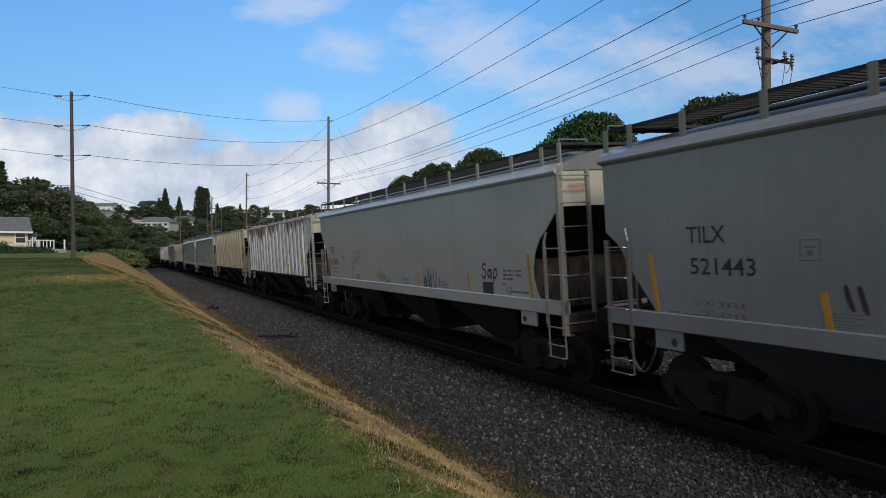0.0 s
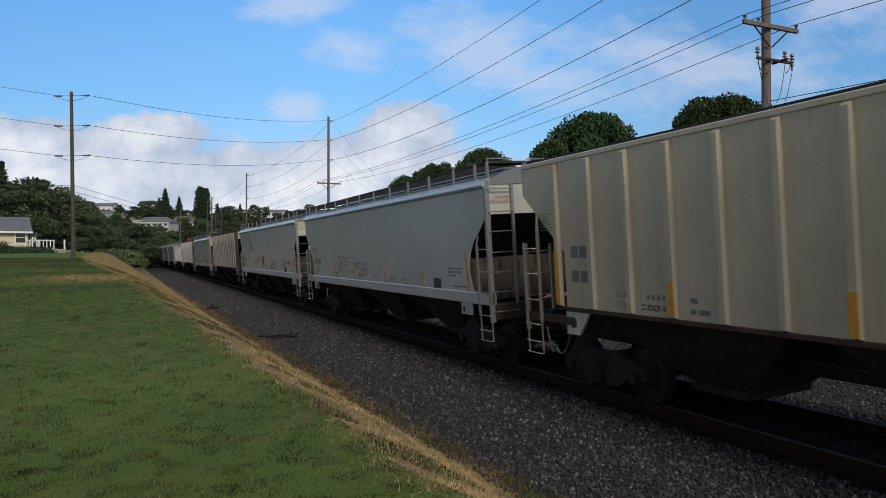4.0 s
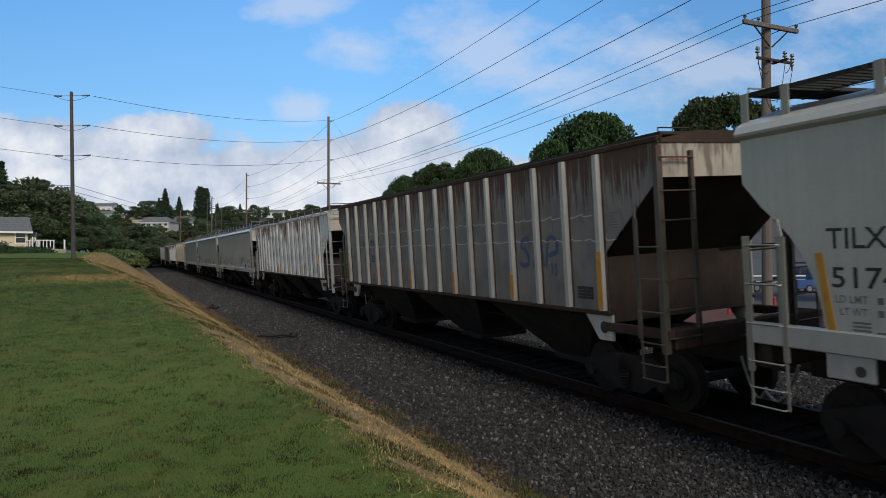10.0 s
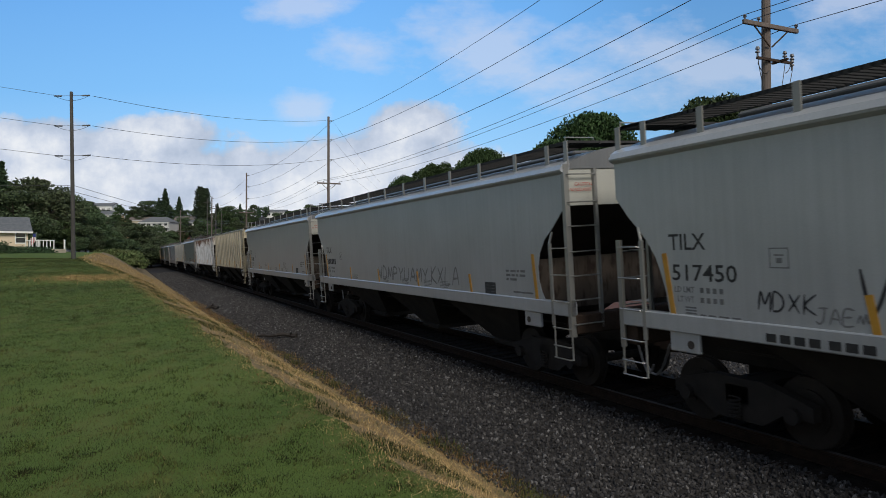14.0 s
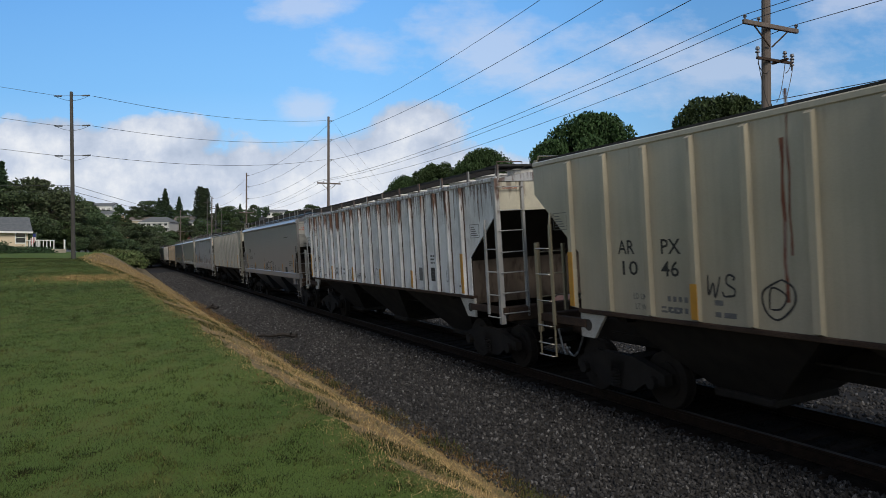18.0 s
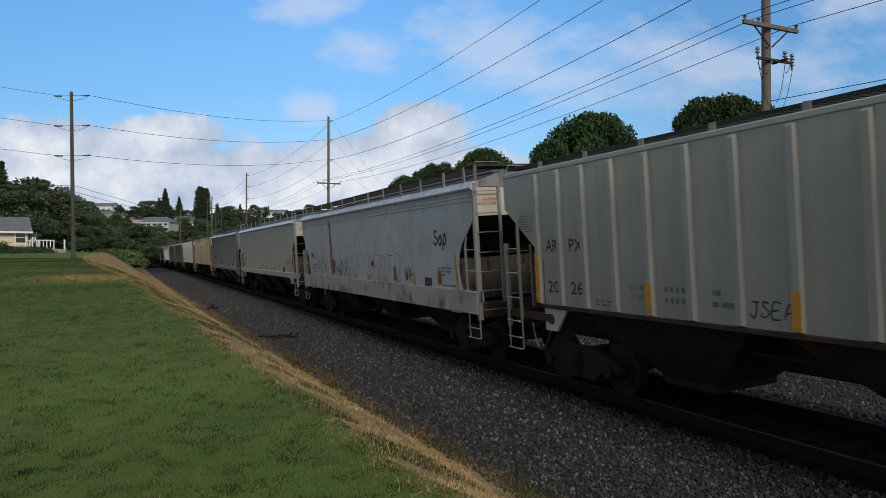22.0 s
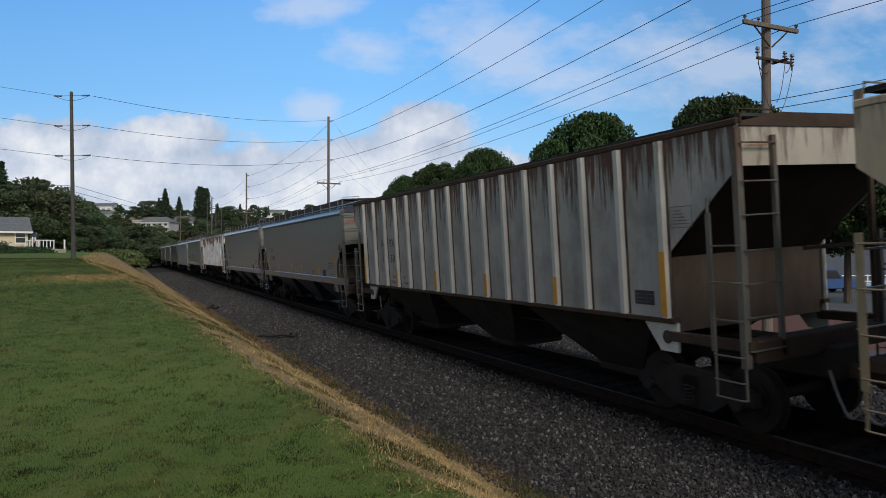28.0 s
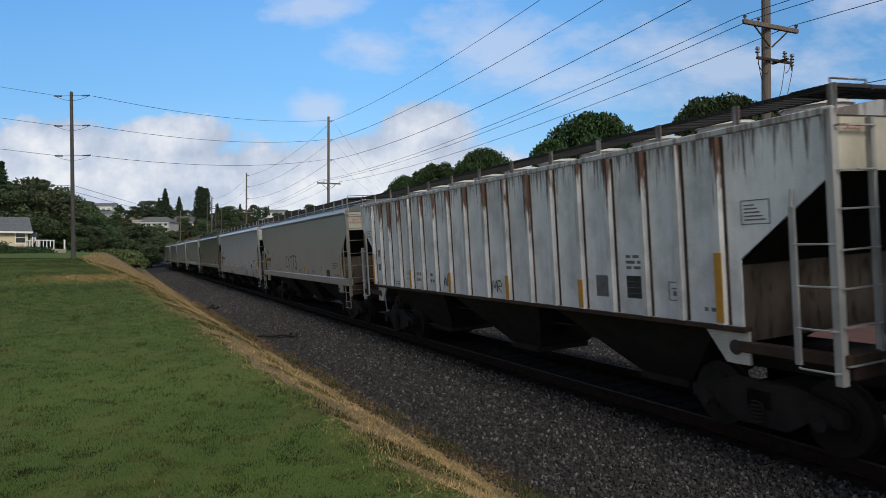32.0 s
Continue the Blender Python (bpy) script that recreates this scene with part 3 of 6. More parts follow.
def hopper_bays(car, xs, mat):
    for x in xs:
        bm = bmesh.new()
        top = [bm.verts.new((x + a * 2.0, b * 1.5, 1.6)) for a, b in ((-1, -1), (1, -1), (1, 1), (-1, 1))]
        mid = [bm.verts.new((x + a * 0.58, b * 0.60, 0.46)) for a, b in ((-1, -1), (1, -1), (1, 1), (-1, 1))]
        for i in range(4):
            bm.faces.new((top[i], mid[i], mid[(i + 1) % 4], top[(i + 1) % 4]))
        bm.faces.new(mid[::-1])
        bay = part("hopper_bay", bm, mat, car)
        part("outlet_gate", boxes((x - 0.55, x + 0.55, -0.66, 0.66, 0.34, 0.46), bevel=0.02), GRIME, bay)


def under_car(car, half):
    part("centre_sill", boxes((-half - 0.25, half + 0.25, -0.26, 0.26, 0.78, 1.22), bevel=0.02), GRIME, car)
    for sx in (-1, 1):
        bm = boxes(tuple(sorted((sx * (half + 0.2), sx * (half + 0.78)))) + (-0.09, 0.09, 0.78, 0.98), bevel=0.03)
        box(bm, *sorted((sx * (half + 0.62), sx * (half + 0.86))), -0.16, 0.16, 0.74, 1.02, bevel=0.04)
        part("coupler", bm, RUSTY, car)
        bm = bmesh.new()
        pts = [(sx * (half + 0.25 + 0.5 * k), -0.45 - 0.1 * k, 0.95 - 0.55 * math.sin(k * 2.4)) for k in (0, .15, .3, .45, .6, .75, .9, 1)]
        tube(bm, pts, 0.022, 5)
        part("air_hose", bm, STEEL, car)
    bm = bmesh.new()
    rod(bm, (-half + 1.2, -0.9, 1.12), (half - 1.2, -0.9, 1.12), 0.02, 5)
    part("brake_pipe", bm, GRIME, car)


def running_boards(car, half, posts, z_post, z_top, metal, inner=0.78):
    for sy in (-1, 1):
        bm = bmesh.new()
        y0, y1 = sorted((sy * 1.50, sy * inner))
        for x0, x1 in ((-half, half),):
            box(bm, x0, x1, y0, y0 + 0.03, z_top - 0.05, z_top)
            box(bm, x0, x1, y1 - 0.03, y1, z_top - 0.05, z_top)
            n = int((x1 - x0) / 0.115)
            for i in range(n):
                x = x0 + (i + 0.5) * (x1 - x0) / n
                box(bm, x - 0.022, x + 0.022, y0, y1, z_top - 0.045, z_top - 0.005)
        part("running_board", bm, GALV, car, "dark grey steel grating walkway")
        for x in posts:
            part("post", boxes((x - 0.05, x + 0.05, *sorted((sy * 1.52, sy * 1.545)), z_post - 0.05, z_top)), metal, car)
    for sx in (-1, 1):
        x0, x1 = sorted((sx * half, sx * (half - 0.55)))
        bm = bmesh.new()
        for i in range(8):
            x = x0 + (i + 0.5) * (x1 - x0) / 8
            box(bm, x - 0.022, x + 0.022, -1.50, 1.50, z_top - 0.03, z_top + 0.012)
        for y in (-1.5, -0.5, 0.5, 1.47):
            box(bm, x0, x1, y, y + 0.03, z_top - 0.035, z_top + 0.008)
        part("end_walkway", bm, GALV, car)["kind"] = "stuff"
        bm = bmesh.new()
        tube(bm, [(sx * (half - 0.05), -1.5, z_top), (sx * (half - 0.05), -1.5, z_top + 0.07), (sx * (half - 0.05), -0.9, z_top + 0.07), (sx * (half - 0.05), -0.9, z_top)], 0.012)
        part("grab_rail", bm, metal, car)


def smooth_car(h, painted_bays):
    """A curved-roof covered hopper with plain sides."""
    car = new("covered_hopper")
    # where the side ends: the leading end swells inward, the trailing end slopes
    brow = 2.87 if painted_bays else 3.36
    if painted_bays:
        lead = [(h, 4.0), (h - 0.05, brow), (h - 0.28, 2.74), (h - 0.58, 2.58), (h - 0.82, 2.38), (h - 0.96, 2.18), (h - 1.03, 1.95), (h - 1.03, 1.66)]
        trail = [(h, 4.0), (h, brow), (h - 0.30, 2.66), (h - 0.45, 2.45), (h - 0.58, 2.26), (h - 0.83, 1.96), (h - 1.10, 1.66)]
    else:
        lead = [(h, 4.0), (h - 0.04, brow), (h - 0.47, 2.98), (h - 0.74, 2.78), (h - 0.91, 2.54), (h - 0.99, 2.28), (h - 0.99, 2.06), (h - 0.92, 1.84), (h - 0.79, 1.66)]
        trail = [(h, 4.0), (h, 3.38), (h - 0.27, 3.07), (h - 0.45, 2.91), (h - 0.63, 2.72), (h - 0.80, 2.48), (h - 0.90, 2.25), (h - 0.98, 1.98), (h - 1.03, 1.66)]
    outline = lead + [(-x, z) for x, z in trail[::-1]]
    for sy in (-1, 1):
        bm = prism(bmesh.new(), outline, *sorted((sy * 1.585, sy * 1.605)))
        part("side_panel", bm, PAINT, car)
        part("eave", prism_x(bmesh.new(), [(sy * 1.58, 3.90), (sy * 1.69, 3.955), (sy * 1.70, 3.985), (sy * 1.655, 4.07), (sy * 1.50, 4.155), (sy * 1.50, 4.0)], -h - 0.01, h + 0.01), PAINT, car)
        part("side_sill", boxes((-h - 0.02, h + 0.02, *sorted((sy * 1.50, sy * 1.64)), 1.43, 1.685), bevel=0.015), PAINT, car)
    ring = [(1.62 * k / 8, 4.06 + 0.36 * (1 - (k / 8) ** 2)) for k in range(-8, 9)]
    part("roof", prism_x(bmesh.new(), ring + [(1.62, 4.0), (-1.62, 4.0)], -h, h), ROOF_PAINT, car, smooth=False)
    part("hatch", boxes((-h + 1.3, h - 1.3, -0.42, 0.42, 4.40, 4.50), bevel=0.04), ROOF_PAINT, car, "long roof hatch")
    for sx in (-1, 1):
        lo, hi = sorted((sx * (h - 0.05), sx * (h - 0.02)))
        arch = [(1.60 * k / 8, 4.05 + 0.36 * (1 - (k / 8) ** 2)) for k in range(-8, 9)]
        part("end_panel", prism_x(bmesh.new(), [(-1.60, brow)] + arch + [(1.60, brow)], lo, hi), PAINT, car, "painted upper end panel, paled to stand for sunlight")
        bm = bmesh.new()
        vs = [bm.verts.new(v) for v in ((sx * (h - 0.06), -1.58, brow + 0.02), (sx * (h - 0.06), 1.58, brow + 0.02), (sx * (h - 2.6), 1.58, 1.5), (sx * (h - 2.6), -1.58, 1.5))]
        bm.faces.new(vs if sx < 0 else vs[::-1])
        bmesh.ops.solidify(bm, geom=bm.faces[:], thickness=0.03)
        # the shade under the end panel is painted into this sheet
        part("slope_sheet", bm, SHADE_BLACK, car, "sloping end sheet, dark with shade painted in")
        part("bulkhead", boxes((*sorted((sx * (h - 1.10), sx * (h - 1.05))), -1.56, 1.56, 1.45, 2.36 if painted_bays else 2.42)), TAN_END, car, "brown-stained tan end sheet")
        part("end_sill", boxes((*sorted((sx * (h - 0.25), sx * (h + 0.05))), -1.55, 1.55, 1.12, 1.46), bevel=0.02), RUSTY, car)
        part("end_post", boxes((*sorted((sx * (h - 0.02), sx * (h + 0.03))), 0.9, 0.98, 1.3, 3.6), (*sorted((sx * (h - 0.02), sx * (h + 0.03))), -0.5, 1.5, 2.55, 2.6)), RUSTY, car)
        for sy in (-1, 1):
            bm = boxes((*sorted((sx * (h - 1.55), sx * (h - 1.0))), *sorted((sy * 1.54, sy * 1.6)), 1.15, 1.44), bevel=0.015)
            plate = part("jacking_plate", bm, PAINT, car)
            bm = bmesh.new()
            rod(bm, (sx * (h - 1.4), sy * 1.595, 1.27), (sx * (h - 1.4), sy * 1.608, 1.27), 0.06, 12)
            part("hole", bm, SHADE_BLACK, plate)
            ladder_corner(car, sx, sy, h, 0.52, PAINT)
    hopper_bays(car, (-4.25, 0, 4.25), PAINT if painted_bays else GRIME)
    under_car(car, h)
    for x in (-h + 1.67, h - 1.67):
        truck(car, x)
    posts = [h - 0.03, h - 0.6, h - 1.7] + [h - 1.7 - (2 * h - 3.4) / 9 * k for k in range(1, 9)] + [-h + 1.7, -h + 0.6, -h + 0.03]
    running_boards(car, h - 0.02, posts, 4.06, 4.48, PAINT)
    for x, lean, tall in ((h - (1.17 if painted_bays else 1.06), -6, 0.86), (h - 3.68, -10, 0.42), (h - 6.65, -10, 0.42), (-h + 6.78, -10, 0.42), (-h + (3.82 if painted_bays else 3.99), -10, 0.43), (-h + 1.11, -8.5, 0.87)):
        bm = boxes((-0.045, 0.045, -1.613, -1.606, 0, tall))
        bm.transform(Matrix.Translation((x, 0, 1.67)) @ Matrix.Rotation(radians(lean), 4, "Y"))
        part("reflector", bm, YELLOW, car)
    return car


# spacing of the side posts of the shorter-panelled kind: wider towards the middle
RIB_STEPS = [0.70, 0.70, 0.76, 0.78, 0.80, 0.80, 0.83, 0.88, 0.90, 0.88, 0.83, 0.80, 0.80, 0.78, 0.76, 0.70, 0.70]
TALL_STEPS = [0.97, 0.94, 0.92, 0.92, 0.91, 0.89, 0.89, 0.88, 0.88, 0.88, 0.88, 0.91, 0.92, 0.93, 0.93]


def ribbed_car(box_side, seams):
    """A covered hopper with posts down its sides and round roof hatches."""
    car = new("covered_hopper")
    h = HALF_R
    top = 4.18 if box_side else 4.08
    brow, knee = (3.63, 2.55) if box_side else (3.42, 2.45)
    edge = [(h, top), (h, brow), (h - 1.30, knee), (h - 1.30, 1.60)]
    outline = edge + [(-x, z) for x, z in edge[::-1]]
    for sy in (-1, 1):
        part("side_panel", prism(bmesh.new(), outline, *sorted((sy * 1.56, sy * 1.58))), PAINT, car)
        part("eave", boxes((-h, h, *sorted((sy * 1.50, sy * 1.60)), top - 0.05, top + 0.04), bevel=0.015), RUSTY if box_side and seams else PAINT, car)
        part("bottom_flange", boxes((-h + 1.25, h - 1.25, *sorted((sy * 1.48, sy * 1.62)), 1.53, 1.60), bevel=0.01), RUSTY, car)
        n = 16 if box_side else 18
        steps = TALL_STEPS if box_side else RIB_STEPS
        ribs_at = [-h + (1.17 if box_side else 1.22) + sum(steps[:k]) for k in range(n)]
        rib = None
        for i in range(n):
            x = ribs_at[i]
            if rib is None:
                if seams:
                    bm = prism_z(bmesh.new(), [(-0.095, 0), (-0.095, -0.008), (-0.05, -0.008), (-0.05, -0.09), (0.05, -0.09), (0.05, -0.008), (0.10, -0.008), (0.10, 0)], 1.61, top - 0.06)
                else:
                    bm = prism_x(bmesh.new(), [(-0.0, 1.60), (-0.09, 1.63), (-0.09, top - 0.10), (-0.0, top - 0.05)], -0.05, 0.05)
                rib = part("side_post", bm, PAINT, car)
                mesh = rib.data
                if seams:
                    mesh.materials.append(SEAM)
                    for f in mesh.polygons:
                        f.material_index = int(abs(f.center.x) > 0.0505 and f.center.y > -0.03)
            else:
                rib = part("side_post", mesh, None, car)
            rib.matrix_basis = pose(x, -1.578, 0) if sy < 0 else pose(x, 1.578, 0, 0, 0, 180)
    ring = [(-1.56, top - 0.01), (-0.8, top + 0.12), (0.8, top + 0.12), (1.56, top - 0.01), (1.56, top - 0.06), (-1.56, top - 0.06)]
    part("roof", prism_x(bmesh.new(), ring, -h, h), RUSTY if box_side and seams else ROOF_PAINT, car)
    for i in range(10):
        bm = bmesh.new()
        x = -6.75 + 1.5 * i
        rod(bm, (x, 0, 4.18), (x, 0, 4.38), 0.42, 16)
        rod(bm, (x, 0, 4.38), (x, 0, 4.43), 0.46, 16, 0.40)
        part("hatch", bm, WHITISH, car, "round pale roof hatch")
    for sx in (-1, 1):
        lo, hi = sorted((sx * (h - 0.05), sx * (h - 0.02)))
        part("end_panel", boxes((lo, hi, -1.56, 1.56, brow - 0.01, top - 0.01)), PAINT, car, "painted upper end panel, paled to stand for sunlight")
        bm = bmesh.new()
        vs = [bm.verts.new(v) for v in ((sx * (h - 0.06), -1.54, brow), (sx * (h - 0.06), 1.54, brow), (sx * (h - 2.45), 1.54, 1.45), (sx * (h - 2.45), -1.54, 1.45))]
        bm.faces.new(vs if sx < 0 else vs[::-1])
        bmesh.ops.solidify(bm, geom=bm.faces[:], thickness=0.03)
        # sheet coloured dark to hold the shade of the car's end
        part("slope_sheet", bm, SHADE_BLACK, car, "sloping end sheet, dark with shade painted in")
        for y in (-1.60, 1.48):
            part("side_sill", boxes((*sorted((sx * (h - 1.4), sx * (h + 0.05))), y, y + 0.12, 1.28, 1.42), bevel=0.012), RUSTY, car)
        part("end_sill", boxes((*sorted((sx * (h - 0.2), sx * (h + 0.05))), -1.48, 1.48, 1.12, 1.42), bevel=0.02), RUSTY, car)
        part("end_post", boxes((*sorted((sx * (h - 0.02), sx * (h + 0.03))), 0.85, 0.93, 1.3, 3.7), (*sorted((sx * (h - 0.02), sx * (h + 0.03))), -0.5, 1.5, 2.5, 2.55)), RUSTY, car)
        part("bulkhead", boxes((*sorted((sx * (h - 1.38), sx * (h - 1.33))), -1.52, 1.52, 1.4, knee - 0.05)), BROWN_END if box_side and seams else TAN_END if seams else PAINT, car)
        for sy in (-1, 1):
            bm = prism(bmesh.new(), [(sx * (h - 1.25), 1.55), (sx * (h - 1.95), 1.55), (sx * (h - 1.6), 1.12), (sx * (h - 1.25), 1.12)], *sorted((sy * 1.52, sy * 1.57)))
            plate = part("jacking_plate", bm, WHITISH, car)
            bm = bmesh.new()
            rod(bm, (sx * (h - 1.45), sy * 1.565, 1.33), (sx * (h - 1.45), sy * 1.577, 1.33), 0.10, 12)
            part("hole", bm, SHADE_BLACK, plate)
            ladder_corner(car, sx, sy, h, 0.50, PAINT, 3.06, box_side or not seams)
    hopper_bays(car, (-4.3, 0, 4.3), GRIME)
    under_car(car, h)
    for x in (-6.55, 6.55):
        truck(car, x)
    if not box_side:
        posts = [h - 0.03, h - 1.3] + [h - 1.3 - 1.36 * k for k in range(1, 10)] + [-h + 1.3, -h + 0.03]
        running_boards(car, h - 0.02, posts, 4.1, 4.36 if seams else 4.23, PAINT, 0.85)
    else:
        posts = [h - 0.03, -h + 0.03]
        running_boards(car, h - 0.02, posts, 4.16, 4.27, RUSTY if seams else PAINT, 0.85)
    for k, tall in ((0, 0.92), (3, 0.48), (6, 0.48), (9, 0.48), (12, 0.48), (15, 0.92)) if box_side else ((0, 0.90), (4, 0.46), (7, 0.46), (10, 0.46), (13, 0.46), (17, 0.90)):
        x = ribs_at[k]
        part("reflector", boxes((x - 0.062, x + 0.062, -1.677, -1.669, 1.64, 1.64 + tall)), YELLOW, car)
    return car


def train_advance(t):
    """How far the train has come since the start, in metres."""
    return 12.713 * t + 0.00522 * t * t


# front end and back end of each car along the track at the start; kind; paint; rust
CARS = [
    (-6.44, 8.98, "D", (0.244, 0.262, 0.294), 0.05), (10.23, 26.66, "S", (0.482, 0.492, 0.492), 0.10), (28.08, 44.9, "R", (1.04, 1.05, 1.07), 0.55),
    (46.42, 62.42, "T", (0.521, 0.456, 0.353), 0.12), (63.85, 80.11, "S", (0.441, 0.467, 0.492), 0.08), (81.84, 98.62, "S", (0.513, 0.523, 0.534), 0.18),
    (100.14, 115.76, "X", (0.055, 0.033, 0.028), 0.8), (117.32, 133.91, "S", (0.492, 0.503, 0.482), 0.10), (135.38, 151.76, "X", (0.248, 0.23, 0.216), 0.85),
    (153.05, 169.47, "R", (0.94, 0.95, 0.96), 0.50), (171.02, 187.69, "S", (0.452, 0.472, 0.482), 0.10), (189.03, 206.1, "S", (0.41, 0.431, 0.452), 0.08),
    (207.43, 224.01, "S", (0.401, 0.42, 0.446), 0.06), (225.52, 241.59, "T", (0.502, 0.456, 0.353), 0.15), (243.02, 260.0, "R", (0.99, 1.01, 1.04), 0.60),
    (261.24, 276.66, "D", (0.276, 0.294, 0.336), 0.08), (278.0, 294.42, "B", (0.38, 0.38, 0.356), 0.06), (295.69, 311.93, "C", (0.56, 0.58, 0.62), 0.42),
    (313.5, 330.1, "S", (0.482, 0.492, 0.482), 0.06), (331.58, 347.09, "D", (0.152, 0.175, 0.235), 0.06), (348.22, 364.86, "B", (0.522, 0.418, 0.294), 0.35),
    (366.37, 382.36, "X", (0.386, 0.382, 0.368), 0.80), (383.75, 399.17, "D", (0.11, 0.133, 0.175), 0.05), (400.44, 415.73, "D", (0.212, 0.23, 0.267), 0.06),
    (417.2, 433.73, "R", (0.96, 0.98, 1), 0.55), (435.29, 451.7, "S", (0.36, 0.369, 0.369), 0.10), (452.99, 470.8, "C", (0.5, 0.54, 0.6), 0.22),
    (472.23, 488.5, "S", (0.099, 0.108, 0.126), 0.06), (489.9, 506.2, "S", (0.45, 0.45, 0.432), 0.08), (507.6, 523.9, "S", (0.468, 0.468, 0.45), 0.06),
    (525.3, 541.6, "D", (0.294, 0.313, 0.331), 0.08), (543.0, 559.4, "S", (0.468, 0.468, 0.45), 0.08)]

TEMPLATES = {"S": smooth_car(HALF_S, False), "D": smooth_car(HALF_D, True), "R": ribbed_car(False, True), "B": ribbed_car(False, False), "X": ribbed_car(True, True), "T": ribbed_car(True, False)}


def aim(px, d):
    return (px - 784) / 1229 * d


def level(py, d):
    return 2.394 + (452 - py) / 1229 * d


# ---- poles and wires ----
def sagging(p, q, sag, r, n=14):
    bm = bmesh.new()
    pts = [Vector(p).lerp(Vector(q), k / n) - Vector((0, 0, sag * 4 * (k / n) * (1 - k / n))) for k in range(n + 1)]
    return tube(bm, pts, r, 4)


def wire(p, q, sag=0.5, r=0.012):
    ob = part("overhead_wire", sagging(p, q, sag, r), WIRE)
    return tagged(ob, "thin dark overhead power wire between poles", "wire", "overhead wires", "structure")


POLE_OUT, POLE_S0, POLE_STEP = 18.79 - OFFSET, 16.06, 53.55
ARM_Z, TOPS = 9.80, (16.2, 14.25, 12.2)


def insulator(bm, p, r=0.05, h=0.16):
    p = Vector(p)
    rod(bm, p, p + Vector((0, 0, h)), r * 0.5, 8)
    rod(bm, p + Vector((0, 0, h * 0.45)), p + Vector((0, 0, h * 0.6)), r * 1.25, 8, r)
    rod(bm, p + Vector((0, 0, h * 0.75)), p + Vector((0, 0, h)), r * 1.2, 8, r * 0.8)


def line_pole(s, gear=False, crossing=False):
    m = Matrix.Translation(on_track(s, POLE_OUT)) @ Matrix.Rotation(HEADING, 4, "Z")
    pole = thing("utility_pole", m, "tall brown wooden utility pole with a crossarm", "utility pole", "poles along the track")
    bm = bmesh.new()
    rod(bm, (0, 0, -1.2), (0, 0, 16.6), 0.17, 12, 0.12)
    part("shaft", bm, WOOD_POLE, pole)
    part("crossarm", boxes((-1.22, 1.22, -0.24, -0.14, ARM_Z - 0.14, ARM_Z), bevel=0.012), WOOD_POLE, pole)
    for sx in (-1, 1):
        bm = bmesh.new()
        rod(bm, (sx * 0.75, -0.2, ARM_Z - 0.14), (0.05 * sx, -0.18, ARM_Z - 0.72), 0.025, 6)
        part("brace", bm, RUSTY, pole)
    for x in (-1.15, -0.55, 1.15):
        bm = bmesh.new()
        insulator(bm, (x, -0.19, ARM_Z))
        part("insulator", bm, CERAMIC, pole)
    for z in TOPS:
        bm = bmesh.new()
        rod(bm, (0.1, 0, z - 0.04), (0.42, 0, z), 0.035, 8)
        rod(bm, (0.22, 0, z - 0.03), (0.34, 0, z - 0.01), 0.065, 8)
        part("insulator", bm, CERAMIC, pole)
    if gear:
        part("gear_arm", boxes((-0.62, 0.95, -0.22, -0.15, 8.62, 8.70), (0.35, 0.42, -0.5, 0.1, 8.62, 8.69)), RUSTY, pole)
        for x, z in ((-0.6, 8.67), (0.62, 8.67), (0.95, 8.62), (0.95, 8.42)):
            bm = bmesh.new()
            insulator(bm, (x, -0.19, z), 0.06, 0.34)
            part("cutout", bm, CERAMIC, pole)
        for a, b, drop in (((-0.6, -0.2, 8.65), (0.0, -0.3, 7.0), 0.45), ((0.95, -0.2, 8.4), (0.12, -0.3, 6.9), 0.35), ((0.62, -0.2, 8.6), (0.15, -0.25, 7.3), 0.3), ((1.0, -0.2, 8.9), (0.62, -0.2, 8.3), 0.15), ((-0.6, -0.2, 8.5), (-0.1, -0.2, 8.3), 0.2)):
            part("lead", sagging(a, b, drop, 0.014, 8), WIRE, pole)
    return pole


POLE_S = [POLE_S0 + POLE_STEP * k for k in range(-1, 5)]
for k, s in enumerate(POLE_S):
    line_pole(s, gear=(k == 1))
for a, b in zip(POLE_S, POLE_S[1:]):
    for z in TOPS:
        wire(on_track(a, POLE_OUT + 0.42, z), on_track(b, POLE_OUT + 0.42, z), 0.95, 0.017)
    for x in (-1.15, -0.55, 1.15):
        wire(on_track(a, POLE_OUT + x, ARM_Z + 0.16), on_track(b, POLE_OUT + x, ARM_Z + 0.16), 0.75, 0.012)


def cross_pole(base, z0, top, attach):
    pole = thing("utility_pole", Matrix.Translation(base) @ pose(0, 0, 0, 0, -1.0, 0), "grey weathered wooden utility pole on the lawn", "utility pole", "poles over the lawn")
    bm = bmesh.new()
    rod(bm, (0, 0, z0 - 0.6), (0, 0, top), 0.14, 12, 0.095)
    part("shaft", bm, GREY_POLE, pole)
    for z in attach:
        for sx in (-1, 1):
            bm = bmesh.new()
            rod(bm, (sx * 0.1, 0, z), (sx * 1.1, 0.1, z + 0.02), 0.012, 6)
            rod(bm, (sx * 0.65, 0.06, z), (sx * 1.15, 0.1, z + 0.02), 0.05, 8)
            part("strain_insulator", bm, CERAMIC, pole)
        part("jumper", sagging((-1.1, 0.1, z), (1.1, 0.1, z), 0.3, 0.012, 8), WIRE, pole)
    return pole


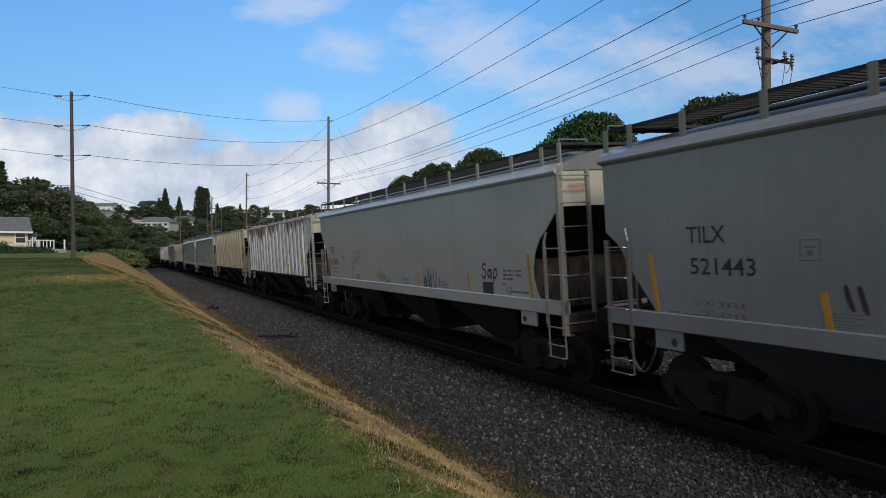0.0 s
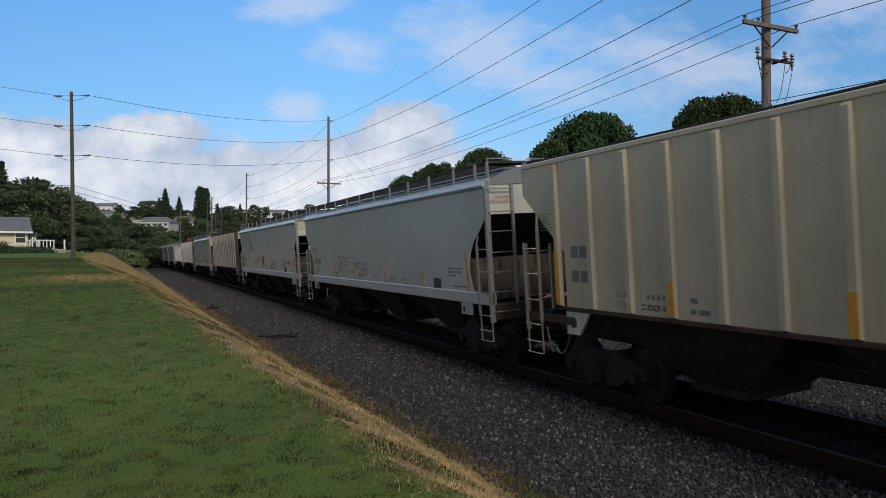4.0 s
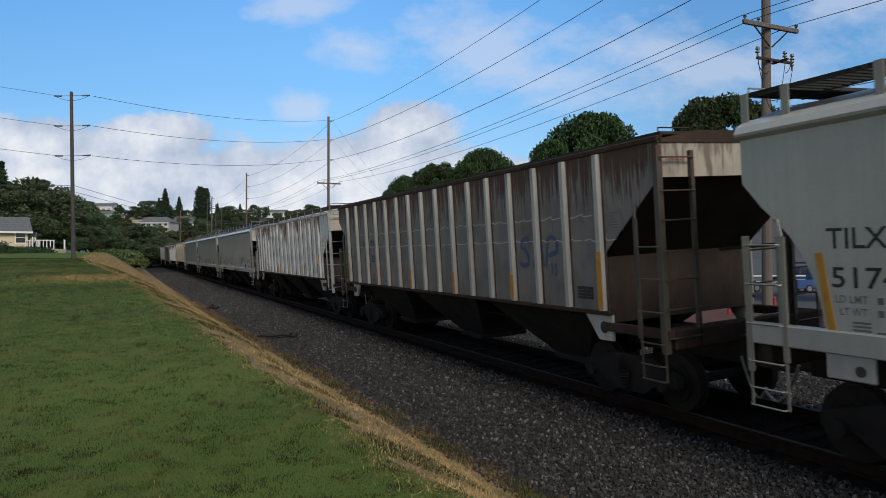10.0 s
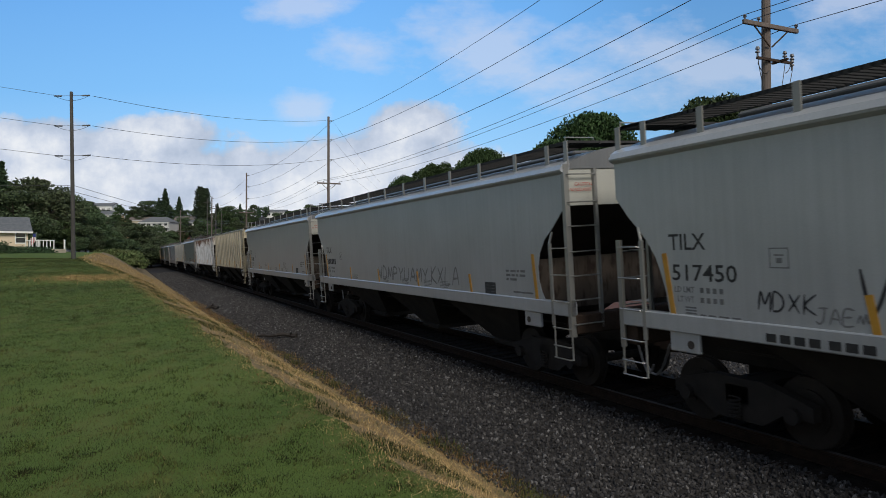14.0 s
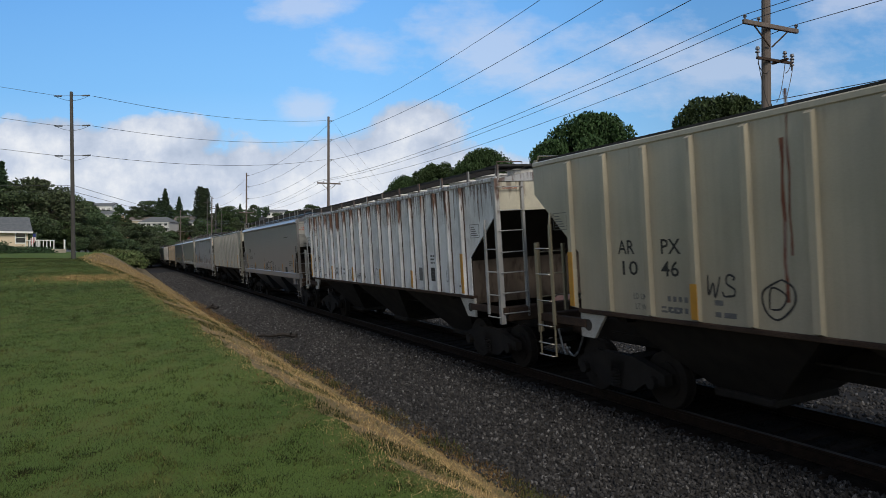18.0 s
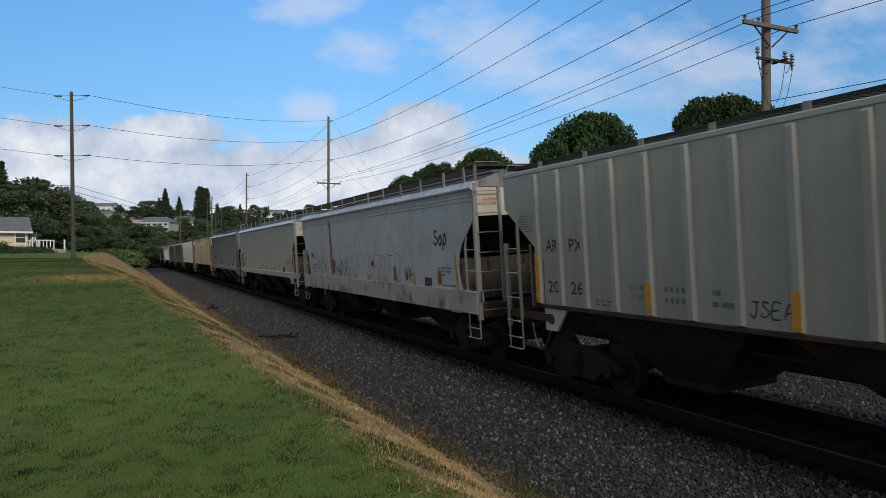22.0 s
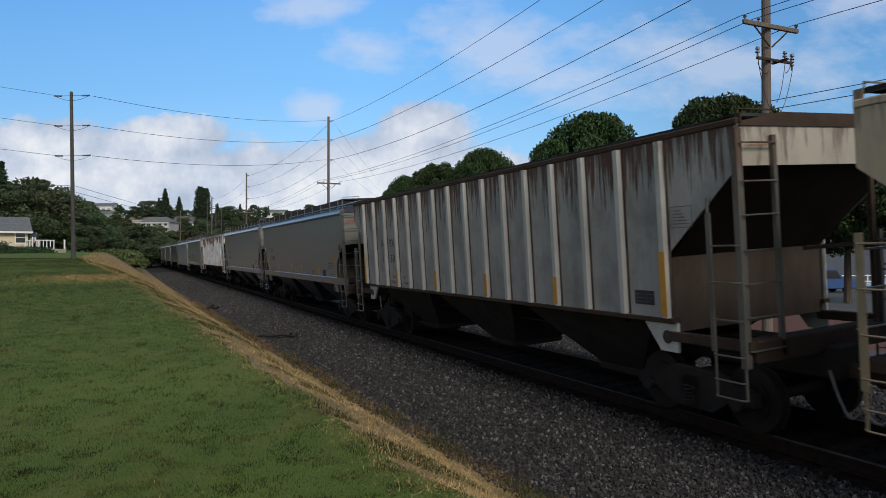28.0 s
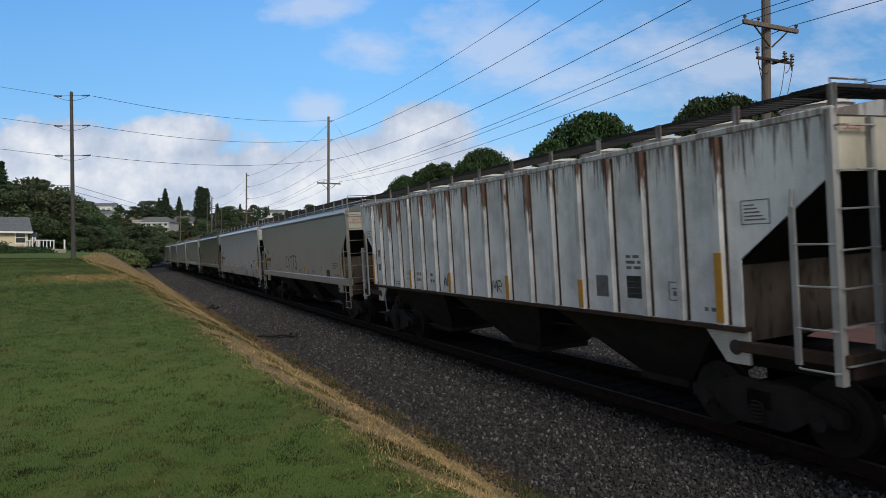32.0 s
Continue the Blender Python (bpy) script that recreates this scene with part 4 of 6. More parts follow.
LEFT_POLE = Vector((-23.9, 45.0, 0))
cross_pole(LEFT_POLE, 1.9, 13.0, (12.75, 10.8, 8.85))
cross_pole(Vector((-47.0, 33.0, 0)), 1.2, 15.8, (15.35, 13.4, 11.45))
CENTRE = on_track(POLE_S[2], POLE_OUT)
for z1, z2 in zip(TOPS, (12.75, 10.8, 8.85)):
    wire(CENTRE + Vector((-0.3, 0, z1)), LEFT_POLE + Vector((1.1, 0.1, z2)), 0.62, 0.014)
    wire(LEFT_POLE + Vector((-1.1, 0.1, z2)), Vector((-45.9, 33.1, z2 + 2.6)), 0.3, 0.012)
for z in (6.9, 6.5):
    wire(LEFT_POLE + Vector((0, 0, z)), on_track(POLE_S[3] + 20, POLE_OUT, z + 2.2), 0.6, 0.014)
    wire(LEFT_POLE + Vector((0, 0, z)), Vector((-47, 33, z + 0.2)), 0.4, 0.014)
wire(on_track(POLE_S[0], POLE_OUT, 7.6), on_track(POLE_S[1], POLE_OUT, 7.35), 0.7, 0.012)
wire(on_track(POLE_S[0], POLE_OUT + 0.3, 7.3), on_track(POLE_S[1], POLE_OUT + 0.1, 7.1), 0.7, 0.012)
for z, py in zip(TOPS, (322, 338, 352)):
    wire(CENTRE + Vector((0.4, 0, z)), Vector((aim(672, 100), 100, level(py, 100))), 0.2, 0.010)
# distant poles beyond the bend
for px, top, d in ((382, 362, 190), (367, 352, 215), (392, 375, 240)):
    x = (px - 784) / 1229 * d
    p = thing("utility_pole", Matrix.Translation((x, d, 0)), "distant wooden utility pole among trees", "utility pole", "distant poles")
    bm = bmesh.new()
    z = 2.394 + (452 - top) / 1229 * d
    rod(bm, (0, 0, -1), (0, 0, z), 0.18, 8, 0.13)
    part("shaft", bm, GREY_POLE, p)
    part("crossarm", boxes((-1.2, 1.2, -0.06, 0.06, z - 1.2, z - 1.05)), GREY_POLE, p)


# ---- trees ----
def leaf_mesh(name, centres, size, rng, mat, droop=0.0):
    """Many small folded leaves, each two triangles, about the given points."""
    n = len(centres)
    d = rng.normal(size=(n, 3))
    d[:, 2] -= droop
    d /= np.linalg.norm(d, axis=1)[:, None] + 1e-9
    e = rng.normal(size=(n, 3))
    e -= (e * d).sum(1)[:, None] * d
    e /= np.linalg.norm(e, axis=1)[:, None] + 1e-9
    s = size * rng.uniform(0.6, 1.35, size=(n, 1))
    verts = np.stack([centres - d * s, centres + e * s * 0.55, centres + d * s, centres - e * s * 0.55], axis=1).reshape(-1, 3)
    me = bpy.data.meshes.new(name)
    me.from_pydata(verts.tolist(), [], np.arange(4 * n).reshape(-1, 4).tolist())
    me.materials.append(mat)
    return me


def limb_mesh(height, spread, rng, limbs=9, base=0.22, fork=0.3):
    bm = bmesh.new()
    rod(bm, (0, 0, -0.4), (0, 0, height * fork), base * 1.15, 9, base * 0.8)
    rod(bm, (0, 0, height * fork), (0.2, 0.1, height * 0.82), base * 0.8, 8, base * 0.2)
    tips = []
    for i in range(limbs):
        a = 2.4 * i + rng.uniform(-0.3, 0.3)
        z0 = height * (fork + 0.35 * i / limbs)
        p = Vector((0, 0, z0))
        q = Vector((math.cos(a) * spread * 0.55, math.sin(a) * spread * 0.55, z0 + height * 0.16))
        r = Vector((math.cos(a + 0.3) * spread * 0.85, math.sin(a + 0.3) * spread * 0.85, z0 + height * 0.24))
        rod(bm, p, q, base * 0.45, 6, base * 0.25)
        rod(bm, q, r, base * 0.25, 5, base * 0.08)
        tips += [q, r]
    return bm, tips


def broad_tree(seed, height, width, leaves, size, low=0.28, mat=None):
    """Template: trunk with limbs and a crown of leaf clumps. Returns its two meshes."""
    rng = np.random.default_rng(seed)
    bm, tips = limb_mesh(height, width / 2, rng, base=height * 0.02)
    trunk = bpy.data.meshes.new("trunk")
    bm.to_mesh(trunk)
    bm.free()
    trunk.materials.append(TRUNK)
    clumps = []
    n = 70
    for i in range(n):
        v = rng.normal(size=3)
        v /= np.linalg.norm(v)
        r = rng.uniform(0.55, 1.0) ** 0.5
        cz = height * (low + (1 - low) * 0.52)
        c = np.array([v[0] * width * 0.44 * r, v[1] * width * 0.44 * r, cz + v[2] * height * (1 - low) * 0.44 * r])
        clumps.append((c, width * rng.uniform(0.085, 0.15)))
    per = leaves // n
    pts = []
    for c, r in clumps:
        v = rng.normal(size=(per, 3))
        v /= np.linalg.norm(v, axis=1)[:, None]
        pts.append(c + v * r * rng.uniform(0.55, 1.05, size=(per, 1)) * np.array([1.1, 1.1, 0.8]))
    return trunk, leaf_mesh("crown", np.concatenate(pts), size, rng, mat or LEAF, 0.3)


def conifer(seed, height, width, leaves, size, columnar=False):
    rng = np.random.default_rng(seed)
    bm = bmesh.new()
    rod(bm, (0, 0, -0.4), (0, 0, height * 0.96), height * 0.014, 8, 0.03)
    pts = []
    tiers = 26
    for i in range(tiers):
        k = i / (tiers - 1)
        z = height * (0.10 + 0.88 * k)
        reach = width / 2 * ((1 - k) ** 1.05 * (0.8 + 0.35 * (i % 3 == 0)) if not columnar else math.sin(math.pi * min(0.1 + 0.86 * k, 1)) ** 0.5) + 0.1
        arms = 7
        for j in range(arms):
            a = j * 2 * math.pi / arms + i * 0.7 + rng.uniform(-0.3, 0.3)
            ln = reach * rng.uniform(0.65, 1.1)
            tip = Vector((math.cos(a) * ln, math.sin(a) * ln, z - (0.15 * ln if not columnar else -0.6 * ln)))
            if i % 3 == 0:
                rod(bm, (0, 0, z), tip, 0.05, 4, 0.015)
            m = max(int(leaves / tiers / arms), 3)
            u = rng.uniform(0.15, 1.0, size=(m, 1))
            pts.append(np.array([0, 0, z]) * (1 - u) + np.array(tip) * u + rng.normal(size=(m, 3)) * np.array([0.045, 0.045, 0.03]) * width * (1.15 - 0.8 * k))
    trunk = bpy.data.meshes.new("trunk")
    bm.to_mesh(trunk)
    bm.free()
    trunk.materials.append(TRUNK)
    return trunk, leaf_mesh("crown", np.concatenate(pts), size, rng, NEEDLE, 0.4)


def plant_tree(meshes, x, y, z, scale, turn, label, group, wide=1.0):
    m = Matrix.Translation((x, y, z)) @ Matrix.Rotation(turn, 4, "Z") @ Matrix.Diagonal((scale * wide, scale * wide, scale, 1))
    ob = thing("tree", m, label, "tree", group)
    part("trunk", meshes[0], None, ob)
    part("crown", meshes[1], None, ob)
    return ob


def floor_at(x, y):
    p = Vector((x, y, 0)) - ACROSS * OFFSET
    s, u = p.dot(ALONG), p.dot(ACROSS)
    if s > 188:
        k = min(max((y - 300) / 150, 0), 1)
        return -0.65 + 28 * k * k * (3 - 2 * k) if u > -10 else lawn_height(Vector((x, y, 0))) - min((s - 188) * 0.05, 3.0) * (y < 300)
    return ground_height(s, u)


# street trees beyond the track
MAPLES = [broad_tree(3, 12.0, 11.0, 84000, 0.135), broad_tree(8, 12.0, 10.0, 84000, 0.135)]
for i, (px, top, s_tree, wide) in enumerate(((1040, 218, 0, 0.74), (1288, 172, 0, 0.74), (862, 276, 0, 0.66), (770, 294, 0, 0.62), (713, 321, 0, 0.5), (1500, 225, 0, 1.0))):
    k = 61900 / (px - 224.4)
    d = k * math.cos(HEADING)
    if px == 1500:
        d = 44.0
    x = aim(px, d)
    z = floor_at(x, d)
    plant_tree(MAPLES[i % 2], x, d, z, (level(top, d) - z) / 11.7, 1.7 * i, "dark green street tree with a dense rounded crown", "street trees beyond the track", wide)

GROVE = [broad_tree(21, 10.0, 8.0, 8400, 0.20, 0.12, GROVE_LEAF), broad_tree(22, 10.0, 9.0, 8400, 0.21, 0.08, GROVE_LEAF), broad_tree(23, 10.0, 7.0, 7000, 0.20, 0.10, SHRUB)]
FIRS = [conifer(31, 14.0, 6.8, 8400, 0.27), conifer(32, 14.0, 5.4, 8000, 0.26), conifer(33, 14.0, 4.2, 7600, 0.25, True)]
rng = random.Random(5)
# near grove behind the lawn: place across, top, distance
for px, top, d in ((-70, 330, 112), (-20, 318, 118), (25, 338, 108), (62, 320, 120), (88, 332, 114), (112, 346, 122), (140, 360, 126), (160, 378, 120), (178, 396, 128), (196, 408, 134),
                   (40, 380, 100), (75, 385, 104), (105, 392, 106), (130, 395, 108), (152, 400, 112), (-40, 370, 100), (215, 402, 150), (236, 398, 156), (254, 408, 162), (268, 412, 172), (210, 420, 140), (228, 424, 144), (248, 428, 150), (262, 432, 160), (184, 415, 122), (140, 420, 104), (170, 424, 110)):
    x = aim(px, d)
    z = floor_at(x, d) - 0.2
    h = level(top, d) - z
    plant_tree(GROVE[rng.randrange(3) if top > 390 else rng.randrange(2)], x, d, z, h / 9.6, rng.uniform(0, 6), "dark green broadleaf tree in a dense grove", "grove behind the lawn", rng.uniform(0.95, 1.2) * (1.0 if h > 9 else 1.25))
plant_tree(FIRS[0], aim(2, 116), 116, floor_at(aim(2, 116), 116) - 0.2, (level(294, 116) - 2.5) / 13.4, 0.4, "tall dark conifer beside the grove", "grove behind the lawn")
# hill trees
for px, top, d, kind in ((292, 337, 400, 0), (281, 352, 410, 1), (317, 350, 420, 0), (263, 356, 415, 3), (354, 335, 390, 2), (364, 338, 392, 2), (385, 362, 400, 0), (396, 368, 410, 1), (408, 366, 400, 3),
                         (420, 372, 410, 3), (432, 370, 420, 4), (446, 374, 400, 4), (458, 366, 430, 1), (470, 372, 430, 1), (240, 366, 420, 3), (228, 372, 420, 4), (335, 372, 420, 4), (345, 366, 430, 0), (375, 378, 390, 3),
                         (250, 378, 400, 3), (305, 376, 430, 4), (330, 385, 395, 5), (310, 392, 385, 5), (350, 388, 390, 5), (370, 396, 380, 5), (395, 390, 385, 3), (415, 386, 385, 5), (440, 388, 380, 5), (340, 400, 370, 3),
                         (300, 412, 350, 3), (320, 408, 355, 5), (285, 415, 345, 4), (355, 410, 350, 3), (380, 406, 355, 4), (405, 402, 360, 5), (220, 392, 380, 4), (160, 372, 420, 3), (175, 362, 440, 4), (490, 380, 420, 4), (510, 384, 430, 3), (540, 386, 430, 4), (480, 392, 390, 3),
                         (-30, 330, 300, 0), (150, 352, 430, 0), (125, 345, 440, 1), (200, 368, 450, 4), (475, 366, 470, 1), (500, 372, 470, 3), (425, 362, 470, 0), (268, 380, 440, 4), (232, 384, 400, 3), (275, 398, 360, 4), (262, 402, 350, 3),
                         (168, 388, 402, 3), (180, 391, 396, 5), (192, 392, 385, 4), (203, 393, 380, 3), (214, 390, 385, 5), (224, 388, 390, 3), (238, 396, 385, 3), (248, 400, 380, 4), (258, 403, 372, 5), (186, 404, 365, 3), (200, 406, 362, 4),
                         (272, 410, 358, 3), (282, 414, 352, 5), (294, 413, 356, 3), (304, 408, 366, 4), (318, 401, 384, 5), (328, 404, 380, 3), (338, 404, 378, 4), (350, 403, 376, 3), (232, 378, 425, 0), (246, 370, 430, 3), (215, 378, 418, 4), (258, 382, 425, 4), (300, 384, 410, 0), (308, 380, 415, 1), (270, 366, 455, 3)):
    x = aim(px, d)
    z = floor_at(x, d) - 0.4
    h = max(level(top, d) - z, 4.0)
    meshes = FIRS[kind] if kind < 3 else GROVE[kind - 3]
    plant_tree(meshes, x, d, z, h / (13.4 if kind < 3 else 9.6), rng.uniform(0, 6), "tall dark conifer on the hillside" if kind < 3 else "leafy green tree on the hillside", "trees on the hillside", 1.25 if kind < 2 else 0.95 if kind == 2 else rng.uniform(1.1, 1.7))


for i in range(150):
    d = rng.uniform(318, 452)
    px = rng.uniform(-140, 640)
    x = aim(px, d)
    if 150 < px < 350 and d < 415 and rng.random() < 0.55:
        continue
    h = rng.uniform(4.0, 8.5)
    plant_tree(GROVE[rng.randrange(3)], x, d, floor_at(x, d) - 0.4, h / 9.6, rng.uniform(0, 6), "leafy green tree on the hillside", "trees on the hillside", rng.uniform(1.1, 1.6))


def shrub_mass(name, x, y, z, lx, ly, lz, count, size, mat, label, category, seed):
    rng2 = np.random.default_rng(seed)
    v = rng2.normal(size=(count, 3))
    v /= np.linalg.norm(v, axis=1)[:, None]
    lump = 1 + 0.22 * np.sin(v[:, 0] * 7 + seed) * np.sin(v[:, 1] * 6 + 2) + 0.1 * np.sin(v[:, 2] * 13)
    pts = v * lump[:, None] * rng2.uniform(0.72, 1.02, size=(count, 1)) * np.array([lx, ly, lz])
    pts[:, 2] = np.abs(pts[:, 2])
    ob = thing(name, Matrix.Translation((x, y, z)), label, category)
    part("foliage", leaf_mesh("foliage", pts, size, rng2, mat), None, ob)
    bm = bmesh.new()
    for i in range(7):
        a = i * 0.9
        rod(bm, (0, 0, -0.3), (math.cos(a) * lx * 0.6, math.sin(a) * ly * 0.6, lz * 0.7), 0.05, 5, 0.015)
    part("stem", bm, TRUNK, ob)
    return ob


for i, (px, d, w, top) in enumerate(((212, 94, 3.0, 443), (226, 90, 2.2, 450), (236, 98, 1.6, 453), (198, 98, 2.6, 446), (238, 112, 1.4, 454), (246, 132, 1.3, 454), (222, 102, 2.6, 446))):
    x = aim(px, d)
    z = floor_at(x, d) - 0.1
    shrub_mass("bush", x, d, z, w, w * 0.8, max(level(top, d) - z, 0.8), 2600, 0.16, BRAMBLE, "sprawling light green bramble bush beside the track", "bush", 60 + i)


# ---- houses ----
def house(name, x, y, z, turn, w, d, h, roof_h, wall, roof, label, windows, storeys=1, deck=None, hip=False):
    ob = thing(name, Matrix.Translation((x, y, z)) @ Matrix.Rotation(turn, 4, "Z"), label, "house", "houses")
    part("wall", boxes((-w / 2, w / 2, -d / 2, d / 2, -3.0 if y > 200 else -1.0, h)), wall, ob)
    o = 0.45
    bm = bmesh.new()
    if hip:
        a = [bm.verts.new(v) for v in ((-w / 2 - o, -d / 2 - o, h), (w / 2 + o, -d / 2 - o, h), (w / 2 + o, d / 2 + o, h), (-w / 2 - o, d / 2 + o, h))]
        b = [bm.verts.new(v) for v in ((-w / 2 + d * 0.4, 0, h + roof_h), (w / 2 - d * 0.4, 0, h + roof_h))]
        for f in ((a[0], a[1], b[1], b[0]), (a[1], a[2], b[1]), (a[2], a[3], b[0], b[1]), (a[3], a[0], b[0]), a[::-1]):
            bm.faces.new(f)
    else:
        prism_x(bm, [(-d / 2 - o, h - 0.1), (0, h + roof_h), (d / 2 + o, h - 0.1), (d / 2 + o, h - 0.3), (0, h + roof_h - 0.25), (-d / 2 - o, h - 0.3)], -w / 2 - o, w / 2 + o)
        g = bmesh.new()
        for sx in (-1, 1):
            prism_x(g, [(-d / 2, h), (d / 2, h), (0, h + roof_h - 0.3)], sx * (w / 2 - 0.1), sx * (w / 2))
        part("gable", g, wall, ob)
    part("roof", bm, roof, ob)
    part("fascia", boxes((-w / 2 - o, w / 2 + o, -d / 2 - o - 0.03, -d / 2 - o, h - 0.3, h - 0.08)), WHITE, ob)
    for wx, wz, ww, wh in windows:
        win = part("window", boxes((wx - ww / 2 - 0.1, wx + ww / 2 + 0.1, -d / 2 - 0.05, -d / 2 + 0.02, wz - wh / 2 - 0.1, wz + wh / 2 + 0.1)), WHITE, ob, "white-framed window")
        for k in range(2):
            part("pane", boxes((wx - ww / 2, wx + ww / 2, -d / 2 - 0.07, -d / 2 - 0.04, wz - wh / 2 + k * wh / 2 + 0.03, wz + k * wh / 2 - 0.03 if k == 0 else wz + wh / 2)), GLASS, win)
    if deck:
        x0, x1, z0, dd = deck
        dk = part("deck", boxes((x0, x1, -d / 2 - dd, -d / 2, z0 - 0.2, z0)), WHITE, ob, "white railed balcony deck")
        part("rail", boxes((x0, x1, -d / 2 - dd, -d / 2 - dd + 0.07, z0 + 0.92, z0 + 1.0)), WHITE, dk)
        n = max(int((x1 - x0) / 0.6), 2)
        for i in range(n + 1):
            xx = x0 + (x1 - x0) * i / n
            part("baluster", boxes((xx - 0.04, xx + 0.04, -d / 2 - dd, -d / 2 - dd + 0.07, z0, z0 + 0.95)), WHITE, dk)
    return ob


CREAM = mottled("cream_siding", (0.62, 0.50, 0.36), (0.68, 0.56, 0.42), 2.0, 0.7, stretch=(0.3, 0.3, 8), bumpy=0.2)
SHINGLE = mottled("grey_shingle_roof", (0.09, 0.10, 0.11), (0.15, 0.16, 0.17), 3.0, 0.9, fine=12.0)
GREY_SIDE = mottled("pale_grey_siding", (0.42, 0.42, 0.41), (0.52, 0.52, 0.50), 2.0, 0.7, stretch=(0.3, 0.3, 8))
TAN_SIDE = mottled("tan_siding", (0.48, 0.42, 0.30), (0.55, 0.48, 0.36), 2.0, 0.7, stretch=(0.3, 0.3, 8))
BROWN_ROOF = mottled("brown_shingle_roof", (0.12, 0.10, 0.09), (0.18, 0.16, 0.14), 3.0, 0.9, fine=12.0)

D_H = 82.0
hz = floor_at(aim(10, D_H), D_H)
HOUSE = house("house", -53.9, 82.8, hz, radians(36), 7.0, 7.0, level(409, D_H) - hz, 1.75, CREAM, SHINGLE, "single-storey cream house with a grey shingle roof", ((2.75, level(421, D_H) - hz, 0.95, 1.25), (-1.6, level(421, D_H) - hz, 0.95, 1.25)))
pz = hz
porch = thing("porch", Matrix.Translation((aim(72, D_H), D_H + 1.0, pz)), "white-railed porch deck beside the cream house", "porch")
part("platform", boxes((-1.7, 1.7, -1.2, 1.4, -0.6, 0.45)), CREAM, porch)
part("handrail", boxes((-1.7, 1.7, -1.2, -1.1, 1.42, 1.52)), WHITE, porch)
for i in range(9):
    xx = -1.66 + i * 0.415
    part("baluster", boxes((xx - 0.045, xx + 0.045, -1.18, -1.12, 0.45, 1.45)), WHITE, porch)
for xx in (-1.6, 1.6):
    part("porch_post", boxes((xx - 0.07, xx + 0.07, 1.2, 1.34, 0.45, 1.6)), WHITE, porch)
FLAG_R = mottled("red_cloth", (0.35, 0.03, 0.04), (0.30, 0.03, 0.04), 4.0, 0.9)
FLAG_B = mottled("blue_cloth", (0.03, 0.05, 0.2), (0.03, 0.04, 0.16), 4.0, 0.9)
flag = thing("flag", Matrix.Translation((aim(51, D_H - 1.5), D_H - 1.5, level(423, D_H))), "small striped flag on a slanting house pole", "flag")
bm = bmesh.new()
rod(bm, (0, 1.45, -0.35), (0.85, 0, 0.72), 0.025, 6)
part("flagpole", bm, WHITE, flag)
for i in range(7):
    part("stripe", boxes((0.22 + 0.09 * i, 0.31 + 0.09 * i, -0.02 + 0.03 * (i % 2), 0.0 + 0.03 * (i % 2), -0.85 + 0.09 * i, 0.02 + 0.09 * i)), FLAG_R if i % 2 else WHITE, flag)
part("canton", boxes((0.5, 0.86, -0.04, -0.025, 0.15, 0.55)), FLAG_B, flag)
shrub_mass("hedge", aim(20, 77), 77, floor_at(aim(20, 77), 77) - 0.1, 4.6, 0.8, level(437, 77) - floor_at(aim(20, 77), 77) + 0.1, 5200, 0.10, NEEDLE, "clipped dark green hedge before the house", "hedge", 91)
shrub_mass("hedge", aim(70, 77), 77, floor_at(aim(70, 77), 77) - 0.1, 1.9, 0.7, level(439, 77) - floor_at(aim(70, 77), 77) + 0.1, 2200, 0.10, NEEDLE, "low clipped dark green hedge beside the porch", "hedge", 92)
shrub_mass("bush", aim(-2, 75), 75, floor_at(aim(-2, 75), 75) - 0.1, 1.9, 0.9, level(428, 75) - floor_at(aim(-2, 75), 75), 2200, 0.10, NEEDLE, "rounded dark green shrub before the house", "bush", 93)

for px, base, d, w, dep, h, rh, wall, roof, label, hip, n, deck in (
        (190, 399, 410, 14, 9, 6.0, 2.4, WHITE, SHINGLE, "white two-storey hillside house with wide windows", False, 4, True),
        (180, 380, 440, 19, 9, 5.0, 2.2, WHITE, SHINGLE, "white hillside house with a low grey roof", False, 5, True),
        (282, 414, 375, 17, 10, 6.0, 3.0, GREY_SIDE, SHINGLE, "grey hillside house with a hipped roof", True, 5, True),
        (252, 405, 400, 12, 9, 4.5, 2.2, TAN_SIDE, BROWN_ROOF, "tan hillside house with a brown roof", False, 3, False),
        (330, 408, 400, 12, 9, 4.6, 3.4, TAN_SIDE, BROWN_ROOF, "pale yellow gabled hillside house", False, 3, False),
        (262, 382, 450, 9, 8, 4.0, 2.0, GREY_SIDE, SHINGLE, "small grey house high on the hill", False, 2, False),
        (345, 404, 395, 8, 7, 3.0, 1.6, WHITE, SHINGLE, "low white hillside outbuilding", False, 2, False),
        (490, 386, 440, 13, 8, 3.6, 1.6, WHITE, SHINGLE, "white hillside house among trees", False, 3, False)):
    wins = [(-w / 2 + (i + 0.6) * w / (n + 0.2), h * f, w / n * 0.55, 1.4) for i in range(n) for f in ((0.32, 0.76) if h > 5 else (0.55,))]
    house("house", aim(px, d), d, level(base, d), radians(rng.uniform(-14, 22)), w, dep, h, rh, wall, roof, label, wins, deck=(-w / 2, w / 2, h * 0.52, 1.8) if deck else None, hip=hip)


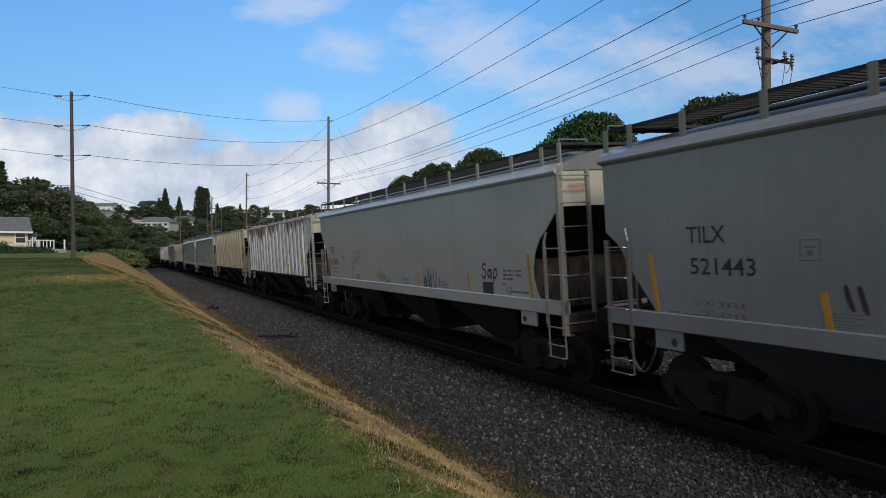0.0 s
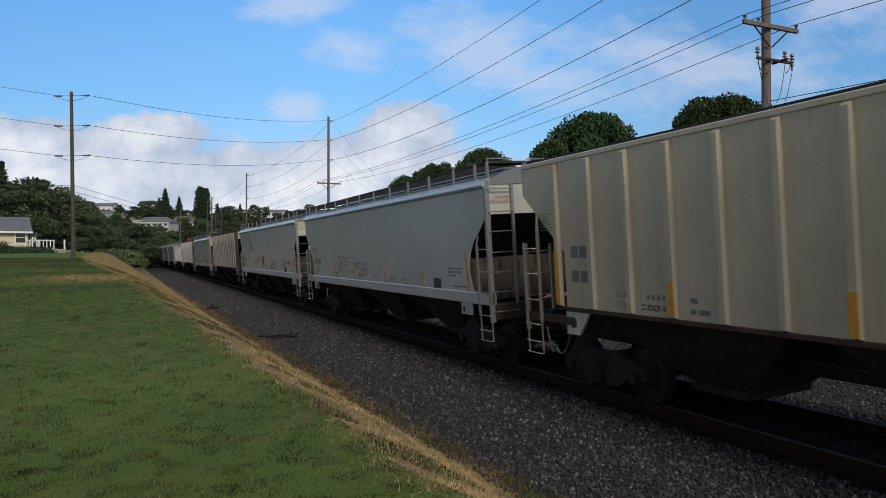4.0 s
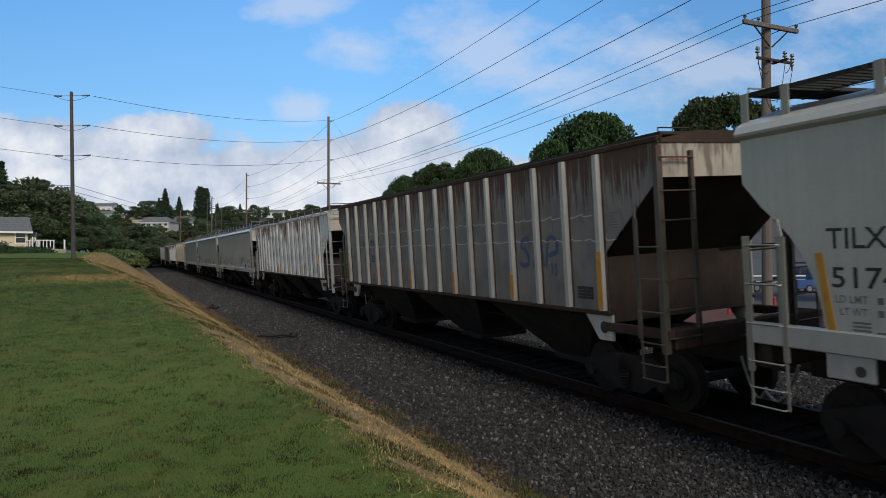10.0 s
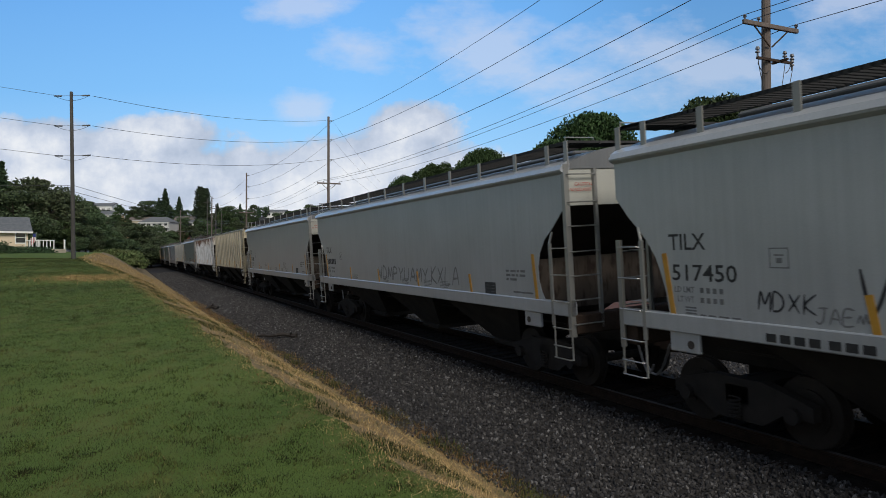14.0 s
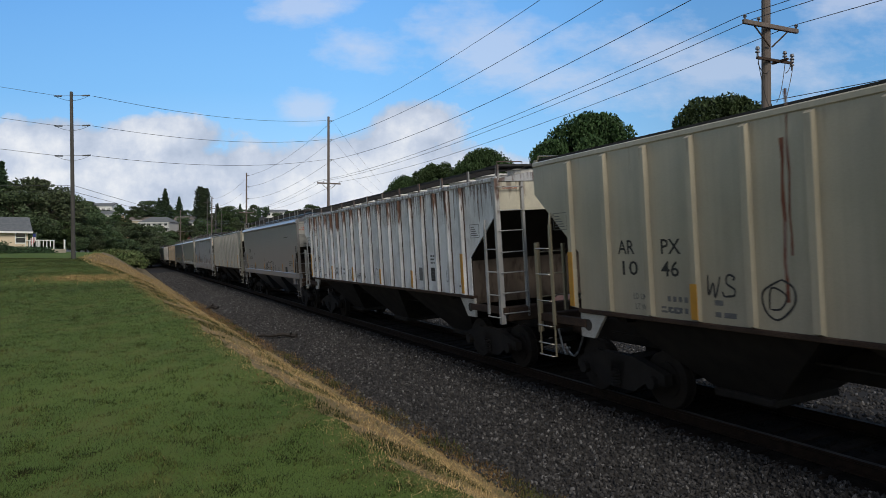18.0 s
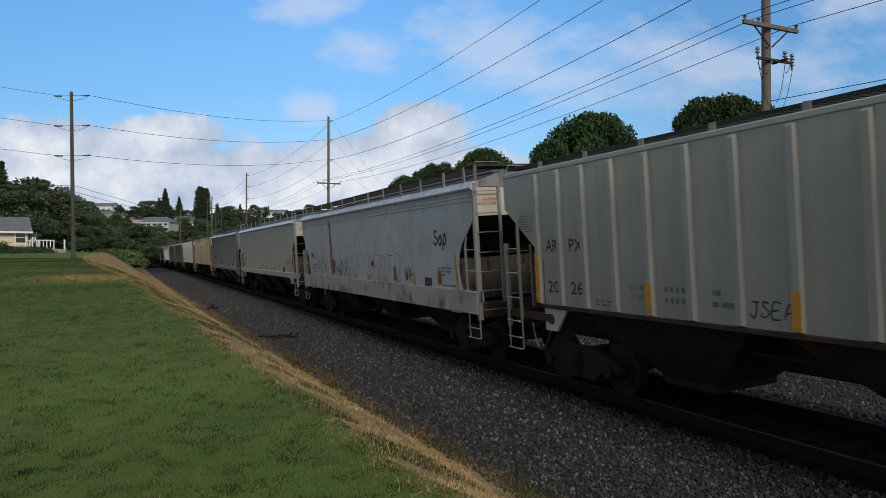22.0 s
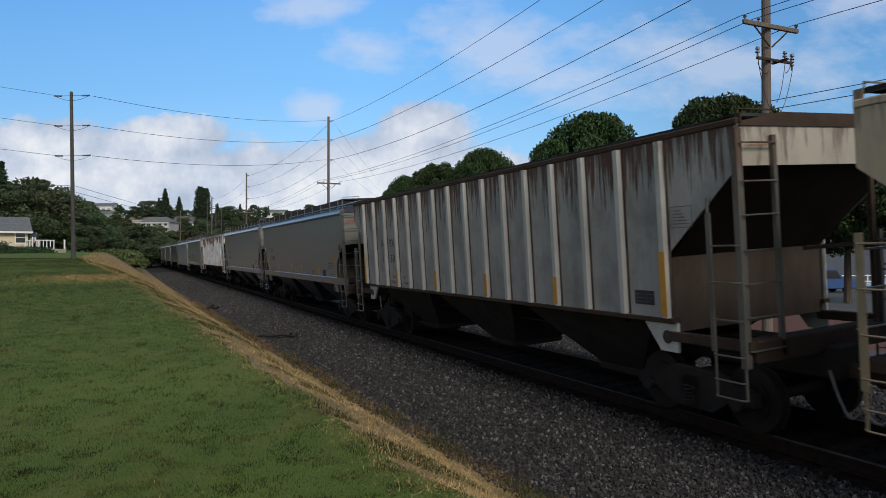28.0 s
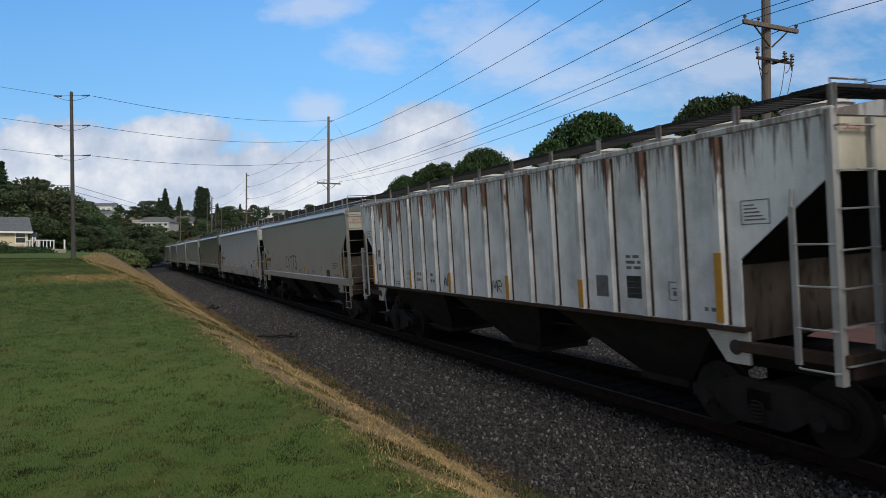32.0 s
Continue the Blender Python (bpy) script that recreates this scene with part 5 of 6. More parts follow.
# ---- parked vehicles beyond the track ----
def vehicle(name, x, y, turn, length, height, paint, label, category, pickup=False):
    ob = thing(name, Matrix.Translation((x, y, -0.65)) @ Matrix.Rotation(turn, 4, "Z"), label, category, "parked vehicles")
    l, w = length / 2, 0.92
    zb, zs = 0.32, height * 0.56
    if pickup:
        side = [(-l, zb), (-l, zs), (-0.25 * l, zs), (-0.22 * l, height), (0.28 * l, height), (0.5 * l, zs + 0.06), (0.97 * l, zs - 0.05), (l, zs - 0.3), (l, zb)]
        glass = [(-0.17 * l, zs + 0.08), (-0.17 * l, height - 0.1), (0.26 * l, height - 0.1), (0.42 * l, zs + 0.08)]
    else:
        side = [(-l, zb), (-l, zs - 0.02), (-0.93 * l, zs + 0.1), (-0.75 * l, height - 0.08), (-0.5 * l, height), (0.05 * l, height), (0.42 * l, zs + 0.08), (0.92 * l, zs - 0.12), (l, zs - 0.34), (l, zb)]
        glass = [(-0.78 * l, zs + 0.1), (-0.66 * l, height - 0.12), (0.02 * l, height - 0.1), (0.32 * l, zs + 0.1)]
    bm = prism(bmesh.new(), side, -w, w)
    bmesh.ops.bevel(bm, geom=bm.edges[:], offset=0.05, segments=2, affect="EDGES")
    part("body", bm, paint, ob)
    for sy in (-1, 1):
        part("side_window", prism(bmesh.new(), glass, *sorted((sy * (w - 0.01), sy * (w + 0.012)))), GLASS, ob)
        for sx in (-1, 1):
            bm = bmesh.new()
            rod(bm, (sx * l * 0.62, sy * (w - 0.2), 0.34), (sx * l * 0.62, sy * (w + 0.03), 0.34), 0.34, 18)
            wheel = part("wheel", bm, RUBBER, ob)
            bm = bmesh.new()
            rod(bm, (sx * l * 0.62, sy * (w + 0.01), 0.34), (sx * l * 0.62, sy * (w + 0.045), 0.34), 0.21, 14)
            part("rim", bm, STEEL, wheel)
        part("headlight", boxes((l - 0.06, l + 0.01, *sorted((sy * 0.5, sy * 0.82)), zs - 0.36, zs - 0.2)), STEEL, ob)
        part("tail_light", boxes((-l - 0.01, -l + 0.05, *sorted((sy * 0.66, sy * 0.86)), zs - 0.35, zs - 0.08)), FLAG_R, ob)
    return ob


CAR_WHITE = mottled("white_car_paint", (0.7, 0.7, 0.7), (0.75, 0.75, 0.75), 1.0, 0.25, bumpy=0)
CAR_BLUE = mottled("blue_car_paint", (0.03, 0.07, 0.20), (0.04, 0.09, 0.24), 1.0, 0.25, bumpy=0)
CAR_DARK = mottled("dark_blue_car_paint", (0.02, 0.035, 0.10), (0.03, 0.045, 0.12), 1.0, 0.25, bumpy=0)
vehicle("pickup_truck", aim(1452, 57), 57, radians(8), 5.4, 1.9, CAR_BLUE, "blue pickup truck parked on the asphalt", "pickup truck", True)
vehicle("car", aim(1590, 56), 56, radians(172), 4.6, 1.5, CAR_WHITE, "white saloon car parked on the asphalt", "car")
vehicle("car", aim(1300, 58), 58, radians(10), 4.5, 1.5, CAR_DARK, "dark blue car parked on the asphalt", "car")
vehicle("pickup_truck", aim(1415, 70), 70, radians(5), 5.2, 1.85, CAR_DARK, "dark blue pickup truck parked on the asphalt", "pickup truck", True)
for i, px in enumerate((1290, 1370, 1525, 1600)):
    x = aim(px, 36)
    b = thing("bollard", Matrix.Translation((x, 36.0, -0.66)), "red painted steel bollard beside brick paving", "bollard", "red bollards")
    bm = bmesh.new()
    rod(bm, (0, 0, 0), (0, 0, 0.85), 0.09, 12, 0.08)
    part("post", bm, FLAG_R, b)
    bm = bmesh.new()
    rod(bm, (0, 0, 0.85), (0, 0, 0.92), 0.10, 12, 0.04)
    part("cap", bm, FLAG_R, b)
fence = thing("fence", Matrix.Translation((aim(1500, 66), 66, -0.65)) @ Matrix.Rotation(radians(6), 4, "Z"), "low white post-and-rail fence by the water", "fence")
for z in (0.5, 1.05):
    part("fence_rail", boxes((-22, 22, -0.04, 0.04, z, z + 0.1)), WHITE, fence)
for i in range(23):
    part("fence_post", boxes((-22 + 2 * i - 0.05, -22 + 2 * i + 0.05, -0.06, 0.06, -0.1, 1.2)), WHITE, fence)


# ---- driftwood on the ballast ----
DARK_BARK = mottled("wet_black_bark", (0.010, 0.008, 0.007), (0.026, 0.02, 0.016), 3.0, 0.8, stretch=(4, 4, 4), bumpy=0.5)


def on_ballast(s, u, z=0.0):
    return on_track(s, u, ground_height(s, u) + z)


def branch(s, u, pts, r, label, turn=0.0):
    ob = thing("branch", Matrix.Translation(on_ballast(s, u)) @ Matrix.Rotation(turn, 4, "Z"), label, "branch")
    bm = bmesh.new()
    k = len(pts)
    for i in range(k - 1):
        rod(bm, pts[i], pts[i + 1], r * (1 - 0.6 * i / k), 7, r * (1 - 0.6 * (i + 1) / k))
    part("stick", bm, DARK_BARK, ob)
    bm = bmesh.new()
    rod(bm, pts[1], Vector(pts[1]) + Vector((0.1, -0.2, 0.14)), r * 0.5, 6, r * 0.2)
    part("twig", bm, DARK_BARK, ob)
    return ob


branch(24.1, -4.03, [(0.68, -0.02, 0.10), (0.45, 0.06, 0.13), (0.22, 0.03, 0.17), (0.0, -0.06, 0.15), (-0.22, -0.05, 0.11), (-0.45, 0.02, 0.13), (-0.68, 0.08, 0.10)], 0.085, "crooked dark driftwood branch lying on ballast")
branch(38.3, -4.64, [(0.3, 0, 0.1), (0.0, 0.05, 0.22), (-0.3, 0.0, 0.08)], 0.13, "short dark log end on the ballast edge")


# ---- lettering and spray paint ----
STROKES = {
    "A": [[(0, 0), (.45, 1), (.9, 0)], [(.15, .4), (.75, .4)]], "B": [[(0, 0), (0, 1), (.6, .85), (.5, .55), (0, .5), (.7, .4), (.65, .1), (0, 0)]], "C": [[(.8, .85), (.4, 1), (.05, .6), (.1, .15), (.5, 0), (.85, .15)]],
    "D": [[(0, 0), (0, 1), (.6, .8), (.75, .4), (.5, .05), (0, 0)]], "E": [[(.8, 1), (.05, .95), (0, 0), (.8, .02)], [(0, .5), (.6, .55)]], "F": [[(.85, 1), (.05, .95), (0, 0)], [(0, .5), (.6, .55)]],
    "J": [[(.1, 1), (.9, 1)], [(.6, 1), (.6, .2), (.3, 0), (0, .2)]], "K": [[(0, 0), (0, 1)], [(.75, 1), (.05, .45), (.85, 0)]], "L": [[(.05, 1), (0, 0), (.75, .05)]], "M": [[(0, 0), (.1, 1), (.45, .3), (.8, 1), (.9, 0)]],
    "N": [[(0, 0), (.05, 1), (.75, 0), (.8, 1)]], "O": [[(.45, 1), (.05, .65), (.1, .2), (.5, 0), (.85, .4), (.8, .8), (.45, 1)]], "P": [[(0, 0), (.05, 1), (.6, .95), (.7, .6), (.05, .45)]],
    "R": [[(0, 0), (.05, 1), (.6, .95), (.65, .6), (.05, .5), (.8, 0)]], "S": [[(.62, .84), (.66, .97), (.45, 1), (.18, .9), (.16, .7), (.42, .58), (.72, .42), (.74, .16), (.45, 0), (.12, .08), (0, .24)]], "T": [[(0, 1), (.9, .97)], [(.45, 1), (.42, 0)]],
    "U": [[(0, 1), (.05, .2), (.4, 0), (.75, .2), (.8, 1)]], "V": [[(0, 1), (.35, 0), (.75, 1)]], "W": [[(0, 1), (.15, 0), (.4, .7), (.65, 0), (.85, 1)]], "X": [[(0, 1), (.8, 0)], [(.8, 1), (0, 0)]], "Y": [[(0, 1), (.4, .5), (.4, 0)], [(.8, 1), (.4, .5)]],
    "a": [[(.65, .55), (.3, .6), (.05, .3), (.25, 0), (.6, .15), (.65, .6), (.7, 0)]], "p": [[(.05, .6), (0, -.45)], [(.02, .5), (.4, .65), (.65, .4), (.4, .05), (.03, .1)]], "1": [[(.2, .8), (.4, 1), (.4, 0)]], "3": [[(.1, .9), (.6, .95), (.4, .55), (.7, .3), (.4, 0), (0, .1)]],
    "o": [[(.4, .7), (.05, .4), (.3, 0), (.7, .3), (.4, .7)]], '"': [[(.1, 1.1), (.0, .7)], [(.35, 1.1), (.25, .7)]], "~": [[(0, .3), (.2, .7), (.4, .2), (.6, .8), (.8, .3), (1.0, .6)]],
    "@": [[(.5, 1), (.1, .8), (0, .4), (.3, .02), (.75, .1), (.95, .55), (.5, 1), (.48, 0)], [(.48, .5), (.2, .15)], [(.48, .5), (.8, .2)]], ")": [[(0, .35), (.2, .05), (.6, .0), (.9, .3)], [(.25, .8), (.27, .65)], [(.6, .82), (.62, .66)]],
    "v": [[(.5, 0), (.1, .5), (.15, .85), (.4, .9), (.5, .7), (.6, .9), (.85, .85), (.9, .5), (.5, 0)]], "-": [[(0, .5), (1, .52)]], "\\": [[(.0, 1), (.35, .45), (.75, 0)]], "n": [[(0, 0), (.1, .85), (.45, 1), (.75, .8), (.8, 0)]]}


def smooth_line(pts, steps=5):
    out = []
    for i in range(len(pts) - 1):
        p0, p1, p2, p3 = (Vector(pts[max(min(i + k, len(pts) - 1), 0)]) for k in (-1, 0, 1, 2))
        for j in range(steps):
            t = j / steps
            out.append(0.5 * (2 * p1 + (p2 - p0) * t + (2 * p0 - 5 * p1 + 4 * p2 - p3) * t * t + (3 * p1 - p0 - 3 * p2 + p3) * t ** 3))
    return out + [Vector(pts[-1])]


def spray(car, word, x, z, height, pitch, colour, y=-1.6075, wide=0.035, slant=0.12, seed=0):
    """A hand-sprayed word on a car's side: soft-cornered strokes of paint."""
    r = random.Random(word + str(seed) + str(x))
    wide *= 1.25
    bm = bmesh.new()
    cx = x
    for ch in word:
        for stroke in STROKES.get(ch, []):
            pts = [(cx + (px + slant * pz + r.uniform(-.05, .05)) * pitch * 0.92, z + (pz + r.uniform(-.06, .06)) * height) for px, pz in stroke]
            line = smooth_line(pts)
            prev = None
            for i, p in enumerate(line):
                q = line[min(i + 1, len(line) - 1)] - line[max(i - 1, 0)]
                q = Vector((-q.y, q.x)).normalized() * wide * r.uniform(0.42, 0.58) * min(0.55 + 0.25 * min(i, len(line) - 1 - i), 1.0) if q.length else Vector((0, wide / 2))
                a, b = bm.verts.new((p.x + q.x, y, p.y + q.y)), bm.verts.new((p.x - q.x, y, p.y - q.y))
                if prev:
                    bm.faces.new((prev[1], b, a, prev[0]))
                prev = (a, b)
        cx += pitch * (1.0 if ch != " " else 0.7)
    ob = part("graffiti", bm, SPRAY[colour], car, colour + " sprayed graffiti")
    ob["kind"] = "stuff"
    return ob


FONT_CACHE = {}


def lettering(car, word, x, z, height, mat, y=-1.6072, width=None, label="", end=0):
    key = (word, mat.name)
    if key not in FONT_CACHE:
        cu = bpy.data.curves.new("marking", "FONT")
        cu.body, cu.size, cu.resolution_u, cu.offset = word, 1.0, 2, 0.010
        tmp = bpy.data.objects.new("marking", cu)
        me = bpy.data.meshes.new_from_object(tmp)
        bpy.data.objects.remove(tmp)
        me.materials.clear()
        me.materials.append(mat)
        me.name = "marking"
        FONT_CACHE[key] = me
    me = FONT_CACHE[key]
    ob = part("marking", me, None, car, label)
    k = height / 0.72
    kx = k
    if width:
        xs = [v.co.x for v in me.vertices]
        kx = width / (max(xs) - min(xs))
    if end:
        ob.matrix_basis = Matrix.Translation((x, y, z)) @ Matrix.Rotation(math.pi / 2, 4, "Z") @ Matrix.Rotation(math.pi / 2, 4, "X") @ Matrix.Diagonal((kx, k, 1, 1))
    else:
        ob.matrix_basis = Matrix.Translation((x, y, z)) @ Matrix.Rotation(math.pi / 2, 4, "X") @ Matrix.Diagonal((kx, k, 1, 1))
    return ob


def bars(car, x, z, rows, mat, y=-1.608, tall=0.055, gap=0.105):
    """Unreadable stencilled lines as plain bars: one list of lengths for each line."""
    bm = bmesh.new()
    for i, row in enumerate(rows):
        cx = x
        for ln in row:
            box(bm, cx, cx + ln, y, y + 0.004, z - i * gap, z - i * gap + tall)
            cx += ln + 0.05
    ob = part("stencil", bm, mat, car)
    ob["kind"] = "stuff"
    return ob


def stencil_panel(car, x, z, w, h, y=-1.607):
    p = part("data_panel", boxes((x, x + w, y - 0.004, y + 0.003, z, z + h)), LETTER, car, "black data panel")
    bm = bmesh.new()
    for a in (0.06, 0.54):
        for i in range(3):
            box(bm, x + w * a, x + w * (a + 0.38), y - 0.006, y - 0.003, z + h * (0.20 + 0.26 * i), z + h * (0.225 + 0.26 * i))
    part("print", bm, LETTER_GREY, p)


def frame_mark(car, x, z, w, h, y=-1.607):
    bm = bmesh.new()
    t = 0.014
    for a in ((x, x + w, z, z + t), (x, x + w, z + h - t, z + h), (x, x + t, z, z + h), (x + w - t, x + w, z, z + h), (x + w * .25, x + w * .75, z + h * .6, z + h * .68), (x + w * .35, x + w * .65, z + h * .25, z + h * .5)):
        box(bm, a[0], a[1], y, y + 0.003, a[2], a[3])
    ob = part("stencil", bm, LETTER_GREY, car)
    ob["kind"] = "stuff"


def mark_smooth(car, number, h, reporting="TILX"):
    curved = h < 8
    x0, dz = (0.66, 0.09) if curved else (0.0, 0.0)
    banded = reporting != "TILX"
    if banded:
        x0, dz = 0.11, -0.19
    lettering(car, reporting, -h + 1.08 + x0, 2.58 + dz, 0.228, LETTER, width=0.80 if banded else 0.67, label="black reporting marks")
    if number:
        lettering(car, number, -h + 1.11 + x0, 2.16 + dz - 0.02 * banded, 0.225, LETTER, width=1.08 if curved else 1.12, label="black car number")
    elif number is None:
        bars(car, -h + 1.12 + x0, 2.17 + dz, [[0.14] * 6], LETTER, tall=0.2)
    drop = 0.17 if curved else 0.0
    lettering(car, "LD LMT", -h + 1.15 + x0, 1.995 - drop + (dz if banded else 0), 0.085, LETTER_GREY, width=0.36)
    lettering(car, "LT WT", -h + 1.20 + x0, 1.862 - drop + (dz if banded else 0), 0.085, LETTER_GREY, width=0.30)
    bars(car, -h + 1.62 + x0, 1.998 - drop + (dz if banded else 0), [[0.06] * 4, [0.06] * 4], LETTER_GREY, tall=0.07, gap=0.133)
    frame_mark(car, -h + 2.73 + x0 * 1.13, 2.35 + dz, 0.265, 0.245)
    bars(car, -h + 1.34, 1.70, [[0.2], [0.2], [0.2]][:1 if curved else 3], LETTER_GREY, tall=0.022, gap=-0.04)
    bars(car, -h + 1.60, 1.69, [[0.10, 0.12, 0.16, 0.14]], LETTER_GREY, tall=0.022)
    stencil_panel(car, h - 3.05, 1.69, 0.45, 0.245)
    bars(car, h - 2.15, 2.17, [[0.12, 0.2, 0.08, 0.16], [0.16, 0.12, 0.08, 0.2], [0.1, 0.24]], LETTER_GREY, tall=0.045, gap=0.085)
    for x in (-4.0, -1.1, 0.4, 1.9, 2.9):
        bars(car, x, 1.86, [[0.45], [0.5], [0.4], [0.48], [0.42]], LETTER_GREY, tall=0.012, gap=0.035)
    bars(car, h - 1.9, 1.76, [[0.7]], LETTER_GREY, tall=0.035)
    lettering(car, "CAUTION", h + 0.012, 3.70, 0.06, RED_LETTER, y=-1.42, end=1, label="red ladder warning")
    lettering(car, "NO SIDE LADDER", h + 0.012, 3.61, 0.055, RED_LETTER, y=-1.52, width=0.46, end=1)


def mark_ribbed(car, number, box_side=False, high=0.0, patch=False):
    h = HALF_R
    pan = 0.903 if box_side else 0.70
    y = -1.5835
    back = -h + (1.30 if box_side else 1.22)
    first = 1 if box_side else 0
    z_top, z_low = (2.753 + high, 2.297 + 0.4 * high) if box_side else (2.22 + high, 1.83)
    inset = 0.36 if high >= 0 else 0.15
    if patch:
        part("repainted_patch", boxes((back - 0.02, back + 2 * pan - 0.06, y + 0.0005, y + 0.003, 1.62, 2.51)), PATCH, car, "grey repainted patch under the number")
    if number:
        for k, word in enumerate(("AR", "PX"), first):
            lettering(car, word, back + pan * k + (inset if box_side and k == 1 else 0.19), z_top, 0.22, LETTER, y=y, width=0.39, label="black reporting marks")
        for k, word in enumerate(number.split(), first):
            lettering(car, word, back + pan * k + (inset if box_side and k == 1 else 0.19), z_low, 0.22, LETTER, y=y, width=0.36, label="black car number")
    else:
        bars(car, back + 0.2, 2.46, [[0.2, 0.2], [], [], [], [0.2, 0.2]], LETTER_GREY, y=y, tall=0.2)
    x1 = back + (1.36 if box_side else 2.44)
    z1 = 1.845 if box_side else 1.975
    lettering(car, "LD LMT", x1, z1, 0.09, LETTER_GREY, y=y, width=0.36)
    lettering(car, "LT WT", x1 + 0.04, z1 - 0.155, 0.09, LETTER_GREY, y=y, width=0.30)
    bars(car, x1 + 0.74, z1, [[0.06] * 5, [0.06] * 4], LETTER_GREY, y=y, tall=0.075, gap=0.155)
    bars(car, x1 + 1.62, z1, [[0.14], [0.1, 0.2]], LETTER_GREY, y=y, tall=0.07, gap=0.155)
    bars(car, back + pan * 2 + 0.16, 1.74, [[0.1, 0.08, 0.14], [0.12, 0.2]], LETTER_GREY, y=y, tall=0.03, gap=0.06)
    if box_side:
        stencil_panel(car, h - 2.10, 1.77, 0.42, 0.21, y)
    else:
        bars(car, h - 3.45, 2.46, [[0.1, 0.14, 0.12], [0.2, 0.18], [0.12, 0.2]], LETTER_GREY, y=y, tall=0.045, gap=0.085)
        stencil_panel(car, h - 3.45, 1.85, 0.42, 0.34, y)
        part("route_plate", boxes((h - 4.20, h - 3.77, y - 0.003, y + 0.002, 1.84, 2.18)), LETTER_GREY, car, "grey painted panel")
        frame_mark(car, h - 2.57, 1.86, 0.25, 0.27, y)
        bars(car, h - 1.92, 1.76, [[0.06, 0.14]], LETTER_GREY, y=y, tall=0.05)
    for x, z in ((h - 1.26, 2.88), (-h + 0.58, 2.95)):
        bm = bmesh.new()
        for a in ((x, x + 0.42, z, z + 0.012), (x, x + 0.42, z + 0.29, z + 0.302), (x, x + 0.012, z, z + 0.3), (x + 0.408, x + 0.42, z, z + 0.3), *((x + 0.05, x + 0.36 - 0.04 * k, z + 0.05 + 0.045 * k, z + 0.067 + 0.045 * k) for k in range(5))):
            box(bm, a[0], a[1], y, y + 0.003, a[2], a[3])
        part("stencil", bm, LETTER_GREY, car)["kind"] = "stuff"
    lettering(car, "CAUTION", h + 0.012, 3.86, 0.055, RED_LETTER, y=-1.45, end=1, label="red ladder warning")


def band_car(car, rust_at):
    """Extra pieces of the banded car: folds along the top of its side, and its rust stains."""
    h = HALF_S
    for k, z in enumerate((3.70, 3.79, 3.88)):
        o = part("fold", boxes((-h, h, -1.625, -1.603, z, z + 0.035), bevel=0.008), PAINT, car)
        o.color = (0.50, 0.53, 0.56, 0.2)
    lower = part("lower_skirt", boxes((-h + 0.02, h - 0.02, -1.665, -1.642, 1.20, 1.72), bevel=0.010), SKIRT, car, "dirty tan lower skirt")
    lower.color = (0.44, 0.40, 0.35, 0.62)
    for x, z0, w, tall, m in rust_at:
        r = random.Random(int(x * 10))
        bm = bmesh.new()
        n = 10
        pts = [(x + w * (k / n - 0.5), z0 + tall * (0.25 * r.random())) for k in range(n + 1)] + [(x + w * (0.5 - k / n) * 0.75, z0 + tall * (1 - 0.2 * r.random())) for k in range(n + 1)]
        prism(bm, pts, -1.6085, -1.6065)
        part("rust_stain", bm, m, car, "rust-brown stain")


RUST_RED = mottled("red_rust_stain", (0.17, 0.055, 0.035), (0.25, 0.10, 0.06), 5.0, 0.85, c=(0.34, 0.27, 0.24), stretch=(3, 1, 0.5), fine=6.0)
NUMBERS = {0: "521443", 12: "", 1: "517416", 4: "517409", 5: "517436", 7: "517404", 10: "517450", 15: "521438", 18: "517437", 22: "521476", 23: "521473", 17: "251073",
           2: "20 49", 8: "10 28", 13: "10 46", 14: "20 59", 16: "20 26", 20: "20 57", 21: "10 38"}
H = HALF_S
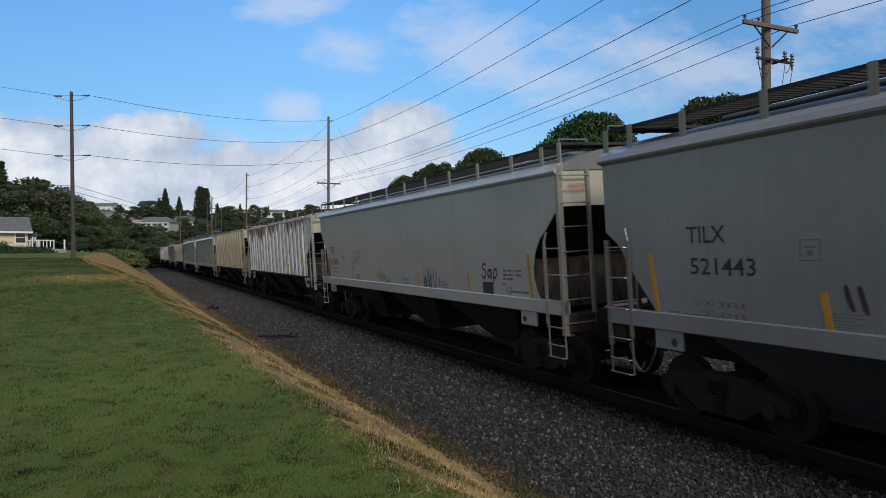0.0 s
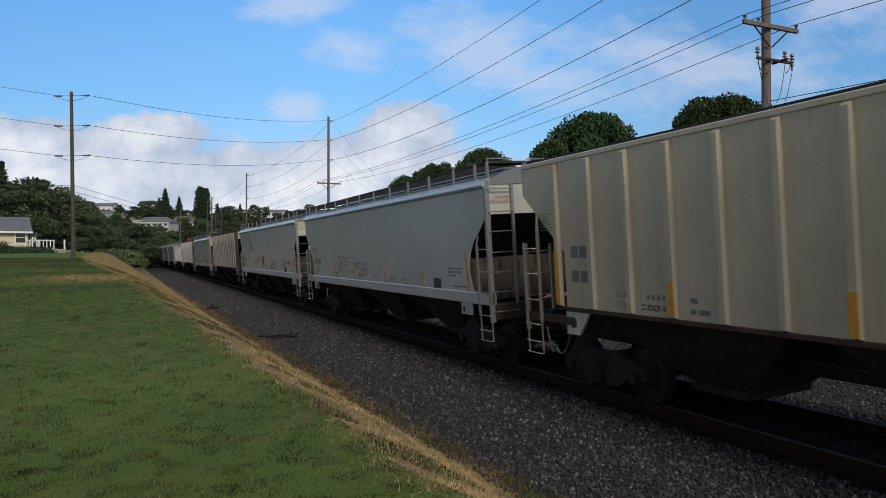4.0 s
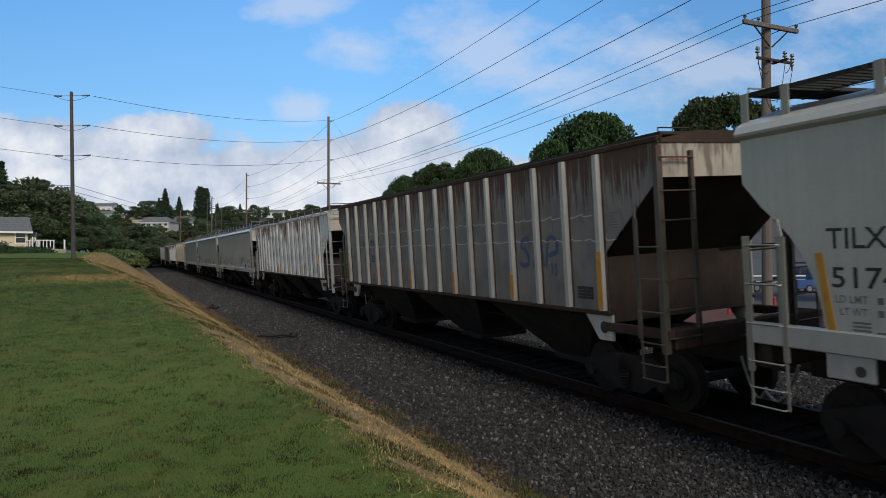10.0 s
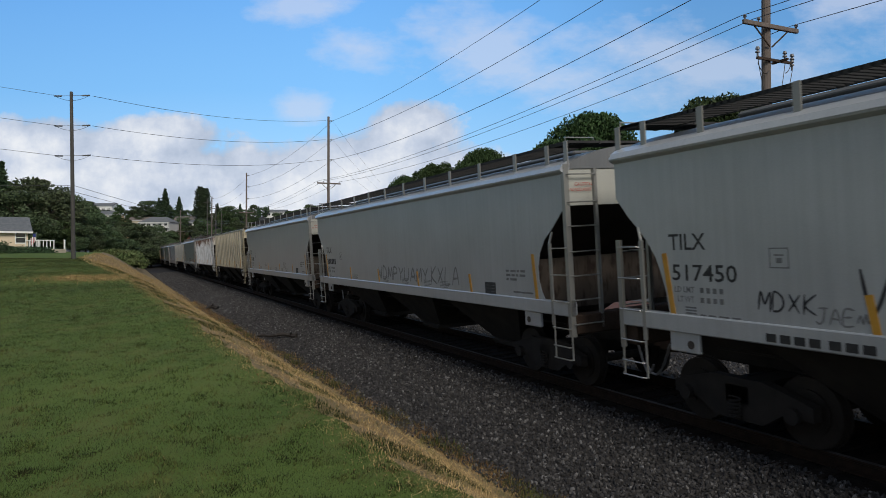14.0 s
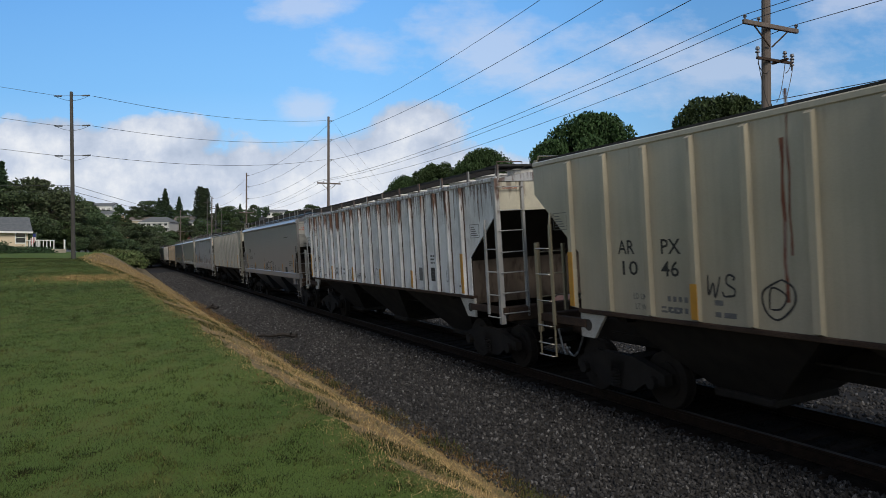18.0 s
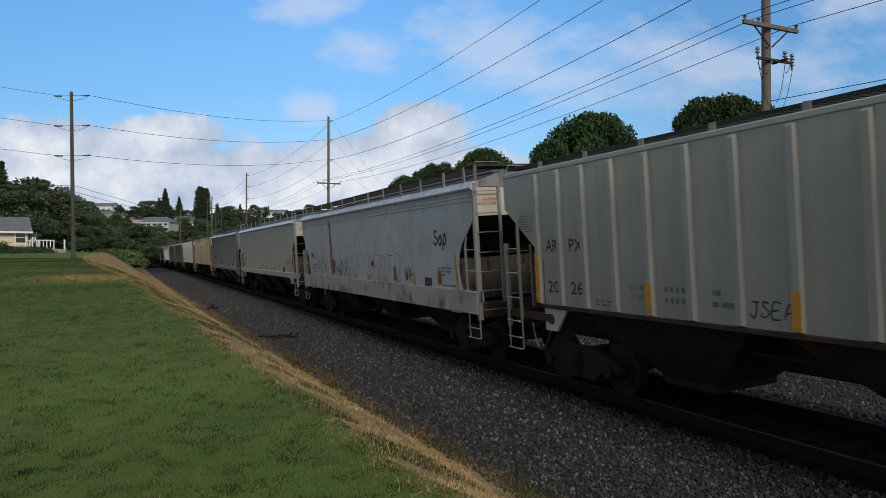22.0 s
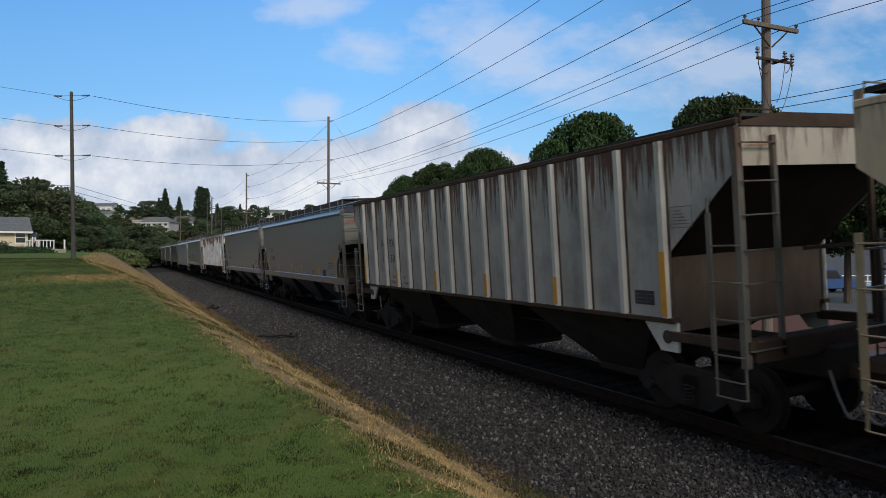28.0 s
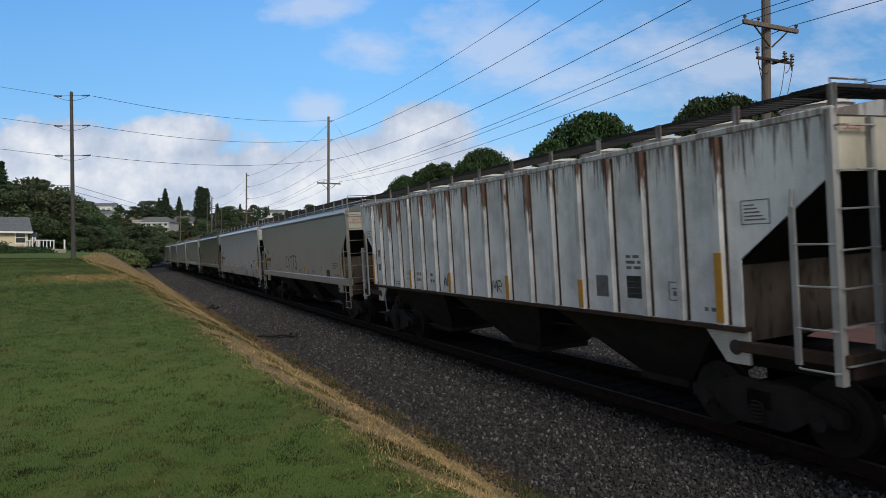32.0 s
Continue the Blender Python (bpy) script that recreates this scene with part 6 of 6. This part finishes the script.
# car: word, metres ahead of its back end, height of the foot, height, pitch, colour, width
TAGS = {
    0: [("\\\\", 4.0, 1.89, 0.28, 0.15, "black", 0.05), ("~", 5.31, 1.9, .3, .4, "grey", .04)],
    1: [("Sap", 13.35, 2.02, 0.30, 0.26, "black", 0.036), ("SAP", 3.95, 2.2, 0.42, 0.32, "grey", 0.035), ("1", 3.9, 1.84, 0.26, 0.2, "black", 0.04), ("WWV", 10.1, 1.6, 0.56, 0.3, "black", 0.028), ("TH", 11.0, 1.72, 0.2, 0.15, "black", 0.022), ("nMA", 6.35, 1.7, 0.26, 0.28, "grey", 0.03), ("-n", 13.3, 1.72, 0.2, 0.3, "grey", 0.022), ("no", 14.2, 1.72, 0.22, 0.25, "grey", 0.022)],
    2: [("DAS", 9.59, 1.72, 0.3, 0.22, "black", 0.025), ("BABY", 4.89, 1.70, 0.22, 0.16, "black", 0.02), ("~~", 5.99, 1.75, 0.2, 0.3, "grey", 0.02)],
    4: [("LRP", 4.31, 1.85, 0.55, 0.5, "grey", 0.05), ("nJ~", 5.71, 1.9, 0.5, 0.5, "grey", 0.04), ("SBB", 7.11, 1.85, .4, .35, "grey", .035)],
    5: [("@", 0.6, 3.03, 0.44, 0.4, "grey", 0.035), ("L", 1.17, 3.13, 0.56, 0.36, "grey", 0.045), ("Y", 1.42, 3.42, 0.34, 0.22, "grey", 0.04), ("L", 1.66, 3.12, 0.29, 0.32, "grey", 0.04), ("V", 1.96, 3.24, 0.34, 0.34, "grey", 0.045), ("N", 2.1, 2.68, 0.52, 0.26, "grey", 0.045), ("13", 1.46, 2.93, 0.17, 0.1, "grey", 0.022),
        ("S", 2.80, 2.78, 0.8, 0.72, "grey", 0.085), ("a", 3.40, 2.87, 0.70, 0.46, "grey", 0.06), ("p", 3.82, 2.95, 0.62, 0.46, "grey", 0.075), ("13", 4.04, 2.7, 0.18, 0.13, "grey", 0.03), ("@", 4.20, 2.72, 0.46, 0.42, "grey", 0.065),
        ("v", 7.62, 1.95, 0.42, 0.42, "maroon", 0.16), (")", 8.22, 1.95, 0.5, 0.6, "black", 0.045), ("LOAN", 9.71, 1.85, 0.42, 0.38, "teal", 0.06), ("SNA", 11.41, 1.88, 0.45, 0.35, "grey", 0.015), ("Sap", 12.92, 1.95, 0.4, 0.3, "grey", 0.05), ("~~", 13.93, 2.0, 0.3, 0.3, "red", 0.05), ("~x", 6.34, 2.1, 0.4, 0.4, "red", 0.05), ("ooC~", 4.92, 1.95, 0.35, 0.35, "grey", 0.04), ("1", 9.16, 3.0, 0.2, 0.2, "grey", 0.03)],
    7: [("n", 3.84, 1.58, 1.38, 0.5, "black", 0.04), ("-", 3.64, 2.3, 0.12, 0.65, "black", 0.035), ("L", 4.40, 1.61, 1.36, 0.85, "black", 0.04), ("V", 4.86, 1.66, 0.72, 0.72, "black", 0.026), ("n", 5.24, 2.55, 0.42, 0.36, "black", 0.05), ("C", 5.72, 1.76, 1.0, 1.0, "black", 0.042), ("-", 4.6, 2.5, 0.12, 5.6, "grey", 0.022),
        ("F", 8.96, 2.0, 0.72, 0.55, "black", 0.045), ("C", 9.28, 2.08, 0.27, 0.32, "black", 0.035), ("U", 9.62, 2.1, 0.6, 0.85, "black", 0.042), ("S", 10.45, 1.92, 0.72, 0.9, "black", 0.045), ("E", 11.35, 2.02, 0.46, 0.8, "black", 0.05), ("R", 12.15, 1.8, 0.5, 0.55, "black", 0.04), ("-", 7.85, 3.42, 0.05, 0.7, "black", 0.03), ("-", 10.2, 2.82, 0.05, 0.55, "grey", 0.06), ("o", 10.3, 2.85, 0.14, 0.15, "grey", 0.05)],
    8: [("SAP", 12.25, 2.28, 0.52, 0.47, "blue", 0.07), ("13", 13.3, 2.15, 0.2, 0.12, "blue", 0.03), ("~" * 15, 1.7, 2.72, 0.07, 0.9, "pale", 0.012), ("~" * 14, 2.0, 3.12, 0.08, 0.9, "pale", 0.010), ("~~", 9.7, 1.85, 0.3, 0.3, "grey", 0.025), ("nA", 10.6, 1.8, 0.3, 0.3, "grey", 0.02)],
    9: [("PaM", 0.2, 3.2, 0.42, 0.3, "black", 0.035), ("~V", 0.45, 3.12, 0.26, 0.26, "black", 0.028), ("~~", 1.35, 1.66, 0.2, 0.3, "pale", 0.04), ("~", 9.9, 2.7, 0.15, 0.3, "black", 0.05)],
    10: [("MDXK", 2.55, 1.84, 0.22, 0.2, "black", 0.022), ("JAE~", 3.3, 1.74, 0.18, 0.16, "grey", 0.018), ("VEWM", 3.8, 1.88, 0.48, 0.46, "black", 0.032), ("WEXLE", 6.82, 1.92, 0.55, 0.3, "black", 0.03), ("LEVWM", 10.9, 1.83, 0.62, 0.36, "black", 0.036), ("KVU", 12.6, 2.1, 0.27, 0.33, "black", 0.03)],
    11: [("WDMPYUAMY", 6.7, 1.8, 0.36, 0.42, "grey", 0.045), ("KXLA", 10.6, 1.8, 0.42, 0.4, "grey", 0.04), ("~", 1.1, 1.8, .3, .4, "grey", .03)],
    12: [("~", 5.71, 1.85, .25, .5, "grey", .03), ("nV", 10.71, 1.85, .3, .3, "grey", .03)],
    13: [("WS", 4.14, 1.96, 0.28, 0.28, "black", 0.022), ("O", 5.0, 1.72, 0.5, 0.6, "black", 0.022), ("D", 5.15, 1.85, 0.25, 0.32, "black", 0.02), ("J", 8.4, 1.62, 0.58, 0.26, "black", 0.024), ("OSA", 8.75, 1.64, 0.5, 0.42, "black", 0.026), ("YR", 11.9, 1.7, 0.35, 0.3, "black", 0.026)],
    14: [("N", 5.99, 1.7, .3, .3, "black", .025), ("WM~", 6.79, 1.72, .2, .3, "black", .02), ("~n", 8.3, 1.8, .3, .3, "grey", .025), ("o~", 4.19, 1.75, .3, .3, "grey", .025)],
    15: [("HYVL", 2.95, 1.5, .42, .34, "black", .032), ('"', 6.88, 1.78, .5, .3, "black", .035), ("METER", 7.3, 1.57, 0.54, 0.46, "black", 0.045), ('"', 9.76, 1.5, .45, .3, "black", .035), ("-", 12.28, 3.2, .3, 1.2, "black", .02)],
    16: [("JSEA", 5.87, 1.74, .2, .16, "black", .018), ("SAA", 9.68, 1.66, .2, .18, "black", .025)],
    17: [("Sap", 14.1, 2.76, .36, .28, "black", .055), ("NnV", 2.51, 1.85, .5, .45, "grey", .04), ("M~n", 4.59, 1.7, .6, .45, "grey", .05), ("NR", 5.79, 1.75, .6, .4, "black", .03), ("VnN", 7.1, 1.78, .75, .62, "black", .018), ("EnTn", 9.3, 1.78, .75, .6, "black", .018), ("WX", 12.0, 1.8, .4, .25, "black", .03), ("~", 12.1, 1.8, .4, .5, "grey", .04), ("L", 12.69, 1.7, .3, .3, "black", .05)],
    18: [("JAX", 4.03, 2.05, .35, .3, "grey", .018), ("~", 7.8, 1.8, .3, .2, "black", .03)],
    19: [("WNNY", 5.69, 1.75, .3, .3, "black", .03)],
    20: [("vo", 2.74, 2.1, .35, .35, "black", .03)],
    24: [("WL", 6.09, 1.75, .3, .25, "black", .025), ("MR", 8.49, 1.72, .25, .22, "black", .02)],
    25: [("CYTTS", 5.91, 1.9, 0.55, 0.5, "black", 0.06)],
    28: [("nA~", 5.7, 1.8, .4, .4, "grey", .05)],
}
KIND_WORDS = {"S": "smooth-sided", "D": "curved-side", "R": "ribbed", "X": "ribbed", "B": "ribbed", "T": "tall ribbed", "C": "smooth banded"}


def colour_word(c, rust):
    r, g, b = c
    tone = "rust-brown" if r < 0.2 and r > b * 1.4 else "dark grey" if r < 0.25 else "slate-blue grey" if b > r * 1.12 and r < 0.4 else "tan" if r > b * 1.3 else "white" if min(c) > 0.64 else "light grey" if r > 0.45 else "grey"
    return ("rust-streaked " if rust > 0.35 else "") + tone


# ---- the train ----
TRAIN = []


def assemble_train():
    for i, (front, back, kind, colour, rust) in enumerate(CARS):
        base = TEMPLATES[{"C": "S"}.get(kind, kind)]
        middle = (front + back) / 2
        half = {"S": HALF_S, "C": HALF_S, "D": HALF_D}.get(kind, HALF_R)
        base.scale = ((back - front) / (2 * half), 1, 1)
        car = copy_thing(base, car_pose(middle))
        for o in car.children_recursive:
            name = o.name.split(".")[0]
            # end panels face the sun: its warm light is added to their colour
            if name == "end_panel" and kind == "X":
                o.color = (0.52, 0.47, 0.38, 0.45)
            elif name == "end_panel":
                o.color = (min(colour[0] + 0.12, 0.66), min(colour[1] + 0.10, 0.62), min(colour[2] + 0.03, 0.50), rust * 0.7)
            elif name in ("roof", "hatch"):
                o.color = (*(c * (0.3 if name == "hatch" else 0.5) + 0.01 for c in colour), rust * 0.8)
            elif name == "eave":
                o.color = (*(min(c * 1.06 + 0.02, 0.7) for c in colour), rust * 0.8)
            elif name in ("ladder", "stile", "rung", "grab_bracket", "post", "grab_rail"):
                k = 0.3 if kind == "X" else 0.58
                o.color = (0.06, 0.045, 0.04, 0.2) if i == 6 else (*(min(c * k, 0.45) for c in (colour[0] + 0.02, colour[1], colour[2] - 0.04)), rust)
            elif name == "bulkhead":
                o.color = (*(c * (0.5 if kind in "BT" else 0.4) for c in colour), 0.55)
            # painted bays: car colour cut to 0.3, imitating shade below the sill
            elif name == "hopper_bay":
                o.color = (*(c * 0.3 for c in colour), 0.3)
            elif name == "side_post":
                o.color = (0.54, 0.53, 0.51, rust * 0.4) if kind == "X" and i != 6 else (0.38, 0.35, 0.33, 0.3) if i == 6 else (*(c * (0.8 if rust > 0.3 else 0.95) for c in colour), min(rust * 1.6, 0.95))
            else:
                o.color = (*colour, rust)
        words = "with sprayed graffiti" if len(TAGS.get(i, ())) > 2 else "with stencilled markings" if i < 25 else "near the train's tail"
        tagged(car, f"{colour_word(colour, rust)} {KIND_WORDS[kind]} covered hopper railcar {words}", "railcar", "cars of the train")
        if kind in "SCD":
            mark_smooth(car, NUMBERS.get(i), half, "CMPX" if i == 17 else "TILX")
            if i == 12:
                lettering(car, "5174", -half + 1.11, 2.16, 0.225, LETTER, width=0.74, label="black car number")
                bars(car, -half + 1.92, 2.17, [[0.13, 0.13]], LETTER, tall=0.2)
        else:
            mark_ribbed(car, NUMBERS.get(i), kind in "XT", 0.35 if i == 16 else -0.23 if i == 13 else 0.0, i in (2, 9))
        for word, x, z, tall, pitch, paint, wide in TAGS.get(i, ()):
            spray(car, word.replace("/", "1").replace("l", "1").replace("x", "X").replace("r", "R"), -half + x, z, tall, pitch, paint, -1.6085 if kind in "SCD" else -1.585, wide)
        if i == 10:
            bars(car, -half + 2.66, 1.47, [[0.14] * 4 + [0.0] + [0.14] * 3], LETTER, y=-1.6445, tall=0.10)
            bars(car, -half + 8.67, 1.47, [[0.10] * 6 + [0.0] + [0.10] * 4 + [0.0] + [0.10] * 5], LETTER, y=-1.6445, tall=0.09)
        if i == 13:
            for dx, low, w in ((5.40, 1.95, 0.05), (5.49, 2.5, 0.03)):
                bm = bmesh.new()
                prism(bm, [(-half + dx - w * (1 - 0.1 * k) / 2 + 0.012 * math.sin(2.1 * k), low + k * 0.24) for k in range(9)] + [(-half + dx + w * (1 + 0.08 * k) / 2 + 0.012 * math.sin(1.7 * k + 1), low + k * 0.24) for k in range(8, -1, -1)], -1.584, -1.582)
                part("rust_stain", bm, RUST_RED, car, "reddish-brown run of rust")
        if kind == "C":
            band_car(car, ((-H + 4.4, 1.72, 0.30, 2.3, RUST_RED), (-H + 4.65, 1.72, 0.5, 0.7, RUST_RED), (-H + 5.6, 1.73, 0.2, 0.35, RUST_RED), (-H + 9.2, 2.15, 0.35, 0.2, RUST_RED), (-H + 11.2, 1.73, 0.3, 0.5, RUST_RED), (H - 2.1, 1.73, 0.3, 0.45, RUST_RED)) if i == 17 else ())
        sets = [o for o in car.children if o.name.startswith("wheelset")]
        TRAIN.append((car, middle, sets))
    for base in TEMPLATES.values():
        for o in (*base.children_recursive, base):
            bpy.data.objects.remove(o)


assemble_train()


# ---- fine cover: stones, grass, straw ----
def scatter_stones(name, count, place, size, label, seed, mat=None):
    """Angular stones lying on the ballast, joined as one."""
    r = np.random.default_rng(seed)
    t = (1 + 5 ** 0.5) / 2
    ico = np.array([(-1, t, 0), (1, t, 0), (-1, -t, 0), (1, -t, 0), (0, -1, t), (0, 1, t), (0, -1, -t), (0, 1, -t), (t, 0, -1), (t, 0, 1), (-t, 0, -1), (-t, 0, 1)]) / 1.9
    tri = np.array([(0, 11, 5), (0, 5, 1), (0, 1, 7), (0, 7, 10), (0, 10, 11), (1, 5, 9), (5, 11, 4), (11, 10, 2), (10, 7, 6), (7, 1, 8), (3, 9, 4), (3, 4, 2), (3, 2, 6), (3, 6, 8), (3, 8, 9), (4, 9, 5), (2, 4, 11), (6, 2, 10), (8, 6, 7), (9, 8, 1)])
    verts, faces = [], []
    for i in range(count):
        p, k = place(r)
        q = Euler(r.uniform(0, 6.28, 3)).to_matrix()
        v = ico * (1 + r.uniform(-0.32, 0.25, (12, 1))) * (size * k * r.uniform(0.55, 1.25) * np.array([1.25, 1.0, 0.75]))
        v = v @ np.array(q).T + np.array(p)
        verts.append(v)
        faces.append(tri + 12 * i)
    me = bpy.data.meshes.new(name)
    me.from_pydata(np.concatenate(verts).tolist(), [], np.concatenate(faces).tolist())
    me.materials.append(mat or STONE)
    return tagged(new(name, me), label, "ballast", kind="stuff")


def near_side(r):
    s = 3.5 + 52 * r.random() ** 1.9
    u = -r.uniform(1.05, toe_edge(s) + 0.25 * r.random())
    p = on_track(s, u)
    return (p.x, p.y, ground_height(s, u) + 0.012), 1.0 + 0.025 * s


def far_stretch(r):
    s = 36 + 84 * r.random() ** 1.5
    u = -r.uniform(1.07, toe_edge(s))
    p = on_track(s, u)
    return (p.x, p.y, ground_height(s, u) + 0.01), 1.0 + 0.012 * s


def far_side(r):
    s = 1 + 30 * r.random()
    u = r.uniform(0.95, 7.6)
    p = on_track(s, u)
    return (p.x, p.y, ground_height(s, u) + 0.012), 1.15


def between(r):
    s = 4 + 20 * r.random()
    u = r.uniform(-1.3, 1.0)
    p = on_track(s, u)
    return (p.x, p.y, ballast_height(u) + 0.004), 0.9


scatter_stones("ballast_stones", 42000, near_side, 0.0215, "loose angular grey ballast stones beside the track", 1)
scatter_stones("ballast_stones", 12000, far_stretch, 0.034, "grey ballast stones along the distant track", 4)
scatter_stones("ballast_stones", 13000, far_side, 0.034, "loose angular grey ballast stones beyond the track", 2)
# these stones carry the under-train shade in their colour
scatter_stones("ballast_stones", 2500, between, 0.030, "ballast stones between the ties, darkened for the train's shade", 3, SHADE_BALLAST)


def scatter_blades(name, count, place, tall, wide, mat, label, category, seed, lie=0.5):
    r = np.random.default_rng(seed)
    pts = [place(r) for _ in range(count)]
    p = np.array([a for a, _ in pts])
    k = np.array([b for _, b in pts])[:, None]
    a = r.uniform(0, 6.283, count)
    lean = np.stack([np.cos(a), np.sin(a), np.zeros(count)], 1) * r.uniform(0.1, lie * 2, (count, 1))
    up = lean + np.array([0, 0, 1.0])
    up /= np.linalg.norm(up, axis=1)[:, None]
    b = a + math.pi / 2 + r.uniform(-0.6, 0.6, count)
    side = np.stack([np.cos(b), np.sin(b), np.zeros(count)], 1) * wide * k
    tip = p + up * tall * k * r.uniform(0.6, 1.3, (count, 1))
    verts = np.stack([p - side, p + side, tip], 1).reshape(-1, 3)
    me = bpy.data.meshes.new(name)
    me.from_pydata(verts.tolist(), [], np.arange(3 * count).reshape(-1, 3).tolist())
    me.materials.append(mat)
    return tagged(new(name, me), label, category, kind="stuff")


def on_lawn(r):
    d = 3.6 + 44 * r.random() ** 2.8
    for _ in range(20):
        x = r.uniform(-0.68, 0.10) * d
        q = Vector((x, d, 0)) - ACROSS * OFFSET
        s, u = q.dot(ALONG), q.dot(ACROSS)
        if u < -lawn_edge(s) + 0.12:
            break
    tuft = noise.noise((x * 4.0, d * 4.0, 0)) + 0.6 * noise.noise((x * 11.0, d * 11.0, 5))
    return (x, d, ground_height(s, u) - 0.004), (0.8 + 0.038 * d) * (0.85 + 0.75 * max(tuft, -0.2))


def on_bank(r):
    s = 2.5 + 42 * r.random() ** 2.0
    e, t = lawn_edge(s), toe_edge(s)
    u = -(t - 0.08 + (e - t + 0.1) * r.random() + (abs(r.normal()) * 0.16 if r.random() < 0.25 else 0))
    p = on_track(s, u)
    return (p.x, p.y, ground_height(s, u) - 0.002), 0.9 + 0.03 * s


def on_far_bank(r):
    s = 40 + 45 * r.random()
    e, t = lawn_edge(s), toe_edge(s)
    u = -(t + (e - t + 0.3) * r.random())
    p = on_track(s, u)
    return (p.x, p.y, ground_height(s, u) - 0.01), 2.4


def on_foot(r):
    s = 2.5 + 42 * r.random() ** 1.6
    wave = noise.noise((s * 0.55, 12.3, 0)) + 0.5 * noise.noise((s * 2.1, 2.3, 0))
    u = -(toe_edge(s) + 0.12 - (0.34 + 0.3 * wave) * r.random() + r.normal() * 0.07)
    p = on_track(s, u)
    return (p.x, p.y, ground_height(s, u) + 0.004), 0.9 + 0.03 * s


def on_bank_edge(r):
    for _ in range(30):
        s = 2.5 + 40 * r.random() ** 1.6
        e, t = lawn_edge(s), toe_edge(s)
        k = r.random() ** 1.7
        u = -(e - (e - t) * k)
        if noise.noise((s * 1.1, u * 1.6, 4.0)) > 0.05 + 0.25 * k:
            break
    p = on_track(s, u)
    return (p.x, p.y, ground_height(s, u) + 0.006), 0.9 + 0.04 * s


def spilled(r):
    s = 2.5 + 40 * r.random() ** 1.6
    u = -(lawn_edge(s) + abs(r.normal()) * 0.14)
    p = on_track(s, u)
    return (p.x, p.y, ground_height(s, u) + 0.012), 0.9 + 0.03 * s


def dry_patch(r):
    x, y = -12.6 + 0.95 * r.normal(), 25.0 + 0.9 * r.normal()
    q = Vector((x, y, 0)) - ACROSS * OFFSET
    return (x, y, ground_height(q.dot(ALONG), q.dot(ACROSS)) - 0.01), 2.0


def on_toe(r):
    s = 3 + 30 * r.random()
    u = -(toe_edge(s) + r.normal() * 0.10 - 0.02)
    p = on_track(s, u)
    return (p.x, p.y, ground_height(s, u) - 0.002), r.uniform(0.6, 1.6) * (1 if noise.noise((s * 0.9, 7, 0)) > 0.1 else 0.4)


scatter_blades("grass", 230000, on_lawn, 0.026, 0.0036, BLADE, "short mown green grass of the lawn", "grass", 11, 1.0)
scatter_blades("dry_grass", 160000, on_bank, 0.06, 0.0027, STRAW, "dry straw-coloured cut grass on the bank", "grass", 12, 4.0)
scatter_blades("dry_grass", 14000, on_far_bank, 0.09, 0.005, STRAW, "dry straw-coloured grass on the far bank", "grass", 14, 2.0)
scatter_blades("dry_grass", 7000, dry_patch, 0.05, 0.005, STRAW, "dry straw-coloured patch on the lawn", "grass", 15, 2.5)
scatter_blades("dead_grass", 26000, on_foot, 0.085, 0.0032, BROWN_STRAW, "brown dead grass and leaf litter at the bank's foot", "grass", 16, 3.0)
scatter_blades("grass", 30000, on_bank_edge, 0.035, 0.0034, BLADE, "green grass tufts creeping over the dry bank", "grass", 17, 0.8)
scatter_blades("dry_grass", 9000, spilled, 0.028, 0.0022, STRAW, "loose straw cuttings on the lawn's edge", "grass", 18, 3.0)
scatter_blades("weeds", 7000, on_toe, 0.13, 0.004, BLADE, "green weeds along the foot of the bank", "weeds", 13, 0.6)


# ---- movement ----
def motions():
    walk(BACKDROP, [(0, pose(*EYE)), (16, pose(*EYE, 0, 0, -0.95)), (32, pose(*EYE, 0, 0, -1.9))])
    for car, middle, sets in TRAIN:
        walk(car, [(t, car_pose(middle - train_advance(t))) for t in range(-1, 34)])
        # the wheels turn while the car is near
        near = [k / 30 for k in range(0, 961) if -3 < middle - train_advance(k / 30) < 34]
        for w in sets:
            home = w.matrix_basis.translation.copy()
            times = ([0.0] if near and near[0] > 0 else []) + near + ([32.0] if near and near[-1] < 32 else [])
            if not near:
                continue
            rows = []
            for t in times:
                t2 = min(max(t, near[0]), near[-1])
                rows.append((t, Matrix.Translation(home) @ Matrix.Rotation(train_advance(t2) / 0.457 % (2 * math.pi), 4, "Y")))
            walk(w, rows)


motions()
